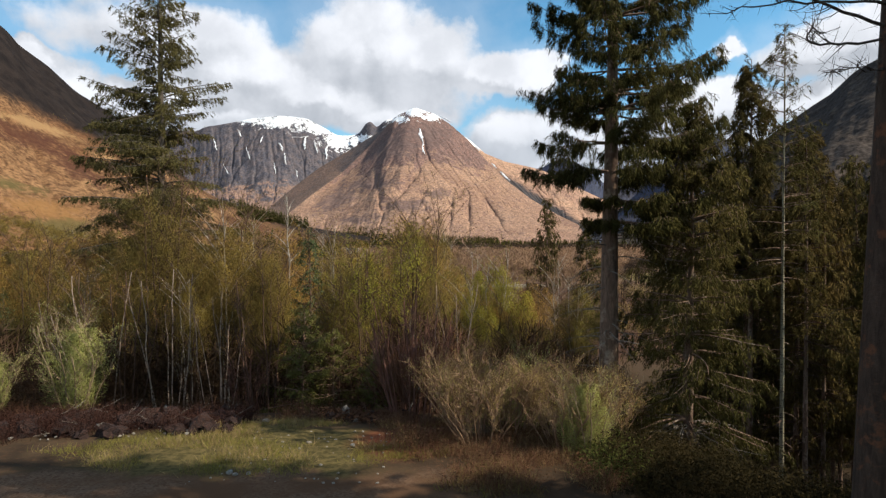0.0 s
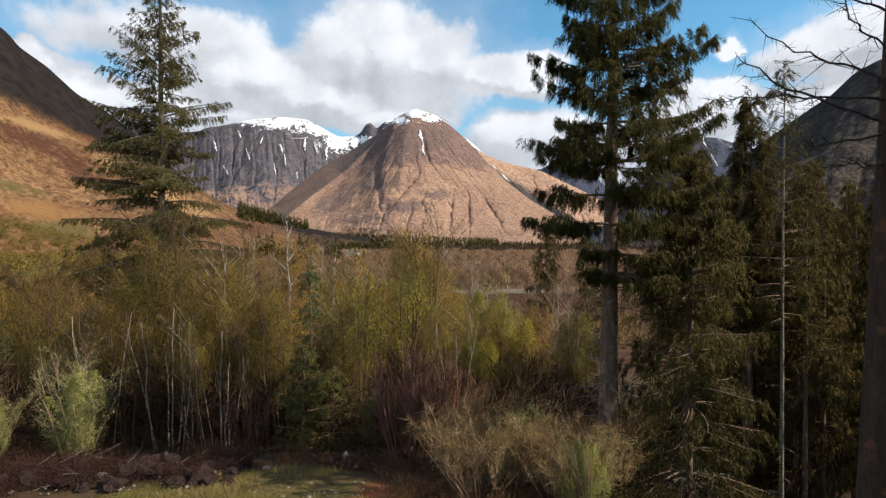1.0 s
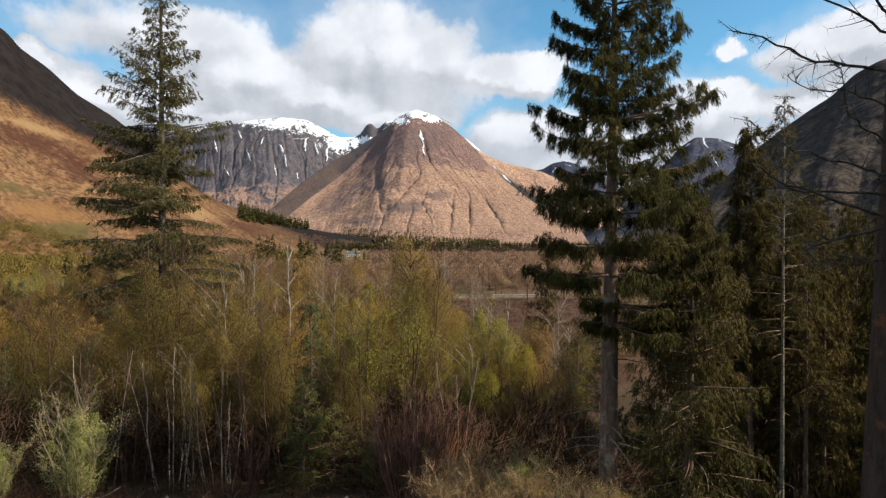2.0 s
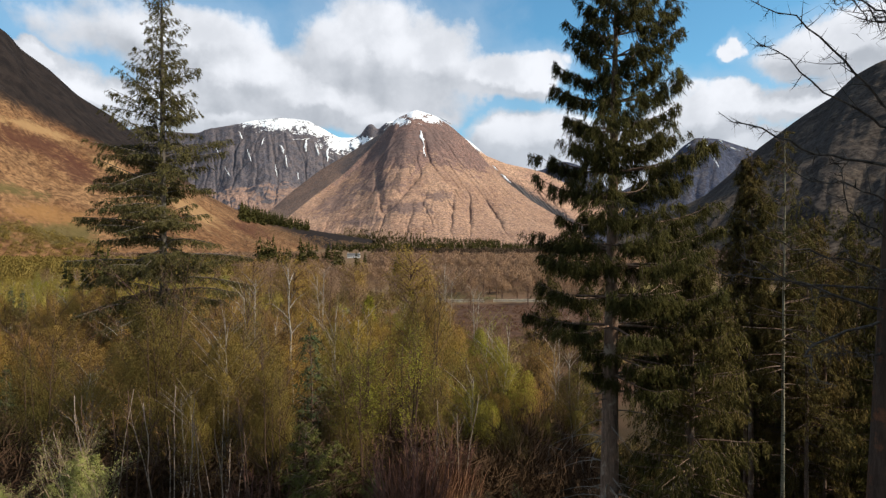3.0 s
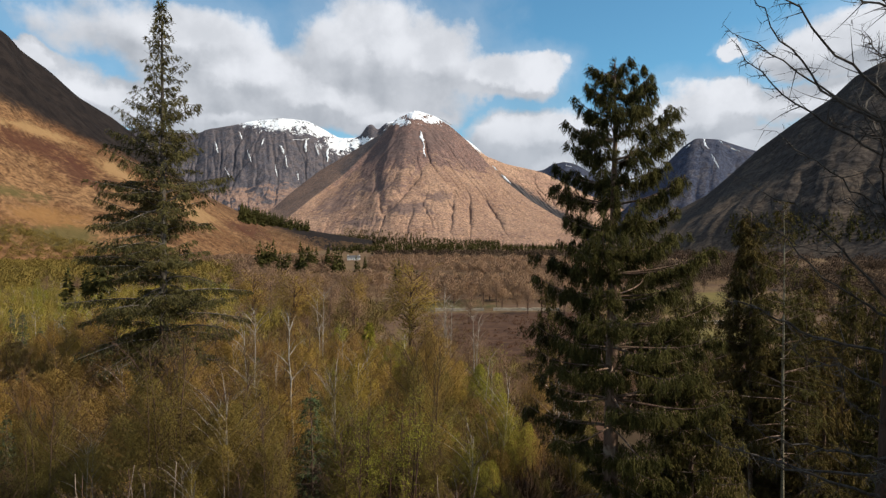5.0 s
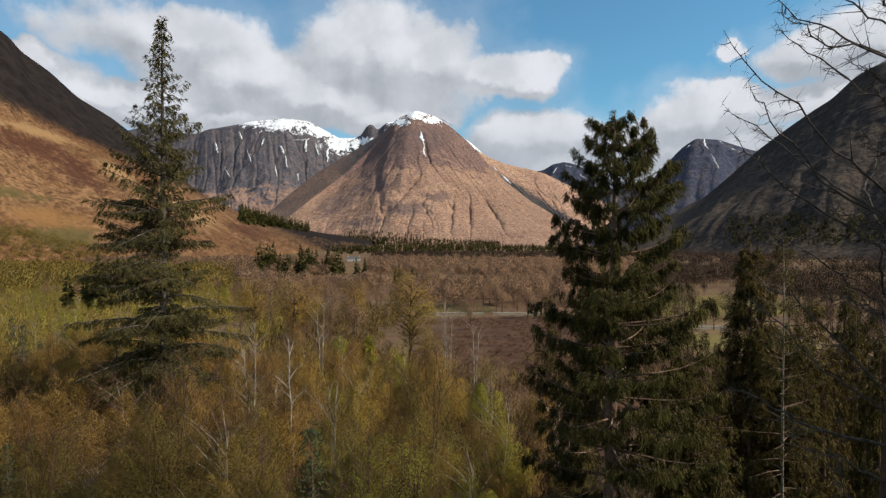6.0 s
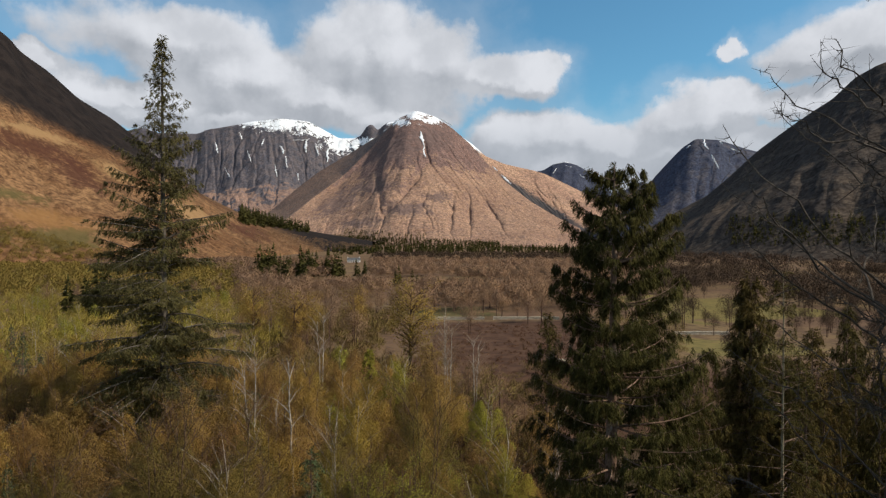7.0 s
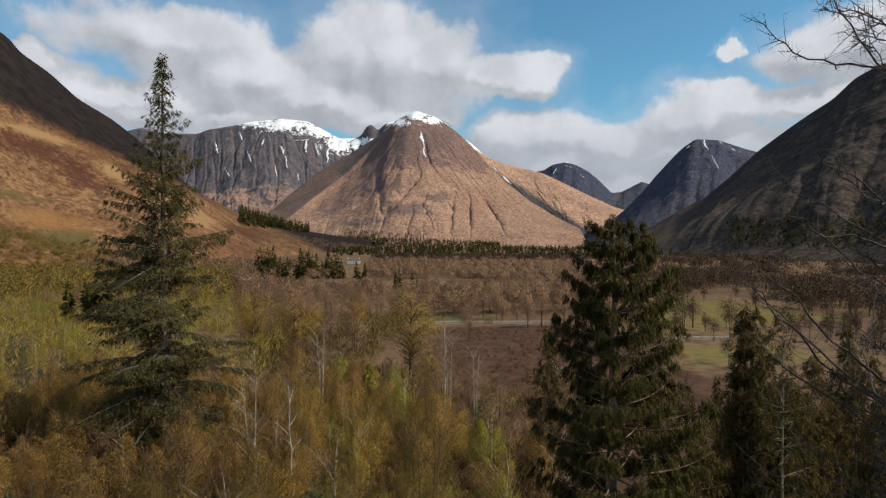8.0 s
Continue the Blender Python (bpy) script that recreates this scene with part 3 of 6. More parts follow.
def mountain(name, ridge, foot, mat, label, nu=200, ns=110, curve=1.15, rough=0.05, gully=0.04, gullies=14, crag=0.0, seed=1, jag=0.0, drops=0, bite=0.35, ravines=(), profile=None):
    """A hill between a skyline ridge and a foot line, worn by rain, with a back that falls away. ravines: main gullies, each between two bearings and rises, with its depth and half width in metres. profile: how its height falls from ridge to foot."""
    u = np.linspace(0, 1, nu)
    r, f = bend(ridge, u), bend(foot, u)
    tall = r[:, 2] - f[:, 2]
    r[:, 2] += jag * tall * (fbm(u * 26, u * 0 + seed, 5, seed) - 0.5)
    s = np.linspace(0, 1, ns) ** 1.1
    U, S = np.meshgrid(u, s)
    x = r[None, :, 0] + (f[:, 0] - r[:, 0])[None] * S
    y = r[None, :, 1] + (f[:, 1] - r[:, 1])[None] * S
    drop = np.interp(S, *profile) if profile else (1 - S) ** curve
    if crag:
        drop = drop - crag * smooth(S, 0.02, 0.14) * (1 - S) ** 1.5
    z = f[None, :, 2] + tall[None] * drop
    away = smooth(S, 0.0, 0.12) * (1 - smooth(S, 0.8, 1.0))
    warp = U + 0.035 * (fbm(U * 5, S * 4, 4, seed + 40) - 0.5)
    cut = fbm(warp * gullies, S * 0.55, 5, seed + 5, True)
    lump = fbm(x * 0.004, y * 0.004, 6, seed + 9) - 0.5
    small = fbm(x * 0.012, y * 0.012, 6, seed + 15, True) - 0.5
    high = np.maximum(tall, 40)[None]
    z = z + high * away * (gully * (cut - 0.6) * 2 + rough * lump * 2 + rough * 0.6 * small)
    for a0, e0, a1, e1, deep, half in ravines:
        a, e = x / y, (z - 15) / y
        q = np.clip(((a - a0) * (a1 - a0) + (e - e0) * (e1 - e0)) / ((a1 - a0) ** 2 + (e1 - e0) ** 2), 0, 1)
        off = np.hypot(a - a0 - q * (a1 - a0), e - e0 - q * (e1 - e0)) * y + 12 * (fbm(x * 0.02, y * 0.02, 3, seed + 70) - 0.5)
        z = z - deep * np.exp(-(off / half) ** 2) * smooth(S, 0.0, 0.05) * (0.35 + 0.65 * np.sin(np.pi * np.clip(q, 0.08, 0.92)))
    if drops:
        dx = np.hypot(np.gradient(x, axis=1), np.gradient(y, axis=1))
        dy = np.hypot(np.gradient(x, axis=0), np.gradient(y, axis=0))
        z = weather(z, dx, dy, smooth(S, 0.01, 0.10) * (1 - smooth(S, 0.9, 1.0)), drops, seed, bite)
    z[-1] -= 30
    # back
    bx, by, bz = [], [], []
    for k, (out, fall) in enumerate(((0.05, 0.03), (0.15, 0.14), (0.4, 0.5), (0.9, 1.05))):
        bx.append(r[:, 0] - (f[:, 0] - r[:, 0]) * out * 0.4)
        by.append(np.maximum(r[:, 1] + np.abs(f[:, 1] - r[:, 1]) * out + 6, r[:, 1]))
        bz.append(r[:, 2] - tall * fall)
    x = np.concatenate([np.array(bx[::-1]), x])
    y = np.concatenate([np.array(by[::-1]), y])
    z = np.concatenate([np.array(bz[::-1]), z])
    n = x.shape[0]
    i = (np.arange(n - 1)[:, None] * nu + np.arange(nu - 1)[None]).ravel()
    me = mesh_of(name, np.stack([x, y, z], -1), [np.stack([i, i + nu, i + nu + 1, i + 1], -1)], mat, True)
    ob = tagged(new(name, me), label, "mountain", kind="structure")
    return ob, (x[4:], y[4:], z[4:])


M_CENTRE = material("centre_mountain", hill_colour((0.27, 0.168, 0.118), (0.34, 0.220, 0.152), (0.130, 0.090, 0.084), (0.21, 0.132, 0.112), (880, 200, 120), -0.10, dark_above=(360, 760, 160), spots=(0.15, 0.110, 0.105), mid_w=0.7, steep_w=0.35, grain_by=5, patches=((-0.0822, 0.1566, 0.0685, 0.0392, 0.20, (0.120, 0.084, 0.078)), (-0.1214, 0.0930, 0.0685, 0.0215, 0.10, (0.120, 0.084, 0.078)), (-0.0626, 0.0538, 0.0587, 0.0157, 0.00, (0.120, 0.084, 0.078)), (-0.0235, 0.1762, 0.0489, 0.0274, 0.00, (0.120, 0.084, 0.078)), (-0.1801, 0.0636, 0.0587, 0.0196, 0.50, (0.120, 0.084, 0.078)), (-0.0039, 0.0734, 0.0294, 0.0117, 0.00, (0.120, 0.084, 0.078)), (-0.1409, 0.0294, 0.0489, 0.0098, 0.10, (0.120, 0.084, 0.078)),), fields=((-0.0460, 0.2183, 0.0333, 0.0108), (-0.0117, 0.2085, 0.0235, 0.0069), (-0.0744, 0.2036, 0.0157, 0.0059),)), 0.95, 9.0, 0.03, spec=0.05)
# the shaded band of the gully is painted below the heath line
M_SHOULDER = material("gully_slopes", hill_colour((0.33, 0.205, 0.150), (0.42, 0.27, 0.185), (0.045, 0.044, 0.050), (0.075, 0.067, 0.066), (575, 90, 60), -0.06, spots=(0.10, 0.08, 0.075), mid_w=0.5, steep_w=0.1, heath=(0.0715, 0.1312, 0.205, 0.048)), 0.95, 9.0, 0.03, spec=0.05)
# bluish rock tones here stand for haze and cloud shade on the cliffs
M_SNOWY = material("cliff_mountain", hill_colour((0.29, 0.185, 0.140), (0.23, 0.152, 0.120), (0.066, 0.069, 0.090), (0.125, 0.108, 0.112), (1050, 300, 200), 0.02, dark_above=(380, 620, 160), rib=(1, 1, 0.7), grain_by=3, fields=((-0.2780, 0.2006, 0.0568, 0.0117), (-0.3269, 0.2016, 0.0333, 0.0049), (-0.2095, 0.1889, 0.0411, 0.0108), (-0.1742, 0.1674, 0.0313, 0.0157), (-0.1409, 0.1693, 0.0254, 0.0069), (-0.0822, 0.2026, 0.0196, 0.0059),)), 0.95, 10.0, 0.022, spec=0.05)
# near-black rock above the line carries the crag's cloud shade
M_LEFT = material("bracken_hill", hill_colour((0.118, 0.060, 0.030), (0.205, 0.120, 0.062), (0.012, 0.010, 0.010), (0.026, 0.020, 0.018), None, -0.12, 0.006, heath=(-0.7673, 0.2349, -0.5422, 0.1302), shade_soft=(-0.006, 0.016), spots=(0.070, 0.036, 0.021), patches=((-0.7086, 0.1566, 0.1370, 0.0215, -0.35, (0.062, 0.026, 0.018)), (-0.6303, 0.1126, 0.0685, 0.0254, -0.50, (0.062, 0.026, 0.018)), (-0.7086, 0.1860, 0.1175, 0.0098, -0.30, (0.27, 0.165, 0.080)), (-0.4444, 0.0489, 0.0881, 0.0215, -0.50, (0.27, 0.165, 0.080)), (-0.6890, 0.0343, 0.1077, 0.0235, -0.10, (0.20, 0.105, 0.042)), (-0.6793, 0.0000, 0.1468, 0.0235, -0.10, (0.085, 0.070, 0.028)), (-0.7478, 0.0783, 0.0783, 0.0137, -0.20, (0.085, 0.070, 0.028)), (-0.5618, 0.1126, 0.0587, 0.0137, -0.50, (0.27, 0.165, 0.080)), (-0.3367, 0.0127, 0.0587, 0.0157, -0.30, (0.062, 0.026, 0.018)),), mid_w=0.55, steep_w=0.12), 0.95, 3.0, 0.05, spec=0.03)
# cloud shade over the right hillside is put into these dark colours
M_RIGHT = material("cloud_shaded_heather_hill", hill_colour((0.058, 0.049, 0.044), (0.088, 0.069, 0.054), (0.036, 0.032, 0.031), (0.050, 0.042, 0.038), None, -0.05, 0.006, spots=(0.033, 0.029, 0.026)), 0.95, 3.0, 0.04, spec=0.03)
# the blue of distant haze is put into both far hills' colours
M_FAR = material("far_haze_blue_hill", hill_colour((0.050, 0.057, 0.086), (0.088, 0.082, 0.092), (0.040, 0.048, 0.078), (0.058, 0.066, 0.096), (640, 60, 60), 0.05), 0.95, 6.0, 0.03, spec=0.03)

centre, centre_at = mountain("mountain_centre", [spot(-0.2829, 0.0264, 2860), spot(-0.2633, 0.0411, 2950), spot(-0.2192, 0.0763, 3200), spot(-0.1732, 0.1096, 3400), spot(-0.1282, 0.1537, 3560), spot(-0.1018, 0.1830, 3620), spot(-0.0822, 0.2065, 3620), spot(-0.0480, 0.2232, 3600), spot(-0.0137, 0.2124, 3590), spot(0.0157, 0.1928, 3570), spot(0.0470, 0.1654, 3520), spot(0.0763, 0.1321, 3440), spot(0.1135, 0.0959, 3300), spot(0.1527, 0.0656, 3120), spot(0.1967, 0.0392, 2900), spot(0.2369, 0.0196, 2650)],
    [spot(-0.2917, 0.0206, 2790), spot(-0.2584, 0.0069, 2680), spot(-0.2095, -0.0029, 2550), spot(-0.1409, -0.0108, 2400), spot(-0.0724, -0.0147, 2300), spot(-0.0039, -0.0147, 2250), spot(0.0548, -0.0147, 2230), spot(0.1037, -0.0127, 2210), spot(0.1527, -0.0088, 2220), spot(0.1967, -0.0147, 2230), spot(0.2408, -0.0147, 2250), spot(0.2584, -0.0147, 2280)],
    M_CENTRE, "brown pyramid mountain with gullied slopes and a snow-dusted summit", 400, 210, 1.10, 0.038, 0.006, 34, seed=4, jag=0.02, drops=22000, bite=0.5,
    ravines=((-0.0882, 0.1810, -0.2203, 0.0656, 26, 26), (-0.0235, 0.1370, -0.1340, 0.0120, 16, 22), (-0.0362, 0.1820, -0.0254, 0.1410, 14, 18), (0.0656, 0.0820, 0.1008, 0.0280, 12, 16), (0.0421, 0.0830, 0.0470, 0.0240, 11, 14), (0.0186, 0.0900, 0.0120, 0.0200, 10, 14), (-0.1150, 0.1180, -0.1050, 0.0500, 14, 20)))
# part of this flank's shade is put into its darker rock colours
M_FLANK = material("shade_toned_flank", hill_colour((0.145, 0.100, 0.080), (0.20, 0.132, 0.100), (0.085, 0.076, 0.080), (0.130, 0.102, 0.096), None, 0.1), 0.95, 10.0, 0.025, spec=0.05)
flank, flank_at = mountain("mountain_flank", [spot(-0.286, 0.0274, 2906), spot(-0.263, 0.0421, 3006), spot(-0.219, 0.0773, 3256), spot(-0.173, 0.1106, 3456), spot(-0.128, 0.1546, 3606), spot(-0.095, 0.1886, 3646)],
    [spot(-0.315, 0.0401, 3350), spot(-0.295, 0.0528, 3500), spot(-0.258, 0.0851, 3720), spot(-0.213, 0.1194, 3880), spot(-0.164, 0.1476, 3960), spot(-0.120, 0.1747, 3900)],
    M_FLANK, "rocky flank of the pyramid mountain above a gully, shade deepened by its colour", 140, 60, 1.0, 0.03, 0.02, 10, seed=61)
shoulder, shoulder_at = mountain("mountain_shoulder", [spot(0.0059, 0.1958, 3660), spot(0.0499, 0.1654, 3690), spot(0.0744, 0.1439, 3720), spot(0.1086, 0.1302, 3760), spot(0.1576, 0.1194, 3820), spot(0.1772, 0.1135, 3840), spot(0.2114, 0.0969, 3880), spot(0.2555, 0.0754, 3900), spot(0.2946, 0.0577, 3900), spot(0.3338, 0.0460, 3880)],
    [spot(0.0450, 0.1223, 3480), spot(0.0842, 0.0930, 3400), spot(0.1184, 0.0617, 3300), spot(0.1527, 0.0362, 3200), spot(0.1967, -0.0147, 3000), spot(0.2408, -0.0166, 2800), spot(0.2799, -0.0166, 2750), spot(0.3191, -0.0166, 2700), spot(0.3582, -0.0166, 2700), spot(0.3974, -0.0166, 2700)],
    M_SHOULDER, "long brown shoulder behind the pyramid with a gully band painted in shade", 200, 110, 1.0, 0.03, 0.02, 12, seed=71, jag=0.03, drops=8000)
cliff, cliff_at = mountain("mountain_cliffs", [spot(-0.6205, 0.1615, 4500), spot(-0.5471, 0.1879, 4500), spot(-0.5207, 0.1938, 4500), spot(-0.4933, 0.1850, 4470), spot(-0.4248, 0.1830, 4440), spot(-0.4003, 0.1909, 4420), spot(-0.3661, 0.1967, 4400), spot(-0.3269, 0.2046, 4400), spot(-0.2780, 0.2095, 4420), spot(-0.2339, 0.2046, 4450), spot(-0.2046, 0.1889, 4490), spot(-0.1801, 0.1752, 4520), spot(-0.1527, 0.1752, 4540), spot(-0.1409, 0.1811, 4540), spot(-0.1312, 0.1967, 4520), spot(-0.1214, 0.1997, 4510), spot(-0.1135, 0.1879, 4510), spot(-0.0979, 0.2016, 4500), spot(-0.0822, 0.2046, 4500), spot(-0.0480, 0.1860, 4500)],
    [spot(-0.6695, -0.0147, 3000), spot(-0.5520, -0.0147, 2900), spot(-0.4444, -0.0147, 2800), spot(-0.3465, -0.0147, 2700), spot(-0.2584, -0.0147, 2700), spot(-0.2095, -0.0108, 2900), spot(-0.1703, -0.0049, 3100), spot(-0.1312, 0.0049, 3300), spot(-0.0705, 0.0245, 3600)],
    M_SNOWY, "dark cliff mountain with snow on its flat summit and streaked gullies", 380, 170, 1.6, 0.060, 0.018, 18, seed=11, jag=0.03, drops=16000, bite=0.5,
    profile=((0, 0.05, 0.10, 0.32, 0.6, 1.0), (1.0, 0.97, 0.86, 0.42, 0.16, 0.0)))
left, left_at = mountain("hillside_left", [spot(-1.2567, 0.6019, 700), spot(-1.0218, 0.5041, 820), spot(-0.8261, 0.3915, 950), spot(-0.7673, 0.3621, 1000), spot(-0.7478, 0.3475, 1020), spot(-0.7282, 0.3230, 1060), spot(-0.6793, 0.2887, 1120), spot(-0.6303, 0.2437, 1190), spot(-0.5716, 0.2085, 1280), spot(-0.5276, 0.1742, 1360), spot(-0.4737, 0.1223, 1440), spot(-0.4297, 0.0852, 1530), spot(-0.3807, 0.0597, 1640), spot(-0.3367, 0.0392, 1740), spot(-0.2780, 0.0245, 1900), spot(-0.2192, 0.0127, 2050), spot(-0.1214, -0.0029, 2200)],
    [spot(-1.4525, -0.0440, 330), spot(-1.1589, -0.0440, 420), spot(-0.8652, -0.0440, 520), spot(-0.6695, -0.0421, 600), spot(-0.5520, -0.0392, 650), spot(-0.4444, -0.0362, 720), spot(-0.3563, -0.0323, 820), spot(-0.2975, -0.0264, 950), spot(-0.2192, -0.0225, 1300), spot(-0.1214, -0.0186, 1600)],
    M_LEFT, "steep hillside of orange bracken below a crag with cloud shade in its colour", 320, 160, 1.0, 0.06, 0.018, 12, seed=21, jag=0.012, drops=6000, bite=0.3)
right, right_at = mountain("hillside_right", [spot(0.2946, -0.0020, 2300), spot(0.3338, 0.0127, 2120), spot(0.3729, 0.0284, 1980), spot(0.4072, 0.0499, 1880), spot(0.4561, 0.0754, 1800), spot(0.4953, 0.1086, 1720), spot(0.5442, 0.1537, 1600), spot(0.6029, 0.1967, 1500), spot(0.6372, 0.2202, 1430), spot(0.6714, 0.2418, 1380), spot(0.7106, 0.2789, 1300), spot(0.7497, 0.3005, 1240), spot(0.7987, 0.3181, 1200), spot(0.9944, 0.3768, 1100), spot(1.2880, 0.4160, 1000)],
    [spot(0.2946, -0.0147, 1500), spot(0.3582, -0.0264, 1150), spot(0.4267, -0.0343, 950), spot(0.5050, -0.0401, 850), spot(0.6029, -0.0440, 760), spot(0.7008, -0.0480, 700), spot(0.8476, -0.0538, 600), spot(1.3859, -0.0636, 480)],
    M_RIGHT, "heather hillside with rough slopes, cloud shade put into its dark colour", 300, 160, 1.05, 0.08, 0.03, 12, seed=31, jag=0.012, drops=5000, bite=0.16)
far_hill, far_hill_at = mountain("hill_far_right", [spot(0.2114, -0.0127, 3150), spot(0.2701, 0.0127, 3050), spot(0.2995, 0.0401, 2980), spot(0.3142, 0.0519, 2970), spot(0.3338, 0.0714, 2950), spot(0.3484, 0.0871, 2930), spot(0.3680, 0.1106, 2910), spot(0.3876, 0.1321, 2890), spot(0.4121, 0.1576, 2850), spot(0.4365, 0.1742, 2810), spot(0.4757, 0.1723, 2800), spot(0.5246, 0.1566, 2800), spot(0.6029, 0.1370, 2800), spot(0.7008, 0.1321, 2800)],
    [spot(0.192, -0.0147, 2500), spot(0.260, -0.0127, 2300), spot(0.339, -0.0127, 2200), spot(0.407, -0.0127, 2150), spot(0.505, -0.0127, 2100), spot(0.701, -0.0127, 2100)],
    M_FAR, "dark far hill tinted haze blue, with a few snow streaks at its top", 160, 90, 1.1, 0.04, 0.04, 8, seed=41, jag=0.012, drops=5000)
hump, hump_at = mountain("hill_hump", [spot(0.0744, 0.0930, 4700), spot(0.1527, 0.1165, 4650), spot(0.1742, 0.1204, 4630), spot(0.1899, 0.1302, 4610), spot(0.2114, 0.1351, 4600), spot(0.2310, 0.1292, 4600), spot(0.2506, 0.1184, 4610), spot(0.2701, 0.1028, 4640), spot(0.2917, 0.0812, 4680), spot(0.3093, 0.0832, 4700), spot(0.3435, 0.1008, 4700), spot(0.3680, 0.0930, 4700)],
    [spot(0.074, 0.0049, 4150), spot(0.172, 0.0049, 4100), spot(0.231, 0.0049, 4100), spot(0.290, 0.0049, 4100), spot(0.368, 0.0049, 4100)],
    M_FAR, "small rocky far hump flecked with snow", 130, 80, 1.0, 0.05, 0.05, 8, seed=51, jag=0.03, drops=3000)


SNOW = material("old_snow", lambda g, pos, obj: g.mix(g.ramp(g.noise(pos, 0.02, 5.0), 0.35, 0.65), (0.66, 0.68, 0.72), (0.82, 0.84, 0.87)), 0.6, 1.0, 0.1)


def lay_on(hill, a, e):
    """The place on a hill that lies on a bearing, at a rise."""
    x, y, z = hill
    k = np.argmin(((x / y - a) ** 2 + ((z - 15) / y - e) ** 2).ravel())
    return np.array([x.ravel()[k], y.ravel()[k], z.ravel()[k]])


def snow_streak(owner, hill, a0, e0, a1, e1, wide, seed):
    """A patch of old snow in a gully."""
    rng = np.random.default_rng(seed)
    t = np.linspace(0, 1, 12)
    p = np.array([lay_on(hill, a0 + (a1 - a0) * k, e0 + (e1 - e0) * k) for k in t])
    p = p + np.array([0, -12.0, 8.0])
    p = p + np.array([1, 0, 0]) * (np.cumsum(rng.normal(size=12)) * wide * 0.10)[:, None]
    w = wide * 0.75 * (0.12 + np.sin(np.pi * np.clip(t * 0.9 + 0.05, 0, 1)) * rng.uniform(0.25, 1.2, 12)) / 2
    l, r = p - np.array([1, 0, 0]) * w[:, None], p + np.array([1, 0, 0]) * (w * rng.uniform(0.6, 1.2, 12))[:, None]
    m = p + np.array([0, -3.0, 2.5])
    i = np.arange(11)
    v = np.concatenate([l, m, r])
    me = mesh_of("snow_patch", v, [np.stack([i, i + 1, i + 13, i + 12], -1), np.stack([i + 12, i + 13, i + 25, i + 24], -1)], SNOW, True)
    part("snow_patch", me, owner)


snow_centre = (
    (centre, centre_at, -0.0391, 0.1840, -0.0313, 0.1595, 22),
    (centre, centre_at, -0.0313, 0.1595, -0.0274, 0.1389, 16),
    (centre, centre_at, -0.0822, 0.1986, -0.1018, 0.1849, 14),
    (centre, centre_at, 0.0646, 0.1595, 0.0724, 0.1517, 14),
    (centre, centre_at, 0.1184, 0.1292, 0.1380, 0.1204, 20),
    (centre, centre_at, 0.0939, 0.1341, 0.1057, 0.1282, 14),
    (centre, centre_at, -0.0039, 0.2074, 0.0157, 0.1986, 18))
snow_cliff = (
    (cliff, cliff_at, -0.2808, 0.1595, -0.2759, 0.1458, 30),
    (cliff, cliff_at, -0.2720, 0.1419, -0.2661, 0.1223, 14),
    (cliff, cliff_at, -0.2339, 0.1712, -0.2387, 0.1477, 24),
    (cliff, cliff_at, -0.2583, 0.1693, -0.2309, 0.1712, 14),
    (cliff, cliff_at, -0.2515, 0.1145, -0.2495, 0.1008, 14),
    (cliff, cliff_at, -0.3924, 0.1654, -0.3875, 0.1458, 14),
    (cliff, cliff_at, -0.3072, 0.1712, -0.3112, 0.1595, 14),
    (cliff, cliff_at, -0.2886, 0.1272, -0.2857, 0.1047, 9),
    (cliff, cliff_at, -0.2192, 0.1595, -0.2133, 0.1419, 18),
    (cliff, cliff_at, -0.1947, 0.1595, -0.2016, 0.1321, 26),
    (cliff, cliff_at, -0.3366, 0.1517, -0.3307, 0.1321, 9),
    (cliff, cliff_at, -0.3513, 0.1830, -0.3464, 0.1693, 12),
    (cliff, cliff_at, -0.2045, 0.1419, -0.1879, 0.1350, 20),
    (cliff, cliff_at, -0.1722, 0.1712, -0.1800, 0.1477, 70),
    (cliff, cliff_at, -0.1526, 0.1693, -0.1585, 0.1497, 80),
    (cliff, cliff_at, -0.3757, 0.1223, -0.3679, 0.1047, 8))
snow_far = (
    (far_hill, far_hill_at, 0.4491, 0.1712, 0.4579, 0.1517, 12),
    (far_hill, far_hill_at, 0.4618, 0.1419, 0.4755, 0.1184, 6),
    (far_hill, far_hill_at, 0.4951, 0.1536, 0.5108, 0.1477, 14),
    (far_hill, far_hill_at, 0.4247, 0.1595, 0.4188, 0.1536, 9),
    (far_hill, far_hill_at, 0.4736, 0.1663, 0.4804, 0.1614, 8),
    (hump, hump_at, 0.2114, 0.1262, 0.2211, 0.1233, 14),
    (hump, hump_at, 0.2358, 0.1106, 0.2446, 0.1047, 10),
    (hump, hump_at, 0.1967, 0.1223, 0.1898, 0.1125, 8))
for patches in (snow_centre, snow_cliff, snow_far):
    for k, (owner, hill, a0, e0, a1, e1, wide) in enumerate(patches):
        snow_streak(owner, hill, a0, e0, a1, e1, wide, k + len(patches))


# ---- trees ----
def unit(v):
    return v / (np.linalg.norm(v, axis=-1, keepdims=True) + 1e-9)


def stem(h, r0, lean, rng, steps=14, wobble=0.05, power=0.85, foot=1.35):
    """The line and the radii of a trunk."""
    t = np.linspace(0, 1, steps)
    x = lean[0] * t + wobble * np.cumsum(rng.normal(size=steps)) * 0.35 * t
    y = lean[1] * t + wobble * np.cumsum(rng.normal(size=steps)) * 0.35 * t
    z = -0.35 + (h + 0.35) * t
    r = r0 * (1 - t) ** power + 0.012
    r[0] *= foot
    return np.stack([x, y, z], -1), r


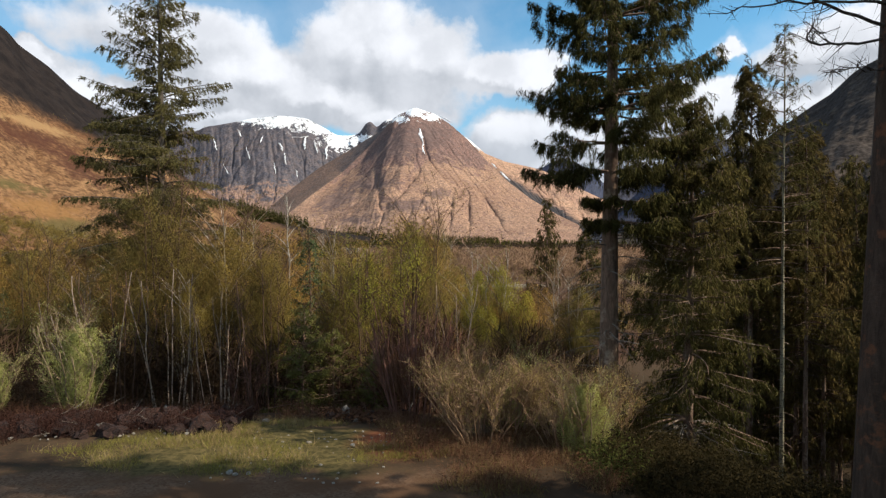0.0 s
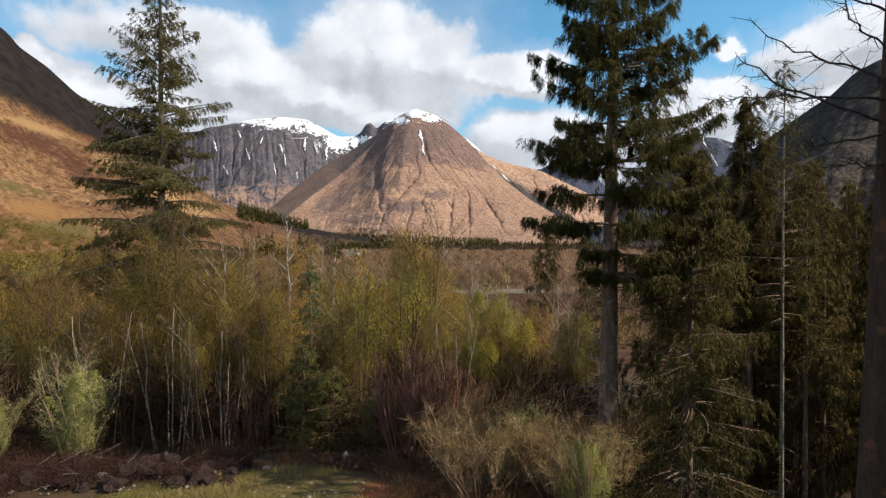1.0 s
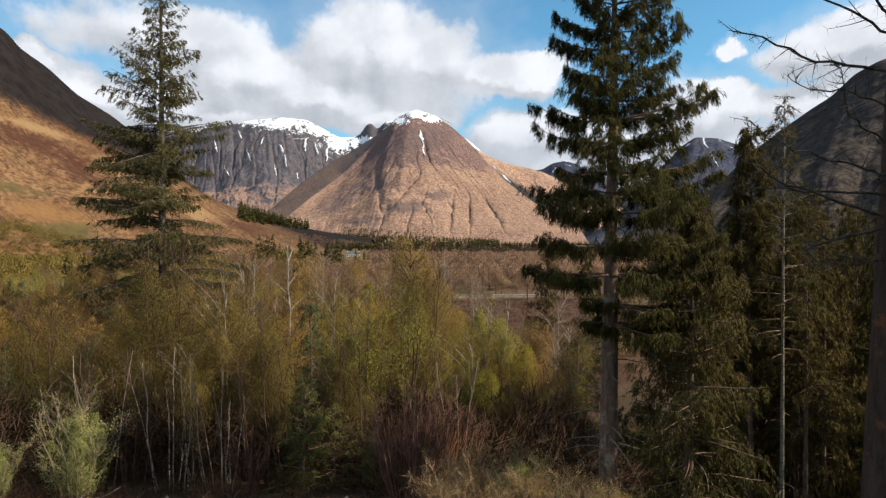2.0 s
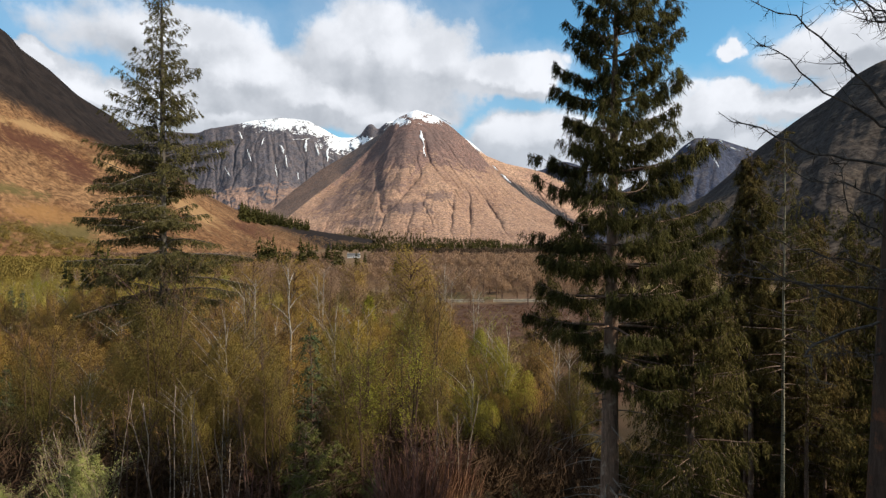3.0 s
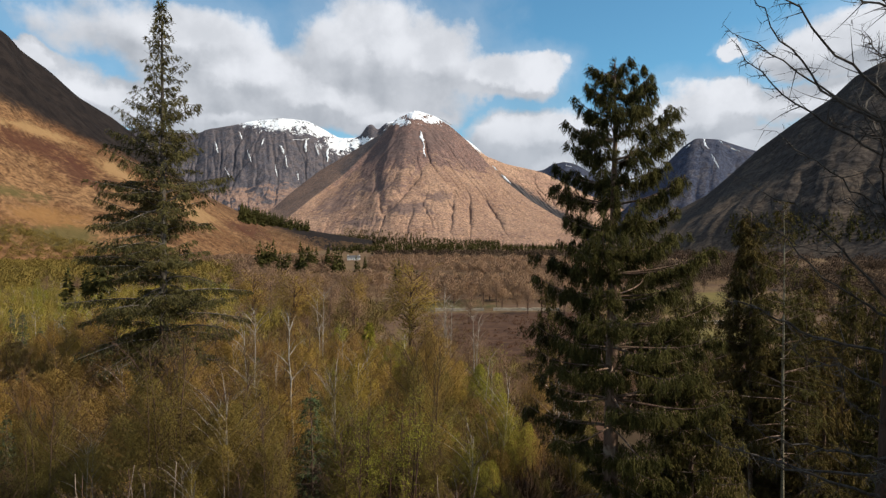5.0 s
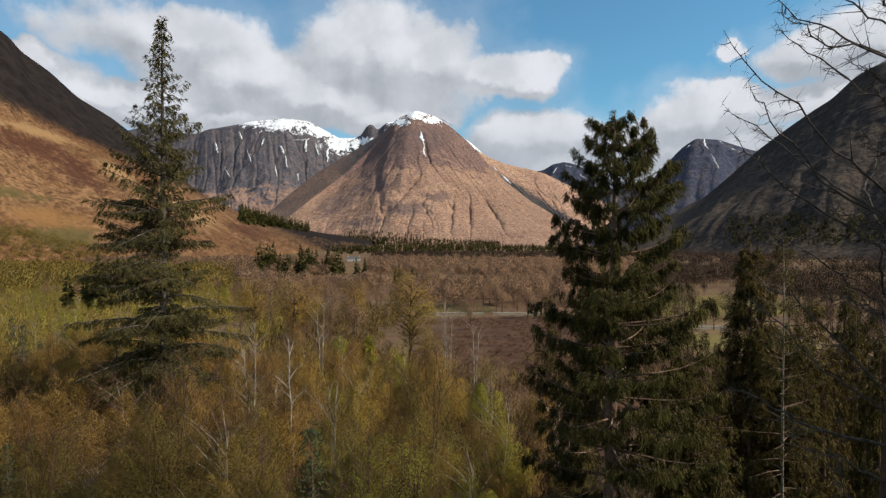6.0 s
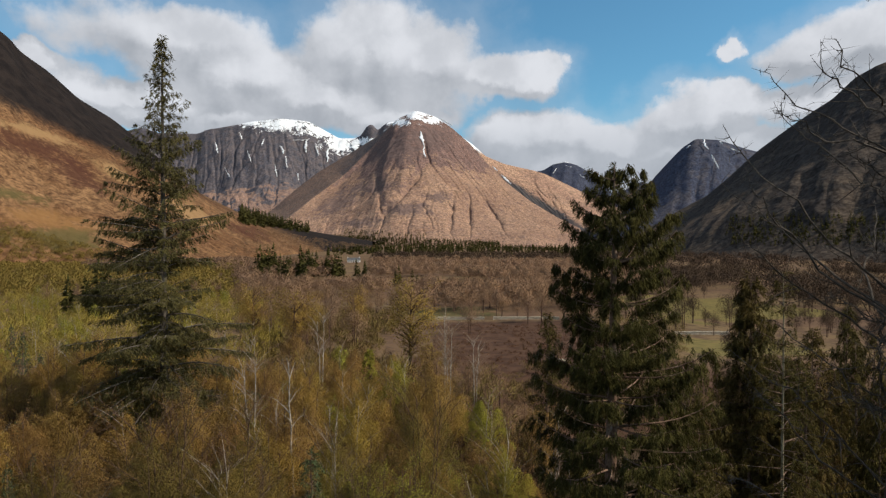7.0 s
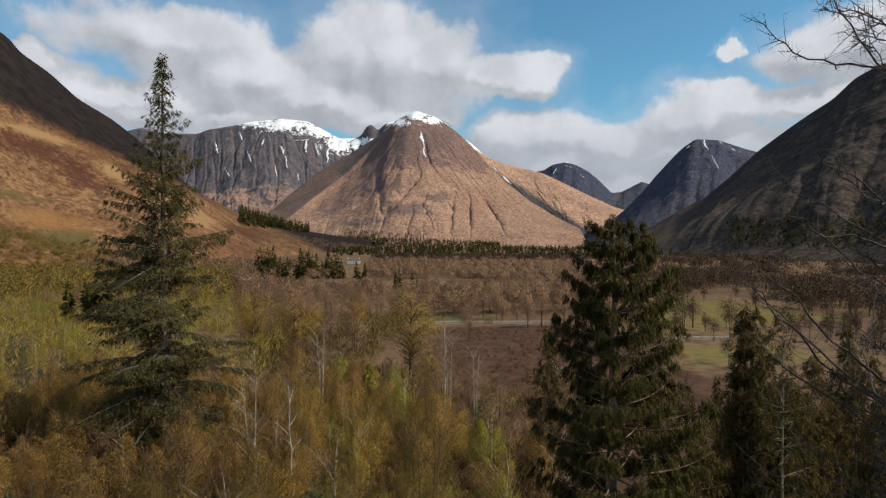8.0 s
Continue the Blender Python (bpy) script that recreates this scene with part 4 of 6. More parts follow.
def along(line, z):
    return np.array([np.interp(z, line[:, 2], line[:, 0]), np.interp(z, line[:, 2], line[:, 1]), z])


def conifer_parts(seed, h, clear, reach, r0=0.25, lean=(0, 0), gap=0.42, per=5, rise=0.25, droop=0.75, tip=0.35, twigs=7.0, twig=0.55, hang=0.6,
                  sprays=7, spray=0.17, fat=0.4, shape=0.75, dead=0, dead_len=1.3, uneven=0.25, thin_top=0.0, sides=10, only=None, spin=None, bulge=0.0, own_sticks=False, inner=0.18, skew=0.0, clumps=0, fan=0.0, plumb=0.0, tiers=False, jitter=0.0, wild=0.7, lift=0.5):
    """The trunk, the limbs and the needle sprays of a conifer, as Shapes. clear: height of the lowest green limb; reach: longest limb."""
    rng = np.random.default_rng(seed)
    line, rad = stem(h, r0, lean, rng, 18)
    trunk, limbs, green, sticks = Shape(), Shape(), Shape(), []
    trunk.tube(line, rad, sides)
    tw_at, tw_way, tw_len = [], [], []
    z = clear
    while z < h * 0.985:
        t = (z - clear) / (h - clear)
        size = reach * ((1 - t) ** shape * (1 - bulge * (1 - t) ** 6)) + 0.12
        arms, start = int(rng.integers(per - 1, per + 2)), rng.uniform(0, 2 * np.pi)
        for k in range(arms):
            az = start + 2 * np.pi * k / arms + rng.normal(0, 0.22) if tiers else rng.uniform(0, 2 * np.pi)
            if spin is not None and rng.random() < 0.5:
                az = rng.normal(spin, 0.9)
            length = size * rng.uniform(1 - 1.6 * uneven, 1 + 0.6 * uneven)
            length *= 1 + skew * np.cos(az)
            if only is not None and not only(z, az, rng):
                length *= 0.35
            s = np.linspace(0, 1, 7)
            out = np.array([np.cos(az), np.sin(az), 0.0])
            side = np.array([-np.sin(az), np.cos(az), 0.0])
            curl = rng.normal(0, 0.16)
            steep = rise + lift * t + (rng.normal(0, jitter) if jitter else 0.0)
            rel = (out[None] * s[:, None] + side[None] * (curl * s ** 2)[:, None]) * length
            rel[:, 2] = length * (steep * s - droop * (1 - 0.7 * t) * s ** 2 + tip * s ** 3)
            p = along(line, z + rng.uniform(-0.15, 0.15) * (0.5 if tiers else 1.0))[None] + rel
            limbs.tube(p, (0.012 + 0.011 * length) * (1 - 0.85 * s), 4, False)
            n = max(3, int(length * twigs * (1 - thin_top * t)))
            q = rng.uniform(inner, 1.0, n) ** 0.8
            if clumps:
                q = np.clip(inner + (1 - inner) * (rng.integers(0, clumps, n) + 0.6 + rng.normal(0, 0.2, n)) / clumps, inner * 0.7, 1.0)
            at = np.stack([np.interp(q, s, p[:, c]) for c in range(3)], -1)
            sgn = rng.choice([-1, 1], n)
            at = at + side[None] * (sgn * np.abs(rng.normal(0, 1, n)) * fan * length * (0.35 + 0.65 * q))[:, None]
            way = out[None] * rng.uniform(0.2, 0.8, n)[:, None] + side[None] * (sgn * rng.uniform(0.3, 1.0, n))[:, None]
            way[:, :2] *= 1 - plumb * rng.random(n)[:, None]
            way[:, 2] -= hang * rng.uniform(0.3, 1.4, n)
            tw_at.append(at), tw_way.append(unit(way)), tw_len.append(twig * rng.uniform(0.5, 1.25, n) * (0.62 + 0.38 * min(1, length / reach * 1.6)) * (1.15 - 0.5 * q))
        z += gap * rng.uniform(0.75, 1.3) * (1 - 0.35 * t)
    top = np.repeat(line[-1:], 10, 0) - np.array([[0, 0, 1]]) * rng.uniform(0, 0.9, (10, 1))
    way = unit(rng.normal(size=(10, 3)) * [[1, 1, 0.4]] + [[0, 0, 0.7]])
    tw_at.append(top), tw_way.append(way), tw_len.append(np.full(10, twig * 0.7))
    for k in range(dead):
        z = rng.uniform(0.12, 1.0) * clear
        az = rng.uniform(0, 2 * np.pi)
        L = dead_len * rng.uniform(0.3, 1.2)
        s = np.linspace(0, 1, 5)
        p = along(line, z)[None] + np.stack([np.cos(az + 0.25 * s) * L * s, np.sin(az + 0.25 * s) * L * s, L * (0.15 * s - rng.uniform(0.1, 0.75) * s ** 2)], -1)
        stick = Shape() if own_sticks else limbs
        sticks.append(stick)
        stick.tube(p, 0.017 * (1.1 - s), 4, False)
        n = 7
        stick.blades(p[rng.integers(1, 5, n)], rng.normal(size=(n, 3)) * [[1, 1, 0.6]] - [[0, 0, 0.5]], L * 0.35, 0.010, rng, False)
    at, way, ln = np.concatenate(tw_at), np.concatenate(tw_way), np.concatenate(tw_len)
    limbs.blades(at, way, ln, 0.014, rng, False)
    n = len(at)
    q = rng.uniform(0.05, 1, (n, sprays))
    sag = np.zeros((n, sprays, 3))
    sag[..., 2] = -hang * 0.35 * q ** 2 * ln[:, None]
    base = at[:, None] + way[:, None] * (q * ln[:, None])[..., None] + sag + rng.normal(size=(n, sprays, 3)) * 0.03
    w = unit(way[:, None] + rng.normal(size=(n, sprays, 3)) * wild + np.array([0, 0, -hang * 0.4 * 0.7 / wild]))
    green.blades(base.reshape(-1, 3), w.reshape(-1, 3), spray * rng.uniform(0.6, 1.3, n * sprays), spray * fat, rng, False)
    return trunk, limbs, green, (sticks if own_sticks else [])


def plant_conifer(name, seed, at, label, category, bark_mat, needle, limb_mat=None, group="", **form):
    trunk, limbs, green, sticks = conifer_parts(seed, **form)
    ob = holder(name, pose(at[0], at[1], float(height(*at)) - 0.02), label, category, group)
    part("trunk", trunk.mesh("trunk", bark_mat, True), ob)
    part("branchwork", limbs.mesh("branchwork", limb_mat or bark_mat), ob)
    part("crown", green.mesh("crown", needle, heart=form["h"] * 0.4, up=0.35, loose=0.6), ob)
    for stick in sticks:
        part("dead_limb", stick.mesh("dead_limb", BARK_DEAD), ob)
    return ob


def broadleaf_parts(seed, h, reach, r0=0.06, stems=1, lean=(0, 0), first=0.25, limbs_n=34, leaves=2400, leaf=0.07, twigs=500, twig=0.6, up=1.1, spread_=0.25, droop=0.0, wobble=0.12, fan=0.0, round_=0.5, leaf_w=0.7, dome=0.0, brush=0.0, low=0.24, plumes=0):
    """The trunks, the twigs and the leaves of a birch, alder, willow or bare tree."""
    rng = np.random.default_rng(seed)
    trunk, fine, leafage = Shape(), Shape(), Shape()
    ends_a, ends_b = [], []
    for k in range(stems):
        sh = h * (1 if k == 0 else rng.uniform(0.65, 1.0))
        az = rng.uniform(0, 2 * np.pi)
        off = (0 if k == 0 else 1) * np.array([np.cos(az), np.sin(az)])
        line, rad = stem(sh, r0 * rng.uniform(0.7, 1.0), (lean[0] + off[0] * (fan + spread_), lean[1] + off[1] * (fan + spread_)), rng, 10, wobble, 0.8, 1.2)
        line[:, :2] += off * spread_ * 0.6
        trunk.tube(line, rad, 6)
        m = max(4, limbs_n // stems)
        for z in rng.uniform(first, 0.97, m) * sh:
            t = z / sh
            a2 = rng.uniform(0, 2 * np.pi)
            env = reach * (np.sin(np.pi * min(1, (1.03 - t) / (1.03 - first)) ** round_) * 0.85 + 0.15)
            L = env * rng.uniform(0.6, 1.15)
            s = np.linspace(0, 1, 5)
            rel = np.stack([np.cos(a2) * L * s, np.sin(a2) * L * s, L * (up * s ** 0.9 - (droop + 0.25 * up) * s ** 2)], -1)
            p = along(line, z)[None] + rel + rng.normal(size=(5, 3)) * 0.03 * s[:, None] * L
            trunk.tube(p, max(0.006, r0 * 0.32) * (1.05 - s), 4, False)
            ends_a.append(p[:-1]), ends_b.append(p[1:])
        tops = np.linspace(0.75, 1, 4) * sh
        p = np.array([along(line, z) for z in tops])
        ends_a.append(p[:-1]), ends_b.append(p[1:])
    a, b = np.concatenate(ends_a), np.concatenate(ends_b)
    i = rng.integers(0, len(a), twigs)
    q = rng.random((twigs, 1))
    at = a[i] + (b[i] - a[i]) * q
    way = unit(unit(b[i] - a[i]) * 0.7 + rng.normal(size=(twigs, 3)) * 0.55 + np.array([0, 0, 0.35 - 1.2 * droop]))
    ln = twig * rng.uniform(0.5, 1.3, twigs)
    fine.blades(at, way, ln, 0.011 + 0.05 * r0, rng, False)
    if leaves:
        j = rng.integers(0, twigs, leaves)
        base = at[j] + way[j] * (ln[j] * rng.uniform(0.1, 1.05, leaves))[:, None] + rng.normal(size=(leaves, 3)) * 0.035
        facing = base - np.array([0, 0, 0.5 * h])
        facing = unit(facing * [[1, 1, 0.8]]) + [[0, 0, 0.25]]
        if plumes:
            # an upswept crown of many slender plumes with ragged tips
            m = int(leaves * dome)
            mid = rng.normal(size=(plumes, 2)) * 0.42
            far_out = np.minimum(np.linalg.norm(mid, axis=1), 0.95)
            mid = unit(mid) * far_out[:, None]
            top = h * (1.02 - 0.46 * far_out ** 1.6 - rng.uniform(0, 0.09, plumes))
            foot = h * low * rng.uniform(0.7, 1.35, plumes)
            slim_ = reach * rng.uniform(0.30, 0.52, plumes)
            pick = rng.integers(0, plumes, m)
            t = rng.random(m) ** 0.7
            d = unit(rng.normal(size=(m, 2)))
            r = slim_[pick] * np.sin(np.pi * (0.16 + 0.80 * t)) ** 0.8 * rng.random(m) ** 0.45
            open_ = 0.55 + 0.5 * t
            base[:m, :2] = mid[pick] * reach * open_[:, None] + d * r[:, None] + np.array(lean) * (low + (1 - low) * t)[:, None]
            base[:m, 2] = foot[pick] + (top - foot)[pick] * t
            facing[:m, :2] = mid[pick] * 0.9 + d * 0.6
            facing[:m, 2] = 0.15 + 0.75 * t
        elif dome:
            # a soft rounded crown, of several lumps, with its leaves near the outside
            m = int(leaves * dome)
            lumps = 6
            mid = rng.normal(size=(lumps, 3)) * [[0.36, 0.36, 0.22]]
            mid[0] = 0
            big = np.where(np.arange(lumps) == 0, 0.78, rng.uniform(0.42, 0.62, lumps))
            pick = rng.choice(lumps, m, p=big ** 2 / (big ** 2).sum())
            d = unit(rng.normal(size=(m, 3)) + [[0, 0, 0.25]])
            r = rng.random(m) ** 0.35 * big[pick]
            z0 = 0.5 * (1 + low)
            sway = np.array([z0 * lean[0], z0 * lean[1], z0 * h])
            base[:m] = sway + (mid[pick] + d * r[:, None]) * np.array([reach, reach, 0.5 * (1 - low) * h * 1.05])
            facing[:m] = d + 0.35 * mid[pick] + [[0, 0, 0.3]]
        way = rng.normal(size=(leaves, 3)) * (1 - 0.62 * brush) + [[0, 0, -0.3 * (1 - brush)]]
        way = way + brush * (unit(facing) * [[0.5, 0.5, 0.3]] + [[0, 0, 0.9]])
        leafage.blades(base, way, leaf * rng.uniform(0.6, 1.4, leaves), leaf * leaf_w, rng, False)
        leafage.facing = np.repeat(unit(facing) + rng.normal(size=(leaves, 3)) * (0.2 if dome else 0.4), 3, 0)
    return trunk, fine, leafage


def plant_broadleaf(name, seed, at, label, category, bark_mat, twig_mat, leaf_mat, group="", turn=0.0, **form):
    trunk, fine, leafage = broadleaf_parts(seed, **form)
    ob = holder(name, pose(at[0], at[1], float(height(*at)) - 0.02, 0, 0, turn), label, category, group)
    part("trunk", trunk.mesh("trunk", bark_mat, True), ob)
    part("twig_haze", fine.mesh("twig_haze", twig_mat), ob)
    if leafage.n:
        part("crown", leafage.mesh("crown", leaf_mat, normals=leafage.facing), ob)
    return ob


def again(ob, at, turn, size=1.0, tilt=(0, 0), tall=None):
    """Another tree of the same sort, turned and sized."""
    m = pose(at[0], at[1], float(height(*at)) - 0.02, tilt[0], tilt[1], turn)
    c = copy_thing(ob, m)
    c.scale = (size, size, size * (tall or 1.0))
    return c


# the two large spruces by the clearing
def big_left_open(z, az, rng):
    """Limbs on the valley side stop higher up the trunk."""
    return not (z < 6.2 and np.cos(az) < 0.1)


plant_conifer("spruce_tree", 7, (4.29, 14.85), "tall dark spruce with drooping sprays and a bare lower trunk", "spruce tree", BARK_SPRUCE, NEEDLE_SPRUCE,
              h=15.95, clear=5.4, reach=2.85, r0=0.26, lean=(0.1, 0.0), gap=0.68, per=7, rise=0.05, droop=0.48, tip=0.46, lift=0.24, clumps=4, twigs=32.0, twig=0.31, inner=0.34, bulge=0.2, skew=0.12, fan=0.11, plumb=0.6, hang=1.1, sprays=30, spray=0.13, fat=0.145, wild=0.5,
              shape=0.52, dead=60, dead_len=1.5, uneven=0.2, only=big_left_open, own_sticks=True, tiers=True)
plant_conifer("spruce_tree", 12, (6.21, 14.5), "bushy dark spruce with hanging branches down to the ground", "spruce tree", BARK_SPRUCE, NEEDLE_OLIVE,
              h=8.2 + float(hollow(6.21, 14.5)), clear=0.6 + float(hollow(6.21, 14.5)) * 0.6, reach=1.9, r0=0.12, lean=(0.05, 0.0), gap=0.5, per=7, rise=0.05, droop=0.65, tip=0.3, twigs=18, twig=0.42, inner=0.24, fan=0.13, plumb=0.6, hang=1.0, sprays=26, spray=0.12, fat=0.18, wild=0.5, shape=0.55, dead=46, dead_len=1.7, uneven=0.45, own_sticks=True, tiers=True)
low_ground = float(height(9.0, 21.2))
plant_conifer("spruce_tree", 13, (9.0, 21.2), "full dark spruce with hanging sprays behind the tall one", "spruce tree", BARK_SPRUCE, NEEDLE_OLIVE,
              h=9.4 - low_ground, clear=2.5 - low_ground, reach=2.0, r0=0.14, gap=0.56, per=6, rise=0.05, droop=0.6, tip=0.3, twigs=13, twig=0.45, inner=0.2, fan=0.13, plumb=0.6, hang=1.0, sprays=22, spray=0.14, fat=0.18, wild=0.5, shape=0.6, dead=20, uneven=0.28, own_sticks=True, tiers=True)
# the tall open conifer in the birch wood
plant_conifer("sitka_spruce", 23, (-19.66, 40.6), "very tall open conifer with a thin pointed top and spreading limbs", "conifer tree", BARK_SITKA, NEEDLE_SITKA,
              h=31.0, clear=3.0, reach=6.6, r0=0.34, lean=(0, 0), gap=0.46, per=5, rise=0.26, droop=0.70, tip=0.22, twigs=24.0, twig=0.62, inner=0.12, fan=0.09, plumb=0.4, hang=0.66, sprays=13, spray=0.19, fat=0.26, shape=0.96, bulge=0.26, dead=30, dead_len=2.6, uneven=0.5, thin_top=0.93, own_sticks=True, jitter=0.2, wild=0.5)


BARK_LIMB = bark("grey_limb_bark", (0.026, 0.020, 0.016), (0.105, 0.086, 0.070), bump=0.003)


def plant_larch():
    """The near bare larch: a thick leaning trunk with long drooping bare limbs."""
    rng = np.random.default_rng(31)
    at = (6.05, 8.05)
    ob = holder("bare_larch", pose(at[0], at[1], float(height(*at)) - 0.02), "bare larch with dark rough trunk and long leafless limbs", "larch tree")
    line, rad = stem(19.5, 0.27, (0.55, -0.1), rng, 20, 0.02, 0.75)
    trunk, fine = Shape(), Shape()
    trunk.tube(line, rad, 14)
    for k in range(64):
        z = rng.uniform(7.4, 19.2) if rng.random() < 0.3 else rng.uniform(10.5, 19.2)
        t = z / 19.5
        az = rng.normal(np.pi * 1.0, 0.6) if rng.random() < 0.55 else rng.uniform(0, 2 * np.pi)
        if k < 7:
            z = 7.0 + 0.5 * k
        if z < 10.2:
            az = rng.normal(np.pi, 0.3)
        L = (2.45 - 1.1 * max(0, t - 0.55)) * rng.uniform(0.4, 1.1)
        L *= 0.6 if np.sin(az) < -0.35 else 1.0
        climb = 0.22 + 0.62 * min(1.0, max(0.0, (z - 7.5) / 6.0)) + rng.normal(0, 0.24)
        s = np.linspace(0, 1, 15)
        bendy = rng.normal(0, 0.45)
        rel = np.stack([np.cos(az + bendy * s) * L * s, np.sin(az + bendy * s) * L * s, L * (climb * s - rng.uniform(0.05, 0.35) * s * (1 - s))], -1)
        p = along(line, z)[None] + rel + np.cumsum(rng.normal(size=(15, 3)) * 0.062, 0) * s[:, None] + rng.normal(size=(15, 3)) * 0.011
        limb = Shape()
        limb.tube(p, (0.006 + 0.0062 * L) * (1.15 if k < 6 else 1.0) * (1.03 - s) ** 0.62, 6, False)
        for q in rng.uniform(0.25, 0.95, rng.integers(9, 17)):
            o = np.array([np.interp(q, s, p[:, c]) for c in range(3)])
            w = unit(rng.normal(size=3) * [0.7, 0.7, 0.5] + np.array([np.cos(az), np.sin(az), 0.1]) * 0.6)
            l2 = rng.uniform(0.2, 0.9) * (1.15 - q)
            s2 = np.linspace(0, 1, 5)
            p2 = o[None] + w[None] * (l2 * s2)[:, None] + np.array([0, 0, 1])[None] * (l2 * rng.uniform(-0.4, 0.5) * s2 ** 2)[:, None]
            fine.tube(p2, 0.0075 * (1.1 - s2), 4, False)
            n = 6
            fine.blades(p2[rng.integers(1, 5, n)], rng.normal(size=(n, 3)), rng.uniform(0.05, 0.22, n), 0.007, rng, False)
        n = 60
        q = rng.random(n)
        fine.blades(np.stack([np.interp(q, s, p[:, c]) for c in range(3)], -1), rng.normal(size=(n, 3)) + [[0, 0, -0.2]], rng.uniform(0.03, 0.5, n) ** 1.6 + 0.02, 0.009, rng, False)
        part("limb", limb.mesh("limb", BARK_LIMB), ob)
    part("trunk", trunk.mesh("trunk", BARK_LARCH, True), ob)
    part("twig_haze", fine.mesh("twig_haze", BARK_LIMB), ob)


plant_larch()

# ---- the dark conifer stand ----
STAND = "conifers of the dark stand"
DIP = [float(hollow(x, y)) for x, y in ((13.21, 24.6), (12.69, 21.4), (17.33, 27.0))]
stand_a = plant_conifer("stand_conifer", 41, (13.21, 24.6), "slim conifer of a dark stand with a green pointed top", "conifer tree", BARK_SPRUCE, NEEDLE_OLIVE, BARK_LARCH, group=STAND,
    h=17.0 + DIP[0], clear=7.0 + DIP[0], reach=1.7, r0=0.15, gap=0.42, per=6, rise=0.1, droop=0.5, tip=0.3, twigs=17, twig=0.6, hang=0.9, sprays=24, spray=0.17, fat=0.16, wild=0.45, shape=0.7, dead=40, dead_len=1.3, uneven=0.3, sides=7)
stand_b = plant_conifer("stand_conifer", 42, (12.69, 21.4), "thin pale-stemmed conifer with sparse withered branches", "conifer tree", BARK_POLE, NEEDLE_OLIVE, BARK_SPRUCE, group=STAND,
    h=16.4 + DIP[1], clear=7.0 + DIP[1], reach=1.35, r0=0.085, gap=0.5, per=4, rise=0.1, droop=0.4, tip=0.2, twigs=9, twig=0.5, hang=0.7, sprays=20, spray=0.14, fat=0.17, wild=0.45, shape=0.5, dead=26, dead_len=0.6, uneven=0.35, sides=7, thin_top=0.3)
stand_c = plant_conifer("stand_conifer", 43, (17.33, 27.0), "dark bare-stemmed conifer with a thin brownish crown", "conifer tree", BARK_SPRUCE, NEEDLE_OLIVE, BARK_LARCH, group=STAND,
    h=14.5 + DIP[2], clear=5.0 + DIP[2], reach=1.8, r0=0.13, gap=0.45, per=5, rise=0.0, droop=0.4, tip=0.2, twigs=7, twig=0.6, hang=0.8, sprays=16, spray=0.19, fat=0.17, wild=0.45, shape=0.6, dead=46, dead_len=1.4, uneven=0.35, sides=7)
light = [plant_conifer("stand_conifer", 44 + k, (8.5 + 3.3 * k, 47.0), "dark slim conifer standing deep in the stand", "conifer tree", BARK_SPRUCE, NEEDLE_OLIVE, BARK_LARCH, group=STAND,
    h=15.5, clear=4.0 - k, reach=2.0, r0=0.14, gap=0.48, per=5, rise=0.05, droop=0.45, tip=0.2, twigs=9.0, twig=0.6, hang=1.0, sprays=14, spray=0.20, fat=0.19, wild=0.45, plumb=0.5, shape=0.6, dead=24, dead_len=1.4, uneven=0.35, sides=6) for k in range(2)]
rng = np.random.default_rng(5)
for a, d, kind, size in (
    (0.526, 25.5, 0, 0.92), (0.549, 27, 2, 0.95), (0.495, 28, 2, 0.9), (0.468, 31, 0, 0.72), (0.617, 24, 2, 0.98), (0.634, 22.5, 2, 0.9), (0.666, 23.5, 0, 0.86),
    (0.683, 28, 2, 0.9), (0.696, 25, 0, 0.88), (0.505, 34, 2, 0.85), (0.446, 36, 2, 0.72), (0.564, 31, 0, 0.8), (0.603, 33, 2, 0.9), (0.657, 30, 0, 0.8),
    (0.720, 29, 2, 0.95), (0.759, 24, 0, 0.9), (0.798, 26, 2, 0.95), (0.581, 37, 2, 0.9), (0.632, 40, 0, 0.8), (0.534, 42, 2, 0.85), (0.701, 36, 2, 0.95),
    (0.750, 34, 0, 0.9), (0.808, 30, 0, 0.95), (0.838, 38, 2, 1), (0.476, 45, 0, 0.75)):
    ob = (stand_a, stand_b, stand_c)[kind] if d < 23 else light[kind // 2]
    size *= 0.86 if a < 0.7 and d > 23 else 1.0
    again(ob, (a * d, d), float(rng.uniform(0, 360)), size * float(rng.uniform(0.95, 1.05)), tall=1 + (float(hollow(a * d, d)) - (DIP[kind] if d < 23 else 0) * size) / (16.5 * size))
# close young spruces behind the stems
thick = plant_conifer("stand_conifer", 48, (20.0, 40.0), "close young spruce with a full dark crown behind the stems", "conifer tree", BARK_SPRUCE, NEEDLE_SPRUCE, BARK_LARCH, group=STAND,
    h=8.5, clear=0.4, reach=1.9, r0=0.09, gap=0.5, per=5, rise=0.1, droop=0.45, tip=0.2, twigs=6.0, twig=0.6, hang=0.8, sprays=12, spray=0.22, fat=0.22, wild=0.5, shape=0.7, uneven=0.3, sides=6)
for a, d in ((0.42, 36), (0.46, 33), (0.50, 38), (0.54, 34), (0.575, 37), (0.61, 35), (0.645, 33), (0.68, 37), (0.715, 34), (0.75, 36), (0.79, 33), (0.84, 36), (0.44, 46), (0.52, 45), (0.60, 46), (0.67, 45), (0.73, 46), (0.80, 45), (0.87, 44)):
    again(thick, (a * d, d), float(rng.uniform(0, 360)), float(rng.uniform(0.7, 0.95)))
